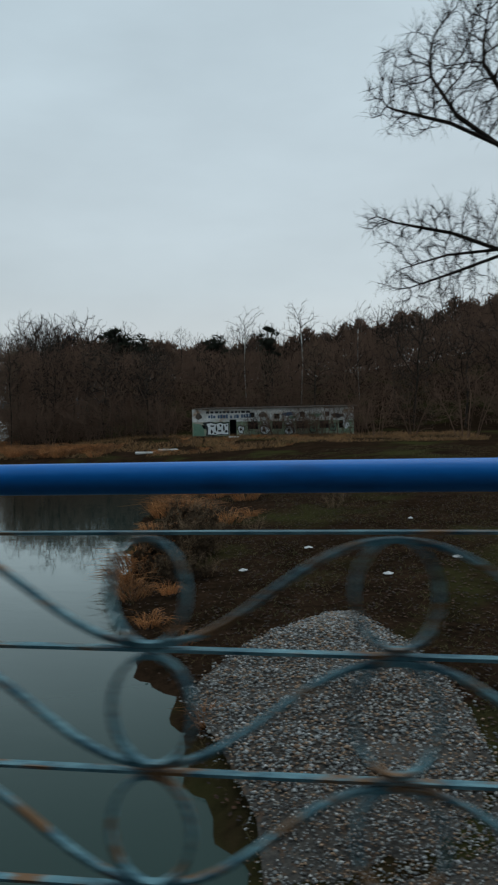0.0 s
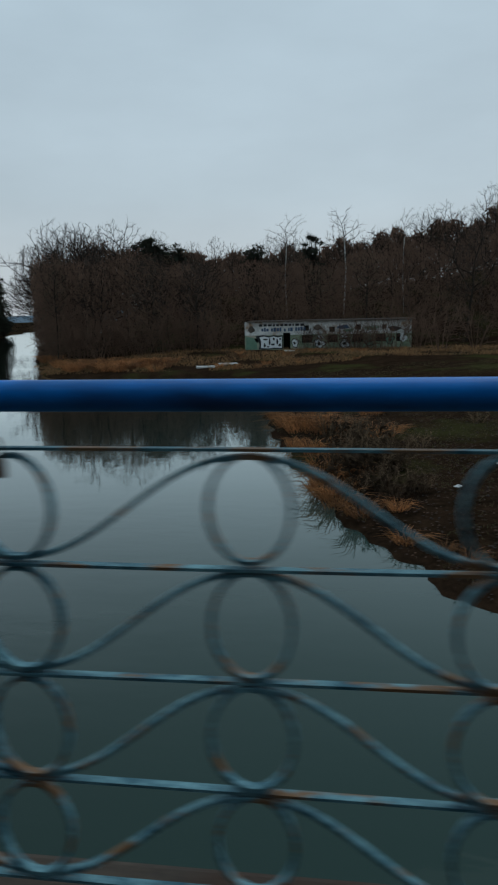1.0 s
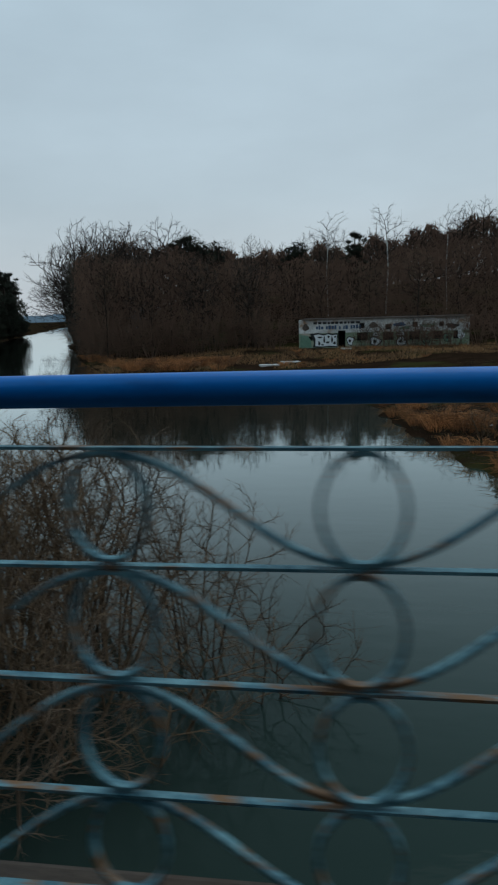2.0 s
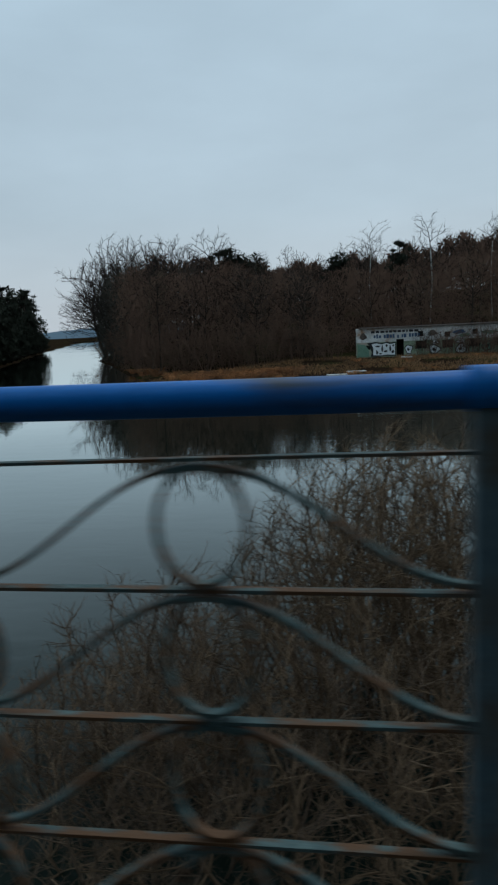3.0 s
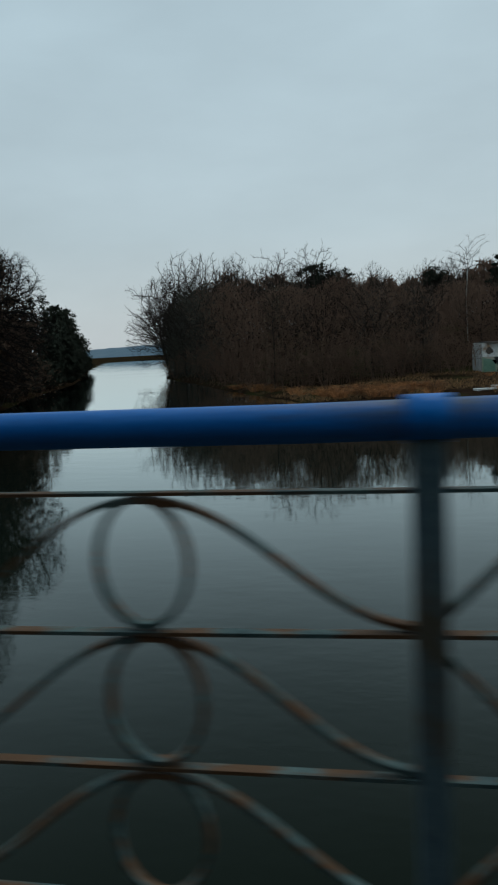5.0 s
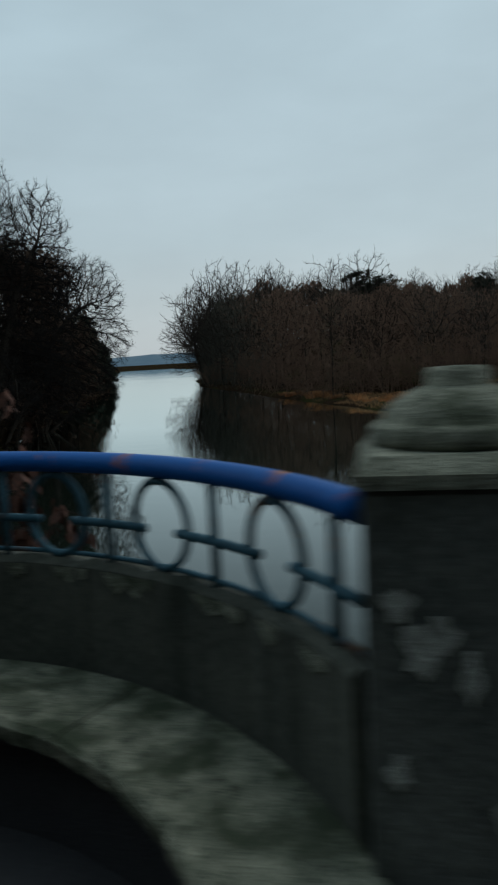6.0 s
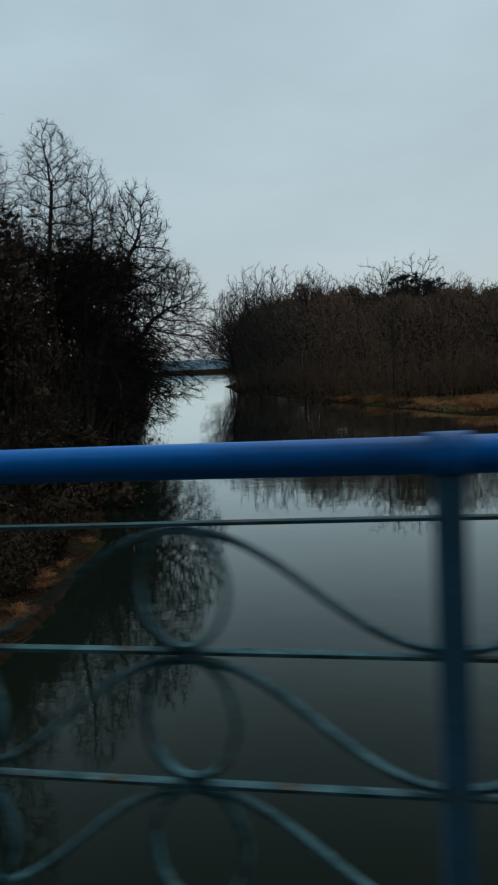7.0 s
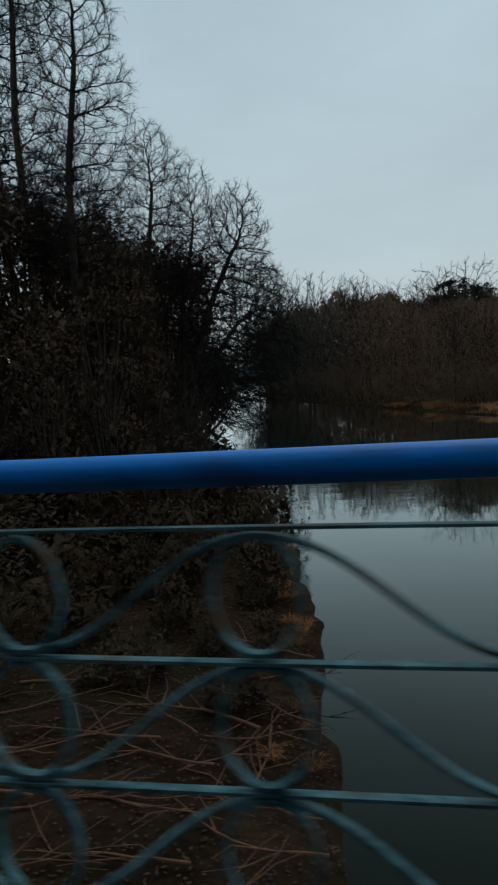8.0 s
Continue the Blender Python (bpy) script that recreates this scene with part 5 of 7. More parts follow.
    for n, (x, y, h) in enumerate(((3.5, 74, 5.5), (7.5, 77, 6.5), (12, 70, 7), (17, 74, 8), (24, 70, 9), (1.5, 77.5, 4.0), (30, 64, 10), (19, 60, 8), (-5, 78.5, 3.4), (-8.5, 79, 3.0), (-2.0, 78, 3.9), (-11.0, 79.4, 2.4), (-6.6, 80.2, 3.4), (-3.6, 80.4, 3.8), (-0.6, 80.0, 4.0), (-9.8, 80.6, 3.0), (1.9, 80.2, 4.4), (-7.6, 77.5, 2.6), (-4.2, 77.0, 2.8), (-5.6, 81.0, 3.2), (-8.0, 80.8, 2.8), (-2.8, 79.4, 3.4))):
        plant(f"scrub{n % 3}", x, y, float(ground_height(x, y)) + h, "dense reddish leafless scrub beside the low building", n * 1.1, "scrub at the wood's edge", name="shrub", wide=1.1)


def place_undergrowth():
    """The tangle of twigs that closes the wood below the crowns."""
    rng = np.random.default_rng(77)
    n = 100000
    x = rng.uniform(-78, 60, n)
    y = 91 + 48 * rng.uniform(0, 1, n) ** 1.2
    edge = (x < -22) & (rng.uniform(0, 1, n) < 0.55)
    y = np.where(edge, rng.uniform(81, 94, n), y) + np.clip(-44 - x, 0, 20) * 2.2 + np.clip(-64 - x, 0, 10) * 1.6
    x, y = np.concatenate([x, rng.uniform(-89, -66, 26000)]), np.concatenate([y, rng.uniform(142, 208, 26000)])
    z = ground_height(x, y)
    keep = z > WATER + 0.12
    x, y, z = x[keep], y[keep], z[keep]
    n = len(x)
    top = np.array([skyline(a, b) for a, b in zip(x, y)]) * (0.69 + 0.05 * np.sin(x * 0.83 + 0.05 * y) + 0.04 * np.sin(x * 0.37 + 1.7))
    kin, front = x * 0.0, np.full(n, 1e9)
    for cx, cy, peak, wide in CROWNS:
        d = np.hypot(x - cx, y - cy) / wide
        rise = np.where(d < 1.25, peak * (0.92 - 0.36 * d ** 2.0), 0)
        kin = np.where((rise > top) | ((d < 0.8) & (cy < front)), cx, kin)
        front = np.where(d < 0.8, np.minimum(front, cy), front)
        top = np.maximum(top, rise)
    top *= np.interp(x + 0.32 * np.clip(y - 150, 0, 60), [-77, -72.5, -63], [0.38, 0.66, 1.0])
    top = np.clip(top - z, 1.5, 22.0)
    c = np.stack([x, y, z + top * rng.uniform(0, 1, n) ** 0.85], 1)
    d = rng.normal(0, 0.75, (n, 3)) + [0, 0, 0.55]
    d /= np.linalg.norm(d, axis=1, keepdims=True)
    ln = rng.uniform(0.6, 1.5, (n, 1))
    v, t = spikes(c - d * ln * 0.5, c + d * ln * 0.5, rng.uniform(0.026, 0.046, n))
    m = 26000
    bx, by = rng.uniform(-80, 80, m), rng.uniform(142, 152, m)
    by = by + np.clip(-60 - bx, 0, 30) * 1.6
    bz = ground_height(bx, by)
    keep = bz > WATER + 0.3
    bx, by, bz = bx[keep], by[keep], bz[keep]
    full = np.array([skyline(a, b) for a, b in zip(bx, by)]) * (0.80 + 0.05 * np.sin(bx * 0.61) + 0.03 * np.sin(bx * 1.7 + 1))
    full *= np.interp(bx + 0.32 * np.clip(by - 150, 0, 60), [-74, -68, -60], [0.4, 0.75, 1.0])
    far = np.stack([bx, by, bz + np.maximum(full - bz, 1.5) * rng.uniform(0, 1, len(bx)) ** 0.8], 1)
    way = rng.normal(0, 0.6, far.shape) + [0, 0, 0.8]
    way *= rng.uniform(0.6, 1.4, (len(bx), 1)) / np.linalg.norm(way, axis=1, keepdims=True)
    tagged(attach("undergrowth", raw_mesh("undergrowth", *spikes(far - way, far + way, rng.uniform(0.12, 0.22, len(bx)))), M_TWIG_RED), "brown leafless thicket deep in the far wood", "undergrowth", kind="stuff")
    tip = x + rng.normal(0, 4.5, n) < -57
    tone = np.mod(np.abs(np.sin(kin * 12.9898) * 43758.5), 1.0)
    for here, mat, words in ((~tip & (tone < 0.45), M_TWIG_RED, "reddish brown leafless undergrowth filling the far wood"), (~tip & (tone >= 0.45) & (tone < 0.75), M_TWIG_OLIVE, "olive-brown leafless undergrowth filling the far wood"),
                             (~tip & (tone >= 0.75), M_TWIG_DUSK, "near-black leafless undergrowth filling the far wood"), (tip, M_TWIG_GREY, "dark grey-brown twigs filling the wood at the channel")):
        pick = np.nonzero(here)[0]
        vv = v.reshape(-1, 4, 3)[pick].reshape(-1, 3)
        tt = t.reshape(-1, 3, 3)[:len(pick)].reshape(-1, 3)
        tagged(attach("undergrowth", raw_mesh("undergrowth", vv, tt), mat), words, "undergrowth", kind="stuff")


def place_left_bank():
    rng = random.Random(21)
    ever = "very dark dense evergreen ivy-grown tree on the bank"
    for n, (x, y, top, w) in enumerate(((-66.5, 57, 12.2, 1.15), (-66, 50, 11.8, 1.1), (-67, 43, 11.6, 1.1), (-66.5, 36, 10.7, 1.1), (-66, 29, 10.2, 1.1), (-70, 47, 13.8, 1.2), (-70.5, 38, 13.6, 1.2),
                                        (-70, 63, 14.0, 1.2), (-73, 72, 14.6, 1.2), (-77, 84, 14.0, 1.2), (-65, 22.5, 9.6, 1.1), (-64.5, 17, 8.4, 1.0), (-69, 28, 12.9, 1.2), (-69, 20, 11.8, 1.1),
                                        (-65.0, 40, 6.4, 0.9), (-62.8, 33, 6.2, 0.9), (-61.2, 26, 5.3, 0.8), (-60.4, 19.5, 3.7, 0.8), (-64.0, 36, 7.9, 1.0), (-63.2, 29.5, 8.0, 0.9))):
        plant(f"evergreen{n % 3}", x, y, top, ever, n * 1.7, "evergreens on the bank", name="evergreen_tree", wide=w)
    for n, (x, y, h) in enumerate(((-67.0, 52, 6.5), (-65.2, 47, 6.5), (-63.6, 40.5, 5.5), (-60.4, 35, 5.0), (-58.8, 29, 4.6), (-57.6, 24, 4.0), (-62.5, 37, 7.5), (-65, 44, 8.0), (-61, 31, 7.0), (-56.6, 20, 3.2), (-62.6, 38, 3.6), (-66.4, 50, 4.6))):
        plant(f"bank_scrub{n % 3}", x, y, float(ground_height(x, y)) + h, "dense dark leafless scrub on the steep bank", n * 1.3, "scrub on the bank", name="shrub", wide=0.9)
    # bare trees, each with its own stem and crown: base, stem's end, lumps of the crown
    tall = "tall bare alder with fine dark twigs on the bank"
    over = "bare tree leaning from the bank over the water"
    heroes = [
        (tall, (-64.4, 42.0), (0.9, 0, 16.8), [(1.0, 0, 16.6, 2.2, 2.4, 4.6), (0.4, 0, 11.0, 2.4, 2.4, 3.0), (2.4, 0, 13.5, 1.4, 1.6, 3.0)], 620, 0.42, 0.0),
        (tall, (-63.0, 42.6), (1.7, 0, 14.0), [(1.8, 0, 14.5, 1.9, 2.0, 4.6), (1.2, 0, 10.0, 2.0, 2.2, 3.2), (3.0, 0.4, 12.0, 1.4, 1.6, 3.2)], 520, 0.42, 0.0),
        (over, (-63.2, 43.2), (4.2, 0, 13.0), [(4.5, 0, 13.0, 2.3, 2.2, 4.6), (5.2, 0, 10.5, 2.2, 2.2, 3.6), (3.0, 0, 8.0, 2.4, 2.2, 2.8), (4.6, 0.4, 6.0, 2.2, 2.2, 2.0)], 760, 0.42, 0.06),
        (over, (-65.4, 50.4), (4.8, 1.6, 9.5), [(6.2, 1.8, 10.8, 2.9, 2.8, 3.4), (7.0, 1.8, 7.6, 2.6, 2.6, 2.8), (4.4, 1.2, 6.6, 2.6, 2.4, 3.0), (6.2, 1.4, 4.4, 2.6, 2.2, 1.8)], 800, 0.45, 0.06),
        (over, (-63.4, 45.0), (3.6, 0.4, 4.4), [(3.6, 0.6, 4.2, 2.3, 2.0, 1.3), (4.0, 0.8, 2.6, 2.0, 1.8, 1.0), (2.2, 0.2, 6.0, 1.8, 1.8, 1.6)], 420, 0.38, 0.16),
        (over, (-61.4, 39.0), (2.4, 0.4, 3.6), [(2.2, 0.4, 3.8, 1.5, 1.8, 1.3), (1.4, 0.2, 5.4, 1.4, 1.6, 1.4)], 260, 0.36, 0.12),
        (tall, (-62.9, 27.2), (1.2, 0, 17.5), [(1.0, 0, 18.0, 2.1, 2.2, 6.0), (0.8, 0, 11.5, 2.4, 2.2, 3.5), (2.3, 0, 15.0, 1.5, 1.6, 4.0)], 460, 0.40, 0.0),
        (tall, (-65.0, 28.2), (0.3, 0, 20.5), [(0.2, 0, 20.0, 2.4, 2.4, 6.5), (0.2, 0, 13.0, 2.6, 2.4, 3.6)], 420, 0.42, 0.0),
        (tall, (-67.6, 31.0), (0.2, 0, 22.0), [(0.1, 0, 22.0, 2.6, 2.6, 7.0), (0.2, 0, 14.0, 2.6, 2.4, 4.0)], 400, 0.45, 0.0),
    ]
    for n, (words, (x, y), head, spots, count, step, droop) in enumerate(heroes):
        mid = (head[0] * 0.38, head[1] * 0.38, head[2] * 0.52)
        meshes = branchy_meshes(f"bank_tree{n}", 500 + n, [stem_line((0, 0, -0.3), (mid[0] * 0.3 + 0.25, 0.1, mid[2] * 0.5), mid, ((mid[0] + head[0]) / 2 - 0.25, head[1] * 0.7, (mid[2] + head[2]) / 2), head, n=4)], spots, count * 8, step * 0.9, 0.0160 if head[0] > 2 else 0.0118, 5, 0.62, 2, kill=1.15, fan=(0.90, 0.10), rise=0.09 - droop, droop=droop * 1.5, foot=1.3)
        keep_kind(f"bank_tree{n}", meshes, M_BARK, M_BRANCHLET)
        z = float(ground_height(x, y))
        plant(f"bank_tree{n}", x, y, z - 0.1 + meshes[2], words, 0.0, "bare trees on the bank")
    for key, x, y, top, turn, w in (("alder1", -69.0, 42, 19.0, 0.2, 0.9), ("alder0", -71, 48, 18.5, 0.9, 0.9), ("alder2", -66.8, 50, 15.6, 2.9, 0.9), ("alder1", -67.0, 37, 15.0, 2.0, 0.9), ("alder0", -65.6, 34.5, 13.5, 4.0, 0.9),
                                    ("alder2", -62.8, 33, 11.5, 4.4, 0.8), ("alder0", -64.6, 46.0, 13.5, 1.4, 0.8), ("alder2", -70.5, 33, 23.0, 2.0, 1.0)):
        plant(key, x, y, top, tall, turn, "bare trees on the bank", wide=w)
    tip_tree = branchy_meshes("tip_tree", 601, [stem_line((0, 0, -0.3), (-1.2, 0, 4.0), (-2.0, 0, 8.5), n=5)], [(0, 0, 17.0, 6.5, 5.0, 6.0), (-4.5, 0, 12.0, 4.5, 4.5, 4.5), (-7.0, 0, 7.5, 3.5, 3.5, 2.6), (-8.0, 0, 11.0, 2.6, 3, 2.4), (-5.5, 0, 3.6, 3.4, 3.0, 1.6)], 5200, 0.62, 0.021, 4, 0.7, 1, kill=1.15, rise=0.0, foot=1.5)
    keep_kind("tip_tree", tip_tree, M_BARK, M_TWIG)
    plant("tip_tree", -74.2, 154.5, float(ground_height(-74.2, 154.5)) - 0.1 + tip_tree[2], "old bare spreading oak leaning over the channel", 0.0, "old trees at the channel")
    for n, (x, y, h, w) in enumerate(((-60.5, 19.5, 2.0, 1.2), (-58.6, 18.6, 1.8, 1.1), (-56.6, 18.8, 1.7, 1.0), (-55.0, 17.6, 1.4, 0.9), (-58.4, 14.6, 1.7, 1.1), (-56.6, 13.6, 1.5, 1.0), (-55.0, 14.4, 1.3, 0.9),
                                      (-57.4, 11.2, 1.5, 1.0), (-55.6, 11.0, 1.2, 0.9), (-54.2, 12.0, 1.0, 0.8), (-60.5, 16.5, 1.9, 1.1), (-53.9, 20.6, 1.3, 0.9), (-56.4, 9.0, 0.9, 0.8), (-54.9, 23.5, 1.6, 1.0), (-54.6, 26.0, 1.8, 1.0), (-57.4, 29.5, 1.9, 1.0), (-58.8, 33.0, 2.0, 1.0), (-60.4, 36.5, 2.2, 1.0), (-62.0, 40.0, 2.2, 1.0), (-63.8, 44.5, 2.2, 1.0), (-53.4, 17.5, 0.9, 0.8), (-53.0, 14.0, 0.7, 0.7), (-54.0, 9.4, 0.6, 0.7), (-53.1, 10.6, 0.5, 0.6), (-57.5, 24.5, 2.2, 1.3), (-58.5, 29.5, 2.4, 1.3))):
        plant(f"bramble{n % 2}", x, y, float(ground_height(x, y)) + h, "low dark tangled bramble covering the bank", n * 1.9, "brambles on the bank", name="bramble_bush", wide=w)
    for n in range(18):
        y = 14.5 + 1.75 * n
        x = float(np.interp(y, [12.5, 19, 30, 42, 52], [-51.3, -52.5, -56.5, -62, -66])) - 0.9 - 0.5 * rng.random()
        plant(f"bramble{n % 2}", x, y, float(ground_height(x, y)) + 0.8 + 0.6 * rng.random(), "low dark tangled bramble covering the bank", n * 2.3, "brambles on the bank", name="bramble_bush", wide=0.75)
    for n in range(46):
        y = rng.uniform(8.6, 24)
        x = float(np.interp(y, [6, 12.5, 19, 30], [-50.5, -51.3, -52.5, -56.5])) - rng.uniform(0.8, 7.5)
        plant(f"bramble{n % 2}", x, y, float(ground_height(x, y)) + rng.uniform(0.35, 0.9), "low dark tangled bramble covering the bank", n * 2.9, "brambles on the bank", name="bramble_bush", wide=rng.uniform(0.6, 1.0))
    # along the channel
    line_y, line_x = [70, 100, 151, 209, 545], [-71, -81, -95, -118, -238]
    for n in range(14):
        f = n / 13
        y = 96 + 210 * f
        plant(f"conifer{n % 2}" if n % 3 != 1 else f"pine{n % 2}", float(np.interp(y, line_y, line_x)) - 4.5 - 6 * f, y, 11.0 + 11 * f + rng.uniform(-1.5, 1.5), "dark conifer along the channel's bank", n, "conifers along the channel", name="conifer", wide=1.5)
    for n in range(16):
        f = n / 15
        y = 76 + 200 * f
        low_y = y * 0.93 + 2
        plant(f"far_evergreen{(n + 1) % 2}", float(np.interp(low_y, line_y, line_x)) - 1.3, low_y, WATER + 4.2 + 2.5 * f + rng.uniform(-0.6, 0.6), "low dark evergreen bush at the channel's edge", n * 2.1, "evergreens on the bank", name="evergreen_bush", wide=1.9)
        plant(f"far_evergreen{n % 2}", float(np.interp(y, line_y, line_x)) - 3.0 - 2 * f, y, 6.0 + 5 * f + rng.uniform(-1.5, 1.5), ever, n, "evergreens on the bank", name="evergreen_tree", wide=1.25)


def place_thicket():
    """Leafless bushes on the islet beside the bridge."""
    rng = random.Random(9)
    spots = [(-14.9, 9.4, 2.7), (-16.0, 8.2, 3.3), (-17.1, 9.4, 3.6), (-18.2, 8.0, 3.3), (-19.2, 9.2, 2.8), (-20.3, 8.0, 2.3), (-21.2, 8.8, 1.7), (-16.7, 6.9, 3.0), (-18.6, 10.2, 3.3), (-18.5, 9.0, 3.4), (-17.4, 10.4, 3.6), (-17.9, 8.6, 3.5), (-13.9, 8.4, 1.8), (-15.4, 7.2, 2.4), (-17.4, 6.6, 2.6), (-20.8, 6.3, 2.0), (-19.7, 6.1, 2.5), (-18.5, 6.0, 2.7), (-21.5, 6.5, 1.5), (-17.8, 9.4, 3.6), (-16.6, 9.6, 3.8), (-17.2, 8.0, 3.4), (-20.9, 5.4, 2.3), (-21.5, 5.9, 2.0), (-21.2, 7.2, 2.5), (-22.0, 6.8, 1.5), (-20.2, 5.0, 2.4), (-22.3, 7.8, 1.4), (-21.7, 9.2, 1.2), (-19.1, 5.2, 2.6), (-20.0, 7.0, 2.9), (-18.2, 7.0, 3.2), (-16.4, 5.8, 2.6), (-17.6, 5.4, 2.8), (-18.9, 7.6, 2.9)]
    for n, (x, y, h) in enumerate(spots):
        plant(f"thicket{n % 4}", x, y, WATER + 0.1 + h * (1.12 if x > -19.5 else 1.0), "leafless brown bush on the islet beside the bridge", rng.uniform(0, 6), "bushes on the islet", name="bush", sink=0.05, wide=1.15)


def place_near_tree():
    """The old tree beside the bridge's end: a far side of coarse boughs, and two boughs that reach over the water."""
    x, y = 4.3, 8.2
    base = float(ground_height(x, y)) - 0.1
    up = -base
    root = thing("tree", "bare old tree with crooked spreading branches near the bridge", "tree", (x, y, base), "trees on the banks")
    stem = stem_line((0, 0, -0.3), (-0.15, 0, 1.2 + up), (-0.05, 0.05, 3.0 + up), (0.1, 0.1, 5.0 + up), n=5)
    trunk, crown, _ = branchy_meshes("old", 212, [stem], [(1.6, 0.8, 5.2 + up, 2.0, 2.0, 1.6), (0.2, 1.0, 6.6 + up, 2.2, 2.0, 1.5), (1.8, 0.4, 3.4 + up, 1.6, 1.6, 0.9)], 1500, 0.34, 0.006, 4, 0.45, 2, kill=1.2, foot=1.5, fan=(0.8, 0.0))
    attach("trunk", trunk, M_BARK, root)
    attach("crown", crown, M_BRANCHLET, root)
    low = [stem_line((-0.12, 0, 2.35 + up), (-1.1, -0.15, 2.75 + up), (-1.7, -0.2, 3.08 + up), (-2.3, -0.1, 3.2 + up), (-2.87, 0, 3.46 + up), (-3.6, -0.05, 3.62 + up), n=4),
           stem_line((-1.7, -0.2, 3.08 + up), (-2.3, -0.25, 3.1 + up), (-2.9, -0.1, 2.92 + up), (-3.4, 0, 2.78 + up), n=4),
           stem_line((-2.3, -0.1, 3.2 + up), (-2.9, 0.2, 3.22 + up), (-3.5, 0.3, 3.08 + up), n=4)]
    high = [stem_line((-0.1, 0, 3.3 + up), (-1.3, -0.1, 3.95 + up), (-2.29, -0.1, 4.5 + up), (-2.8, 0, 4.95 + up), (-3.1, 0.1, 5.5 + up), n=4),
            stem_line((-2.29, -0.1, 4.5 + up), (-2.9, -0.2, 4.78 + up), (-3.6, -0.2, 5.0 + up), n=4),
            stem_line((-1.3, -0.1, 3.95 + up), (-1.9, 0.2, 4.8 + up), (-2.4, 0.3, 5.7 + up), n=4)]
    for n, (stems, spots, count) in enumerate(((low, [(-2.9, 0, 3.45 + up, 0.95, 0.55, 0.42), (-3.1, 0, 2.86 + up, 0.80, 0.45, 0.28), (-3.75, 0, 3.65 + up, 0.35, 0.3, 0.25)], 1500),
                                               (high, [(-3.1, 0, 5.4 + up, 0.90, 0.7, 0.65), (-2.3, 0, 6.0 + up, 0.9, 0.8, 0.7), (-3.4, 0, 4.95 + up, 0.5, 0.4, 0.22), (-2.2, 0, 5.1 + up, 0.7, 0.6, 0.5)], 3000))):
        bough, spray, _ = branchy_meshes(f"bough{n}", 220 + n, stems, spots, count, 0.125, 0.0042, 4, 0.24, 1, kill=1.15, fan=(0.72, -1.0), rise=0.02, wander=0.20)
        limb = attach("bough", bough, M_BARK, root)
        attach("spray", spray, M_BRANCHLET, limb)


# ---------------------------------------------------------------- small growth on the banks


def blades_mesh(name, seed, n, radius, height, lean, r):
    rng = np.random.default_rng(seed)
    a = rng.uniform(0, 2 * np.pi, n)
    q = radius * np.sqrt(rng.uniform(0, 1, n)) * 0.55
    p0 = np.stack([q * np.cos(a), q * np.sin(a), np.full(n, -0.05)], 1)
    h = height * rng.uniform(0.5, 1.1, n)
    out = rng.uniform(0.2, 1.0, n) * lean
    b = a + rng.normal(0, 0.5, n)
    p1 = p0 + np.stack([np.cos(b) * out * h * 0.5, np.sin(b) * out * h * 0.5, h * 0.75], 1)
    p2 = p1 + np.stack([np.cos(b) * out * h * 0.9, np.sin(b) * out * h * 0.9, h * (0.15 - 0.5 * out / max(lean, 0.1) * rng.uniform(0.2, 1, n))], 1)
    rr = r * rng.uniform(0.7, 1.3, n)
    return raw_mesh(name, *joined(frusta(p0, p1, rr, rr * 0.8, 3), spikes(p1, p2, rr * 0.8)))


SEDGE = []
for k in range(3):
    me = blades_mesh("sedge_blades", 300 + k, 74, 0.8, 0.75, 1.3, 0.012)
    me.materials.append(M_REED)
    SEDGE.append(me)


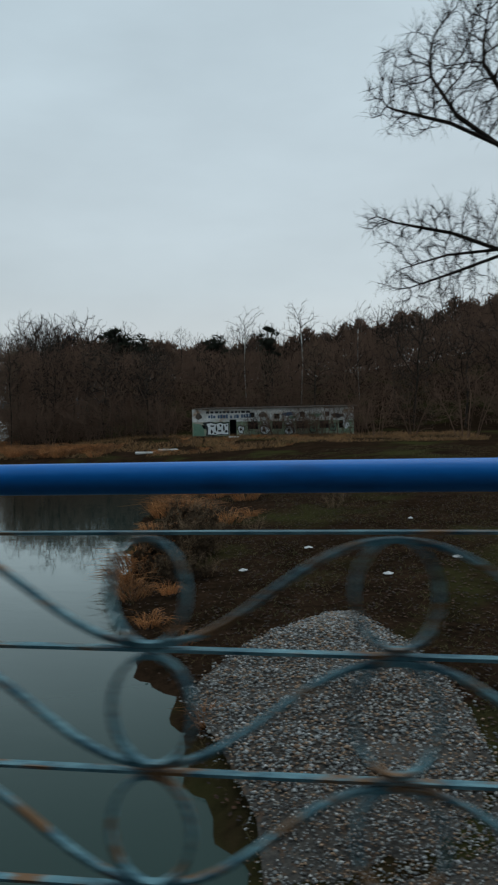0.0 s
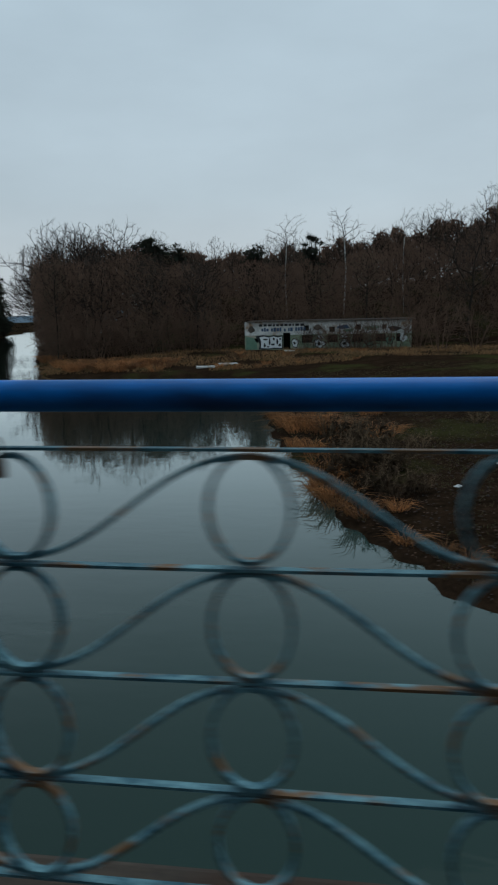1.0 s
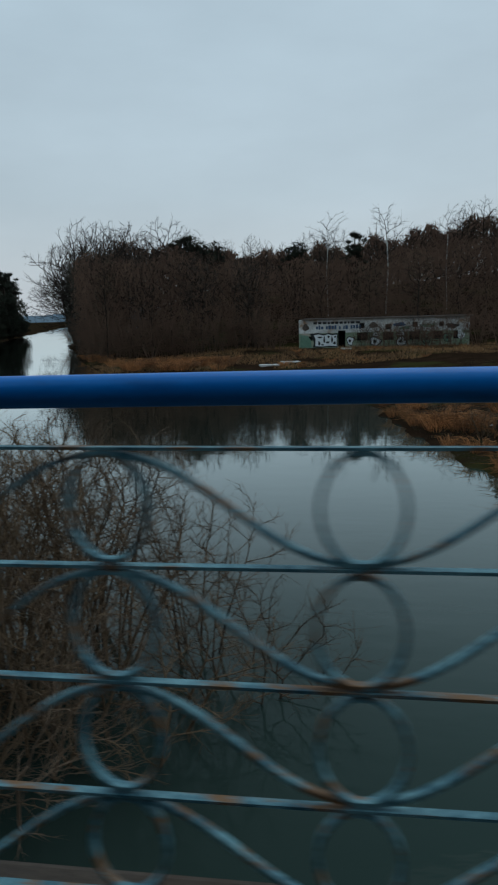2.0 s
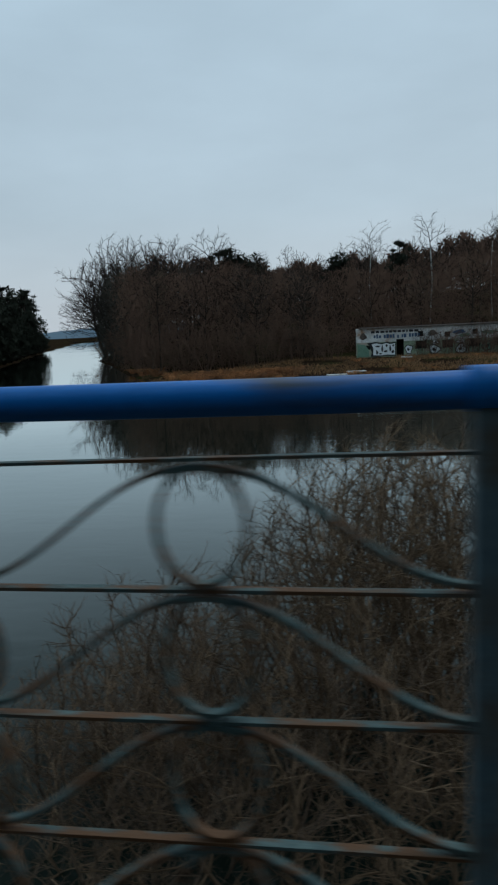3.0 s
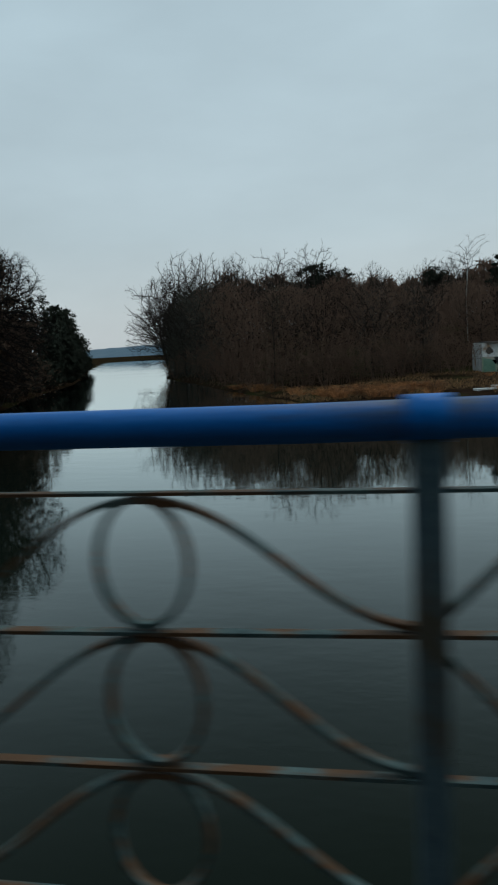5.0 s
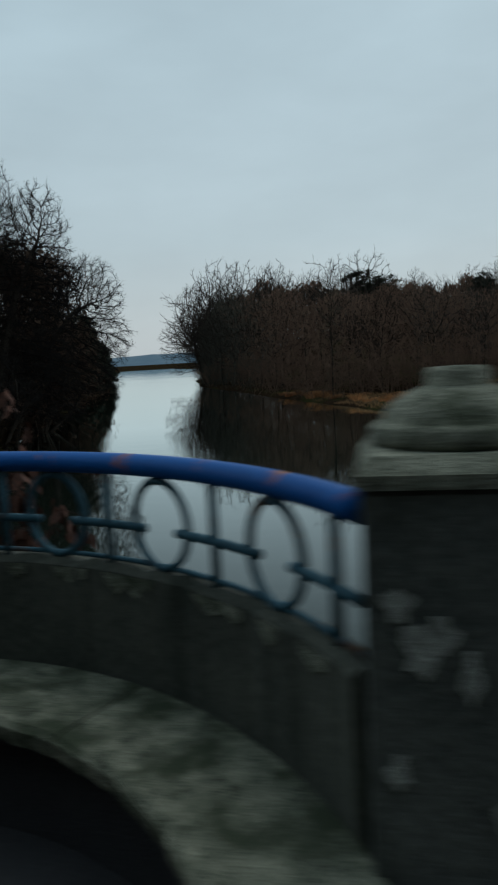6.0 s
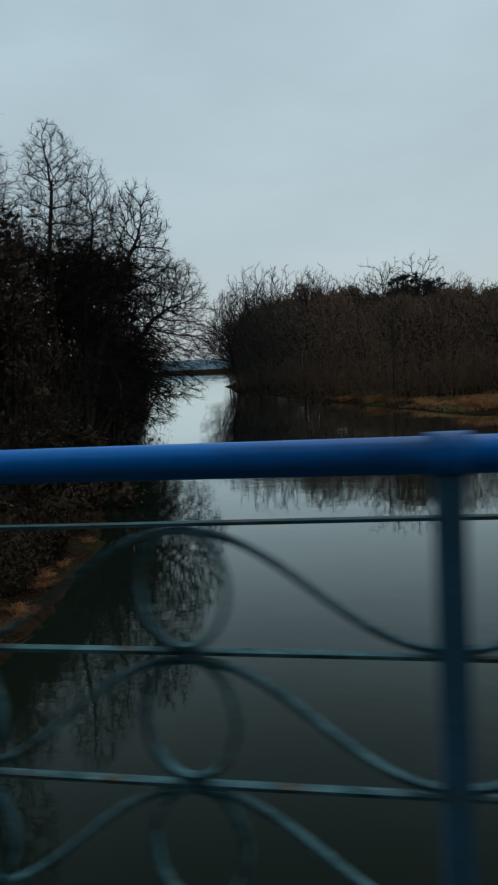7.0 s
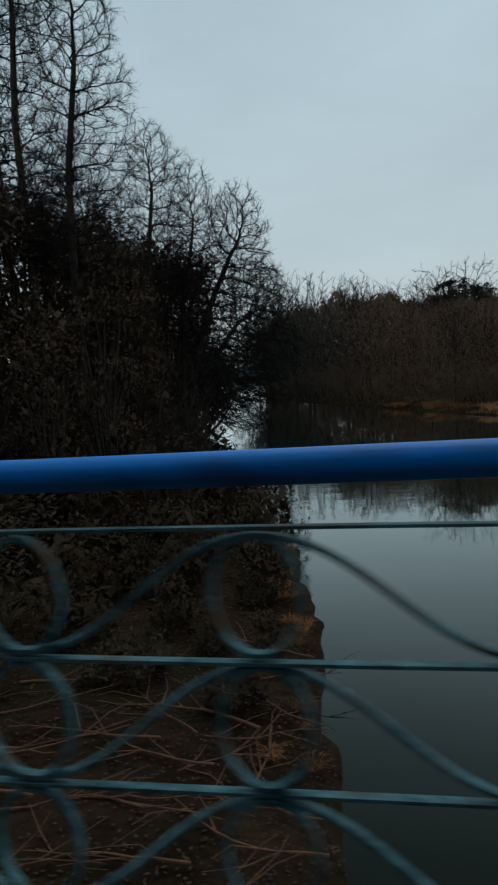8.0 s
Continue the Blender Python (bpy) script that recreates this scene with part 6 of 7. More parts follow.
def place_sedge():
    rng = random.Random(31)
    spots = []
    shore = [(-3.0, 10.6), (-4.4, 13.2), (-5.2, 15.2), (-5.9, 17.4), (-6.6, 20.0), (-7.1, 22.6), (-7.8, 25.2), (-8.5, 28.0), (-8.9, 31.0), (-9.3, 33.6), (-9.7, 37.0), (-10.1, 41.0)]
    for x, y in shore:
        for _ in range(2 if y < 32 else 4):
            spots.append((x + rng.uniform(-0.4, 1.2), y + rng.uniform(-1.0, 1.0), rng.uniform(0.45, 1.0)))
    for _ in range(9):
        spots.append((rng.uniform(-7.5, -4.0), rng.uniform(24, 38), rng.uniform(0.7, 1.3)))
    for x, y, s in ((-8.8, 32.2, 1.5), (-8.3, 30.8, 1.5), (-7.4, 29.6, 1.4), (-6.4, 29.3, 1.3), (-7.9, 31.6, 1.4), (-7.0, 30.4, 1.3), (-7.0, 23.2, 1.0), (-6.6, 23.8, 0.9), (-6.7, 19.6, 1.1), (-6.4, 18.4, 1.0), (-6.8, 20.8, 1.2), (-6.2, 20.0, 0.9), (-7.0, 22.0, 1.1)):
        spots.append((x, y, s))
    for _ in range(46):
        t = rng.uniform(0, 1)
        x, y = (-24 - 12 * t, 66.6) if t < 0.95 else (-40, 70)
        spots.append((x + rng.uniform(-1, 1), y + rng.uniform(0, 6.0), rng.uniform(1.1, 1.8)))
    for _ in range(16):
        t = rng.uniform(0, 1)
        spots.append((-37 - 14 * t + rng.uniform(0.5, 3), 68.5 + 28 * t, rng.uniform(0.9, 1.5)))
    for _ in range(16):
        spots.append((rng.uniform(-20, -2), rng.uniform(66, 79), rng.uniform(0.5, 0.9)))
    for _ in range(26):
        y = rng.uniform(7.5, 20)
        spots.append((float(np.interp(y, [6, 8.8, 12.5, 19], [-50.3, -50.8, -51.3, -52.5])) - rng.uniform(0.1, 0.9), y, rng.uniform(0.16, 0.34)))
    for n, (x, y, s) in enumerate(spots):
        z = float(ground_height(x, y))
        if z < WATER + 0.01:
            continue
        ob = attach("sedge_clump", SEDGE[n % 3], M_REED)
        ob.location, ob.rotation_euler, ob.scale = (x, y, z), (0, 0, rng.uniform(0, 6.28)), (s, s, s * rng.uniform(0.7, 1.0))
        tagged(ob, "clump of dry orange-brown sedge at the water's edge", "sedge", "sedge clumps")


def place_bank_shrubs():
    for n, (x, y, h) in enumerate(((-6.9, 28.2, 1.3), (-4.4, 21.6, 0.8), (-7.9, 33.0, 1.4), (-3.4, 25.0, 0.7), (-0.5, 30.0, 0.9), (2.5, 33.0, 1.0), (-4.0, 35.0, 1.0))):
        plant(f"low_shrub{n % 2}", x, y, float(ground_height(x, y)) + h, "low dark brown leafless shrub among the sedge", n * 1.1, "low shrubs on the bank", name="shrub", wide=1.9)
    for n, (x, y, h, w) in enumerate(((-5.1, 18.2, 0.8, 0.8), (-5.6, 20.2, 1.2, 0.9), (-6.0, 21.8, 1.2, 0.9), (-6.4, 25.4, 1.1, 0.9), (-4.9, 21.4, 1.1, 0.9), (-5.2, 24.0, 1.1, 1.0), (-6.0, 27.0, 0.9, 0.9), (-4.2, 18.6, 0.6, 0.8), (-6.5, 20.6, 0.75, 0.75), (-6.0, 18.8, 0.6, 0.7), (-6.8, 22.6, 0.8, 0.8))):
        plant(f"bramble{n % 2}", x, y, float(ground_height(x, y)) + h, "dark brown tangled bush among the sedge", n * 1.7, "low shrubs on the bank", name="bramble_bush", wide=w)
        plant(f"low_shrub{n % 2}", x + 0.2, y + 0.2, float(ground_height(x, y)) + h * 1.35, "low dark brown leafless shrub among the sedge", n * 1.1, "low shrubs on the bank", name="shrub", wide=1.5)


FAN_Y, FAN_L, FAN_R = [4.6, 5.6, 7.0, 8.5, 9.5, 11.3, 13.2, 15.0], [-0.8, -0.85, -1.1, -1.75, -2.25, -3.0, -1.85, -0.35], [2.2, 2.2, 2.1, 2.0, 1.95, 1.7, 1.0, 0.1]


def place_grass():
    rng = np.random.default_rng(41)
    n = 36000
    x = rng.uniform(-10, 14, n)
    y = 5 + 55 * rng.uniform(0, 1, n) ** 1.5
    z = ground_height(x, y)
    keep = (z > WATER + 0.15) & (np.sin(x * 0.8 + 2) * np.sin(y * 0.45) > -0.55)
    gravel = (x > np.interp(y, FAN_Y, FAN_L)) & (x < np.interp(y, FAN_Y, FAN_R)) & (y < 15)
    keep &= ~gravel
    x, y, z = x[keep], y[keep], z[keep]
    m = len(x)
    p0 = np.stack([x, y, z - 0.02], 1)
    p1 = p0 + np.stack([rng.normal(0, 0.09, m), rng.normal(0, 0.09, m), rng.uniform(0.05, 0.13, m)], 1)
    ob = attach("grass", raw_mesh("grass", *spikes(p0, p1, np.full(m, 0.008))), M_GRASS)
    tagged(ob, "short dull green and straw winter grass on the bank", "grass", kind="stuff")


def place_straw():
    rng = np.random.default_rng(43)
    n = 15000
    x = rng.uniform(-47, 14, n)
    y = 66 + 17 * rng.uniform(0, 1, n)
    z = ground_height(x, y)
    keep = (z > WATER + 0.12) & (np.sin(x * 0.5) * np.sin(y * 0.6 + x * 0.2) > -0.35)
    x, y, z = x[keep], y[keep], z[keep]
    m = len(x)
    p0 = np.stack([x, y, z - 0.03], 1)
    p1 = p0 + np.stack([rng.normal(0, 0.25, m), rng.normal(0, 0.25, m), rng.uniform(0.15, 0.45, m)], 1)
    ob = attach("dry_grass", raw_mesh("dry_grass", *spikes(p0, p1, np.full(m, 0.03))), M_STRAW)
    tagged(ob, "trampled orange-brown dry grass before the low building", "grass", kind="stuff")


M_STRAW = material("orange_brown_straw", (0.060, 0.034, 0.014), (0.30, 0.155, 0.060), 0.25, 4, 0.95, 0.0)


def stone_shape(rng):
    bm = bmesh.new()
    tips = [bm.verts.new(p) for p in ((1, 0, 0), (0, 1, 0), (-1, 0, 0), (0, -1, 0), (0, 0, 1), (0, 0, -1))]
    for k in range(4):
        bm.faces.new((tips[k], tips[(k + 1) % 4], tips[4]))
        bm.faces.new((tips[(k + 1) % 4], tips[k], tips[5]))
    for v in bm.verts:
        v.co *= rng.uniform(0.6, 1.15)
    bm.verts.index_update()
    v = np.array([tuple(a.co) for a in bm.verts])
    f = np.array([[w.index for w in a.verts] for a in bm.faces])
    bm.free()
    return v, f


def place_gravel():
    """A fan of grey stones washed down to the water."""
    rnd = random.Random(51)
    rng = np.random.default_rng(51)
    shapes = [stone_shape(rnd) for _ in range(6)]
    out = []
    heap = lambda x, y: 0.28 * max(0.0, 1 - ((x + 0.4) / 2.6) ** 2 - ((y - 10.4) / 4.4) ** 2)  # noqa: E731
    for n in range(24000):
        y = 3.0 + 12.1 * rng.uniform() ** 1.1
        a, b = float(np.interp(y, FAN_Y, FAN_L)), float(np.interp(y, FAN_Y, FAN_R))
        s = rng.uniform()
        x = a + (b - a) * s + rng.normal() * 0.10
        z = 0.008 + rng.uniform(0, 0.035) + heap(x, y)
        v, f = shapes[n % 6]
        s = rng.uniform(0.016, 0.039) * (1.6 if n % 23 == 0 else 1) * (0.72 if y < 7.5 else 1)
        a = rng.uniform(0, 6.28)
        c, q = math.cos(a), math.sin(a)
        w = v * np.array([1.2, 0.9, 0.65]) * s
        w = np.stack([w[:, 0] * c - w[:, 1] * q, w[:, 0] * q + w[:, 1] * c, w[:, 2]], 1)
        out.append((w + [x, y, z], f))
    allv, allf = joined(*out)
    base = np.array([o[0].mean(0) for o in out])
    lift = ground_height(base[:, 0], base[:, 1])
    allv[:, 2] += np.repeat(np.maximum(lift, WATER - 0.02), 6)
    ob = attach("gravel", raw_mesh("gravel", allv, allf), M_STONES)
    tagged(ob, "fan of coarse grey and brown gravel on the bank", "gravel", kind="stuff")
    # earth body under the stones
    bm = bmesh.new()
    rows = []
    for j in range(15):
        y = 2.6 + 12.6 * j / 14
        line = []
        for i in range(15):
            a, b = float(np.interp(y, FAN_Y, FAN_L)), float(np.interp(y, FAN_Y, FAN_R))
            x = a + (b - a) * i / 14
            line.append(bm.verts.new((x, y, float(ground_height(x, y)) + 0.006 + heap(x, y))))
        rows.append(line)
    for a, b in zip(rows, rows[1:]):
        for i in range(14):
            bm.faces.new((a[i], a[i + 1], b[i + 1], b[i]))
    ob = part("gravel_bed", bm, M_PEBBLE, smooth=True)
    tagged(ob, "packed grey gravel bed under the stones", "gravel", kind="structure")


def place_litter():
    rnd = random.Random(61)
    for n, (x, y) in enumerate(((-1.2, 22), (2.6, 27), (1.2, 18.5), (-3.0, 19), (3.4, 20.5), (4.6, 19.2), (-6.2, 30), (-58.0, 24), (-56, 16))):
        bm = bmesh.new()
        z = float(ground_height(x, y))
        k = 9
        pts = [bm.verts.new((0.16 * math.cos(2 * math.pi * i / k) * rnd.uniform(0.6, 1.2), 0.10 * math.sin(2 * math.pi * i / k) * rnd.uniform(0.6, 1.2), rnd.uniform(0.02, 0.07))) for i in range(k)]
        c = bm.verts.new((0, 0, 0.11))
        for i in range(k):
            bm.faces.new((pts[i], pts[(i + 1) % k], c))
        bm.faces.new(pts[::-1])
        ob = part("crumpled_paper", bm, M_LITTER)
        ob.location = (x, y, z - 0.01)
        tagged(ob, "crumpled white paper lying on the bank", "litter", "scraps of litter")


def place_fallen_branches():
    """Dead boughs lying on the bank under the bridge end."""
    rnd = random.Random(71)
    spots = [(-52.2, 7.2, 0.4), (-53.4, 8.4, 2.7), (-51.6, 6.0, 3.0), (-54.6, 7.0, 0.2), (-52.8, 5.6, 2.9), (-53.8, 10.2, 0.5), (-51.8, 9.6, 2.4), (-55.2, 9.4, 0.1), (-52.4, 11.4, 2.9), (-54.2, 5.4, 0.3),
             (-51.2, 7.6, 1.0), (-53.0, 6.4, 0.1), (-56.2, 8.2, 0.6), (-51.9, 5.0, 0.2),
             (-53.2, 7.4, 3.0), (-52.0, 8.2, 0.1), (-54.0, 8.0, 2.9), (-52.6, 6.6, 0.25), (-55.0, 6.2, 3.1), (-53.6, 6.0, 0.05), (-51.4, 6.8, 2.8), (-54.8, 8.6, 0.35), (-52.9, 9.0, 2.6), (-53.4, 5.0, 0.2), (-55.6, 7.4, 2.9), (-51.7, 10.4, 0.3)]
    for n, (x, y, turn) in enumerate(spots):
        z = max(float(ground_height(x, y)), WATER) + 0.05
        root = thing("fallen_branch", "bleached dead branch lying on the leaf litter", "branch", (x, y, z), "fallen branches", turn=turn)
        L = rnd.uniform(1.4, 2.8)
        pts, p, d = [], Vector((-L / 2, 0, 0)), Vector((1, 0, 0.03))
        for i in range(9):
            pts.append(p.copy())
            d = Vector((1, d.y + rnd.uniform(-0.34, 0.34), rnd.uniform(-0.04, 0.10))).normalized()
            p = p + d * L / 8
        bm = bmesh.new()
        r0 = rnd.uniform(0.013, 0.028)
        tube(bm, pts, lambda i: r0 * (1 - 0.09 * i), 6)
        part("bough", bm, M_BRANCH, root)
        for k in range(4):
            i = rnd.randint(2, 7)
            a = pts[i]
            s = rnd.choice((-1, 1))
            b = a + Vector((rnd.uniform(0.2, 0.5), s * rnd.uniform(0.15, 0.45), rnd.uniform(0.0, 0.18)))
            c = b + Vector((rnd.uniform(0.1, 0.4), s * rnd.uniform(0.0, 0.3), rnd.uniform(-0.02, 0.12)))
            bm = bmesh.new()
            tube(bm, [a, b, c], lambda j: r0 * (0.5 - 0.15 * j), 5)
            part("twig", bm, M_BRANCH, root)


def place_bank_leaves():
    """Fallen leaves on the bank at the bridge end."""
    rng = np.random.default_rng(81)
    n, m = 13000, 16000
    x = np.concatenate([-50.2 - 8.5 * rng.uniform(0, 1, n) ** 1.6, rng.uniform(-9.5, 9, m)])
    y = np.concatenate([rng.uniform(3.5, 26, n), 7 + 34 * rng.uniform(0, 1, m) ** 1.3])
    z = ground_height(x, y)
    keep = (z > WATER + 0.03) & ~((x > np.interp(y, FAN_Y, FAN_L)) & (x < np.interp(y, FAN_Y, FAN_R)) & (y < 15))
    c = np.stack([x, y, z + 0.02], 1)[keep]
    v, f = leaf_quads(c, np.where(c[:, :1] < -30, 0.036, 0.055), rng)
    v[:, 2] = np.repeat(c[:, 2], 4) + (v[:, 2] - np.repeat(c[:, 2], 4)) * 0.35 + 0.02
    ob = attach("fallen_leaves", raw_mesh("fallen_leaves", v, f), M_LEAF_FALL)
    tagged(ob, "rust-brown fallen leaves covering the bank", "leaves", kind="stuff")


M_LEAF_FALL = material("fallen_oak_leaves", (0.012, 0.007, 0.005), (0.110, 0.048, 0.022), 2.5, 14, 0.95, 0.0, edge=(0.46, 0.72))


def build_leafy_shrub(x, y, tops, seed):
    """A tall shrub rooted in the river bed that keeps its withered leaves; tops: (x, z) of its stems."""
    rng = np.random.default_rng(seed)
    z0 = float(ground_height(x, y)) - 0.1
    root = thing("leafy_shrub", "tall shrub with withered hanging brown leaves beside the balcony", "shrub", (x, y, z0), "shrubs at the balcony")
    for tx, tz in tops:
        foot = np.array([rng.uniform(-0.12, 0.12), rng.uniform(-0.1, 0.1), 0.0])
        head = np.array([tx - x, rng.uniform(-0.25, 0.25), tz - z0])
        n = 16
        pts = []
        for i in range(n + 1):
            s = i / n
            p = foot + (head - foot) * np.array([s ** 1.5, s ** 1.3, s])
            pts.append(p + rng.normal(size=3) * [0.025, 0.025, 0] * min(1, i))
        bm = bmesh.new()
        tube(bm, [tuple(q) for q in pts], lambda i: 0.016 * (1 - 0.052 * i), 6)
        ends = []
        for i in range(8, n + 1):
            for _ in range(2 if i < n else 3):
                b = pts[i]
                a = rng.uniform(0, 2 * np.pi)
                L = rng.uniform(0.10, 0.34)
                m = b + np.array([math.cos(a) * L * 0.6, math.sin(a) * L * 0.6, L * rng.uniform(-0.1, 0.45)])
                e = m + np.array([math.cos(a) * L * 0.5, math.sin(a) * L * 0.5, L * rng.uniform(-0.5, 0.1)])
                tube(bm, [tuple(b), tuple(m), tuple(e)], lambda k: 0.0045 - 0.001 * k, 4)
                ends += [e] * int(rng.integers(3, 8))
                if rng.uniform() < 0.4:
                    ends += [m] * 2
        stem = part("stem", bm, M_TWIG, root)
        c = np.array(ends) + rng.normal(size=(len(ends), 3)) * 0.022
        k = len(c)
        lean = np.stack([rng.normal(0, 0.42, k), rng.normal(0, 0.42, k), -np.ones(k)], 1)
        lean /= np.linalg.norm(lean, axis=1, keepdims=True)
        u, v = sides_of(lean)
        spin = rng.uniform(0, 2 * np.pi, (k, 1))
        u, v = u * np.cos(spin) + v * np.sin(spin), v * np.cos(spin) - u * np.sin(spin)
        ln = rng.uniform(0.07, 0.14, (k, 1))
        w = ln * rng.uniform(0.16, 0.30, (k, 1))
        rows = [c, c + lean * ln * 0.3, c + lean * ln * 0.65, c + lean * ln + v * ln * 0.2]
        verts = np.stack([rows[0], rows[1] + u * w + v * w * 0.5, rows[1] - u * w + v * w * 0.5, rows[2] + u * w * 0.8 + v * w * 0.2, rows[2] - u * w * 0.8 + v * w * 0.2, rows[3]], 1).reshape(-1, 3)
        tri = np.array([[0, 1, 2], [1, 3, 2], [2, 3, 4], [3, 5, 4]])
        me = raw_mesh("leaves", verts, (np.arange(k)[:, None, None] * 6 + tri).reshape(-1, 3))
        attach("leaves", me, M_DEADLEAF, stem, "curled withered brown leaves")
    return root


# ---------------------------------------------------------------- derelict building
BX0, BX1, BY, BZ0, BZ1 = -18.1, 1.25, 82.3, -2.62, 0.62


def wall_cells(bm, x0, x1, z0, z1, y0, y1, holes):
    """A wall slab with rectangular openings, as one connected shape."""
    xs = sorted({x0, x1, *[min(max(v, x0), x1) for h in holes for v in h[:2]]})
    zs = sorted({z0, z1, *[min(max(v, z0), z1) for h in holes for v in h[2:]]})
    grid = {(i, k): bm.verts.new((x, y0, z)) for i, x in enumerate(xs) for k, z in enumerate(zs)}
    faces = []
    for i in range(len(xs) - 1):
        for k in range(len(zs) - 1):
            mx, mz = (xs[i] + xs[i + 1]) / 2, (zs[k] + zs[k + 1]) / 2
            if not any(h[0] < mx < h[1] and h[2] < mz < h[3] for h in holes):
                faces.append(bm.faces.new((grid[i, k], grid[i + 1, k], grid[i + 1, k + 1], grid[i, k + 1])))
    made = bmesh.ops.extrude_face_region(bm, geom=faces, use_keep_orig=True)
    for v in made["geom"]:
        if isinstance(v, bmesh.types.BMVert):
            v.co.y = y1
    bmesh.ops.delete(bm, geom=[v for v in bm.verts if not v.link_faces], context="VERTS")
    bmesh.ops.recalc_face_normals(bm, faces=bm.faces[:])


def blob(cx, cz, w, h, k, n=18):
    return [(cx + w * math.cos(t) * (1 + 0.22 * math.sin(3 * t + k) + 0.10 * math.sin(5 * t + 2 * k)), cz + h * math.sin(t) * (1 + 0.16 * math.cos(2 * t + k) + 0.10 * math.sin(4 * t + k)))
            for t in np.linspace(0, 2 * math.pi, n + 1)[:-1]]


def paint_patch(root, pts, depth, mat, name="graffiti", label=""):
    bm = bmesh.new()
    vs = [bm.verts.new((x, BY - depth, z)) for x, z in pts]
    face = bm.faces.new(vs)
    made = bmesh.ops.extrude_face_region(bm, geom=[face])
    for v in made["geom"]:
        if isinstance(v, bmesh.types.BMVert):
            v.co.y += 0.008
    return part(name, bm, mat, root, label)


def build_house():
    root = thing("derelict_building", "long low flat-roofed derelict building covered in graffiti", "building", (0, 0, 0))
    low = [(4.55, 5.40, 0.0, 1.95), (6.75, 7.95, 0.75, 1.65), (9.7, 10.9, 0.75, 1.65), (12.65, 13.85, 0.75, 1.65), (15.3, 16.4, 0.75, 1.65), (17.6, 18.5, 0.75, 1.65), (1.1, 1.6, 0.85, 1.35)]
    high = [(7.0, 7.6, 2.15, 2.75), (9.95, 10.6, 1.95, 2.55), (13.0, 13.6, 2.15, 2.75), (16.0, 16.5, 2.2, 2.7)]
    split = 1.70
    holes = [(BX0 + a, BX0 + b, BZ0 + c, BZ0 + d) for a, b, c, d in low + high]
    bm = bmesh.new()
    wall_cells(bm, BX0, BX1, BZ0 - 0.3, BZ0 + split, BY, BY + 0.3, holes)
    part("lower_wall", bm, M_WALL_LOW, root, "faded pale green plastered lower wall")
    bm = bmesh.new()
    wall_cells(bm, BX0, BX1, BZ0 + split, BZ1, BY, BY + 0.3, holes)
    part("upper_wall", bm, M_WALL_TOP, root, "stained off-white upper wall")
    for x0, x1, y0, y1 in ((BX0, BX0 + 0.3, BY + 0.3, BY + 7), (BX1 - 0.3, BX1, BY + 0.3, BY + 7), (BX0, BX1, BY + 7, BY + 7.3)):
        bm = bmesh.new()
        box_into(bm, x0, x1, y0, y1, BZ0 - 0.3, BZ1)
        part("wall", bm, M_WALL_TOP, root)
    # floor and a backing sheet with the room's darkness in their colour
    bm = bmesh.new()
    box_into(bm, BX0 + 0.3, BX1 - 0.3, BY + 0.3, BY + 7, BZ0 - 0.25, BZ0 - 0.05)
    part("floor_slab", bm, M_DARK, root)
    bm = bmesh.new()
    box_into(bm, BX0 + 0.3, BX1 - 0.3, BY + 2.2, BY + 2.4, BZ0, BZ1 - 0.02)
    part("inner_wall", bm, M_DARK, root)
    bm = bmesh.new()
    box_into(bm, BX0 + 0.4, BX1 + 0.35, BY - 0.45, BY + 7.6, BZ1 + 0.004, BZ1 + 0.13, 0.02)
    roof = part("roof", bm, M_ROOF, root, "flat dark felt roof with overhang")
    bm = bmesh.new()
    box_into(bm, BX0 + 0.4, BX1 + 0.35, BY - 0.49, BY - 0.454, BZ1 + 0.02, BZ1 + 0.14)
    part("fascia", bm, M_FASCIA, roof, "pale weathered roof edge")
    # frames of the openings, in the same painted room darkness
    for a, b, c, d in low[1:] + high:
        bm = bmesh.new()
        for x0, x1, z0, z1 in ((a, b, c, c + 0.06), (a, b, d - 0.06, d), (a, a + 0.06, c + 0.06, d - 0.06), (b - 0.06, b, c + 0.06, d - 0.06)):
            box_into(bm, BX0 + x0, BX0 + x1, BY + 0.12, BY + 0.2, BZ0 + z0, BZ0 + z1)
        part("window", bm, M_DARK, root, "broken empty window opening")
    bm = bmesh.new()
    a, b, c, d = low[0]
    for x0, x1, z0, z1 in ((a, a + 0.07, 0, d), (b - 0.07, b, 0, d), (a + 0.07, b - 0.07, d - 0.07, d)):
        box_into(bm, BX0 + x0, BX0 + x1, BY + 0.1, BY + 0.2, BZ0 + z0, BZ0 + z1)
    part("door_opening", bm, M_DARK, root, "dark doorway without a door")
    # a wide white piece with a jagged black outline, left of the doorway
    rnd = random.Random(91)

    def shape(pts, depth, m, label):
        paint_patch(root, [(BX0 + x, BZ0 + z) for x, z in pts], depth, m, label=label)

    shape([(1.25, 1.62), (1.55, 1.20), (1.75, 0.55), (1.60, 0.06), (2.4, 0.02), (3.4, 0.10), (4.48, 0.04), (4.50, 1.66), (3.9, 1.60), (3.5, 1.72), (2.9, 1.58), (2.2, 1.74)], 0.012, M_PAINT_K, "jagged black graffiti outline")
    shape([(1.75, 1.48), (1.95, 0.95), (1.90, 0.22), (2.75, 0.16), (3.5, 0.24), (4.38, 0.18), (4.40, 1.50), (3.85, 1.42), (3.4, 1.56), (2.9, 1.42), (2.3, 1.56)], 0.024, M_PAINT_W, "white angular graffiti fill")
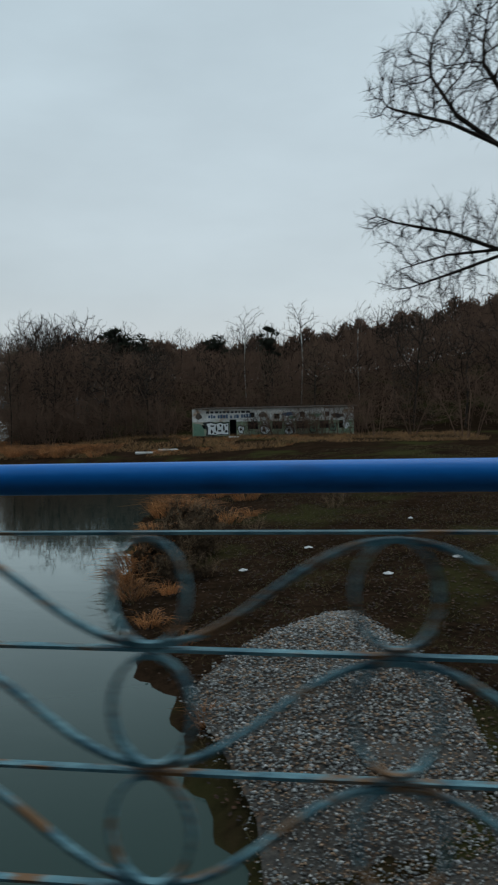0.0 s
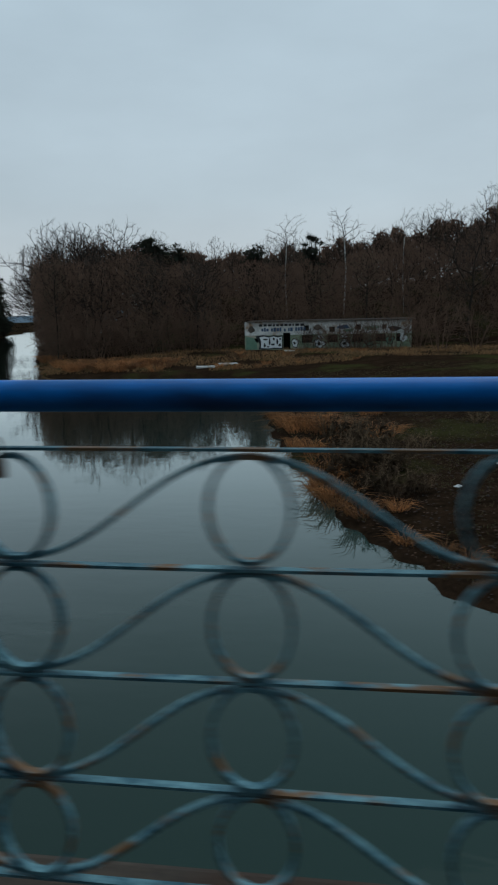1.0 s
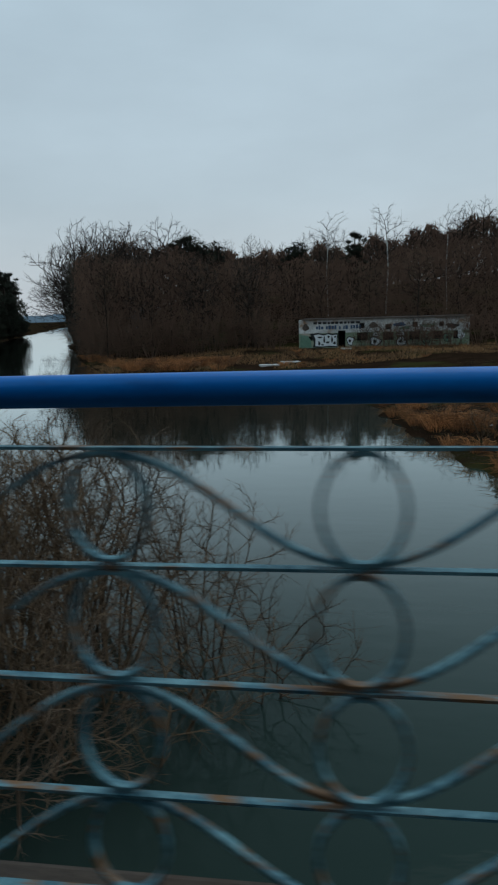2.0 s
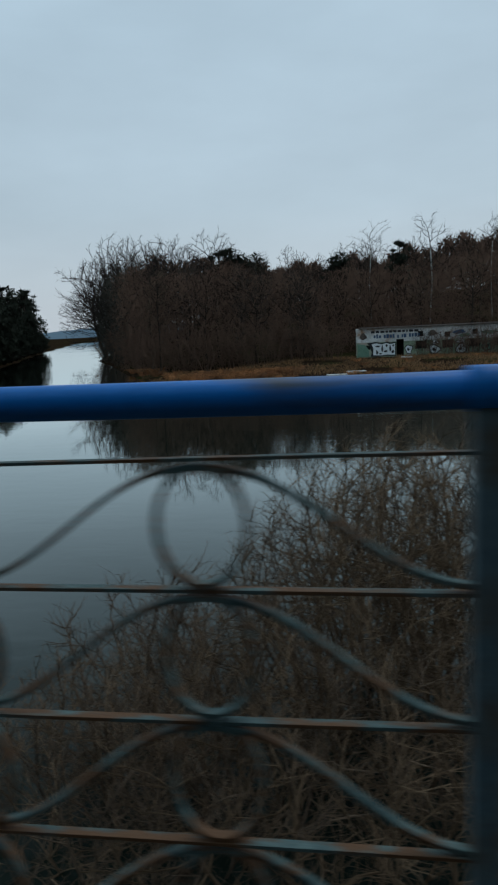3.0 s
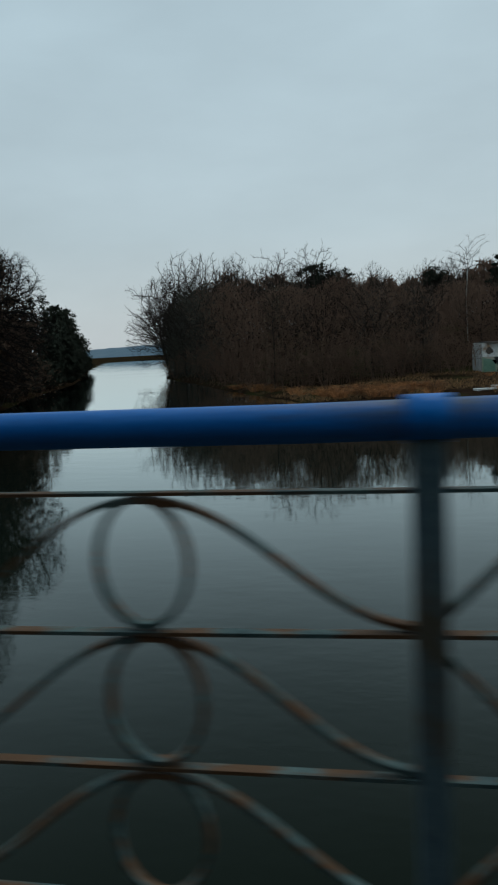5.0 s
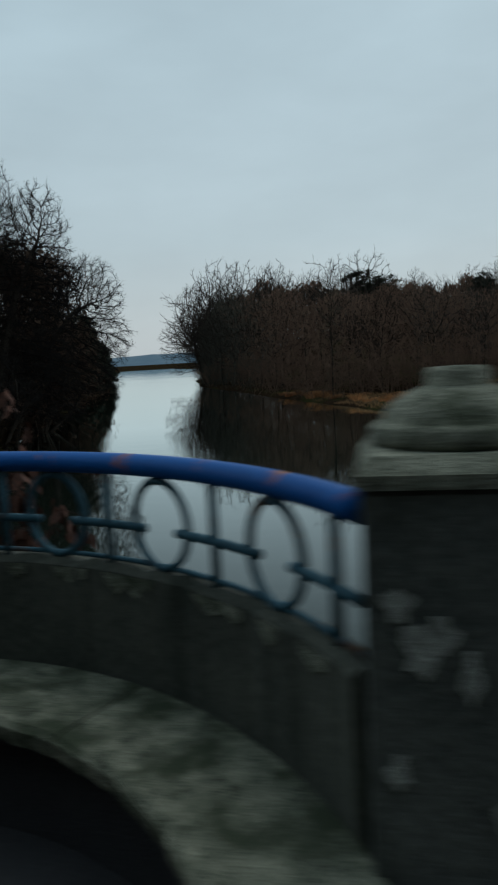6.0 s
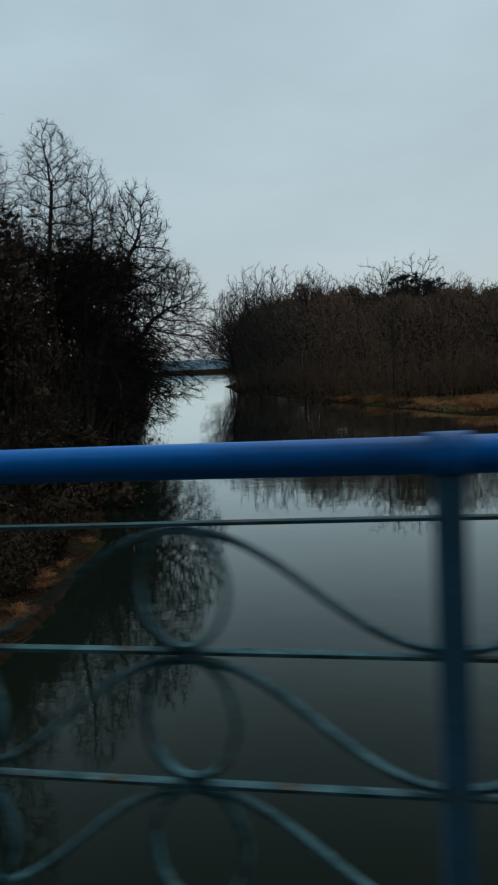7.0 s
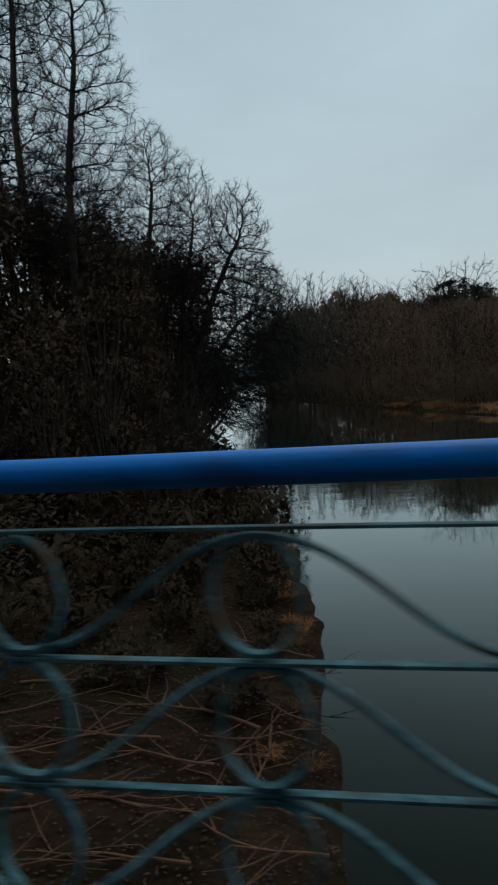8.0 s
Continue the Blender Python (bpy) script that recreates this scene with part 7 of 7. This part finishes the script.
    for n, (cx, cz, w, h) in enumerate(((2.45, 1.20, 0.26, 0.11), (2.35, 0.52, 0.13, 0.24), (2.95, 0.95, 0.10, 0.36), (3.35, 0.62, 0.22, 0.12), (3.45, 1.25, 0.12, 0.18), (3.85, 0.95, 0.11, 0.34), (4.15, 0.55, 0.16, 0.16), (4.20, 1.25, 0.10, 0.14), (2.75, 0.35, 0.16, 0.09))):
        paint_patch(root, blob(BX0 + cx, BZ0 + cz, w, h, n * 1.7), 0.036, M_PAINT_K, label="black graffiti stroke")
    shape([(0.15, 1.55), (0.12, 0.05), (1.50, 0.05), (1.40, 0.9), (1.0, 1.45)], 0.012, M_PAINT_G, "bright green painted corner")
    # round pieces between the windows: black outline, white fill, dark middle
    for n, (cx, cz, w, h) in enumerate(((5.95, 0.72, 0.42, 0.62), (8.8, 0.62, 0.66, 0.58), (8.9, 1.42, 0.45, 0.24), (11.75, 0.58, 0.62, 0.55), (11.7, 1.45, 0.55, 0.22), (14.6, 0.8, 0.5, 0.65), (16.9, 0.9, 0.5, 0.6))):
        paint_patch(root, blob(BX0 + cx, BZ0 + cz, w, h, n), 0.012, M_PAINT_K, label="black graffiti outline")
        paint_patch(root, blob(BX0 + cx, BZ0 + cz, w * 0.80, h * 0.82, n), 0.024, M_PAINT_W if n < 5 else M_PAINT_G, label="white bubble-shaped graffiti fill")
        paint_patch(root, blob(BX0 + cx + rnd.uniform(-0.08, 0.08), BZ0 + cz, w * 0.32, h * 0.30, n + 1), 0.036, M_PAINT_K, label="black graffiti stroke")
    # line of unreadable lettering along the upper wall, as bars
    x = 2.0
    while x < 7.0:
        w = rnd.uniform(0.16, 0.3)
        bm = bmesh.new()
        box_into(bm, BX0 + x, BX0 + x + w, BY - 0.014, BY - 0.004, BZ0 + 2.12 + rnd.uniform(-0.05, 0.05), BZ0 + 2.52 + rnd.uniform(-0.08, 0.08))
        part("lettering", bm, M_PAINT_B, root, "unreadable dark blue painted lettering")
        x += w + (0.07 if rnd.random() < 0.8 else 0.3)
    x = 1.7
    while x < 6.6:
        w = rnd.uniform(0.2, 0.5)
        bm = bmesh.new()
        box_into(bm, BX0 + x, BX0 + x + w, BY - 0.014, BY - 0.004, BZ0 + 2.72, BZ0 + 2.98)
        part("lettering", bm, M_PAINT_K, root, "unreadable black painted lettering")
        x += w + 0.12
    for n, (cx, cz, w, h, m) in enumerate(((8.6, 2.5, 0.5, 0.3, M_FASCIA), (11.6, 2.5, 0.7, 0.22, M_PAINT_B), (12.2, 2.1, 0.6, 0.2, M_PAINT_G), (14.8, 2.3, 0.8, 0.25, M_PAINT_G), (17.4, 2.2, 0.7, 0.3, M_PAINT_K), (18.4, 1.2, 0.4, 0.5, M_PAINT_W), (0.8, 2.4, 0.4, 0.35, M_FASCIA))):
        paint_patch(root, blob(BX0 + cx, BZ0 + cz, w, h, n + 3), 0.012, m, label="faded sprayed patch")
    return root


def build_path():
    """A pale trodden path and slabs in front of the building."""
    for n, (x, y, w, d, t) in enumerate(((-20.0, 68.5, 2.2, 0.7, 0.4), (-18.2, 70.4, 2.0, 0.6, 0.5), (-12.6, 79.4, 1.2, 0.5, 0.1))):
        bm = bmesh.new()
        box_into(bm, -w / 2, w / 2, -d / 2, d / 2, -0.10, 0.10, 0.03)
        ob = part("concrete_slab", bm, M_WALL_TOP)
        ob.location = (x, y, float(ground_height(x, y)) + 0.03)
        ob.rotation_euler = (0.03, 0.02, t)
        tagged(ob, "pale broken concrete slab lying on the grass", "slab", "broken slabs")


build_house()
build_path()
place_far_wood()
place_undergrowth()
place_left_bank()
place_thicket()
place_near_tree()
place_sedge()
place_bank_shrubs()
place_grass()
place_straw()
place_gravel()
place_litter()
place_fallen_branches()
place_bank_leaves()
build_leafy_shrub(-40.95, 2.75, [(-41.10, 0.55), (-40.80, 1.15), (-41.22, -0.25), (-40.95, 0.15), (-41.30, -0.75)], 1)
build_leafy_shrub(-40.25, 2.70, [(-40.45, 0.70), (-40.25, 1.25), (-40.05, 0.65), (-40.35, 0.25)], 2)
build_leafy_shrub(-39.55, 2.80, [(-39.75, 1.10), (-39.50, 0.60), (-39.25, 0.70), (-39.95, 0.45)], 3)
build_leafy_shrub(-39.95, 2.75, [(-40.12, 1.15), (-39.94, 0.95), (-39.75, 1.22), (-40.5, 0.70)], 5)
build_leafy_shrub(-39.35, 2.70, [(-39.56, 0.62), (-39.36, 0.42), (-39.15, 0.40)], 6)
build_leafy_shrub(-37.75, 2.60, [(-37.80, -1.05), (-37.60, -1.35)], 4)
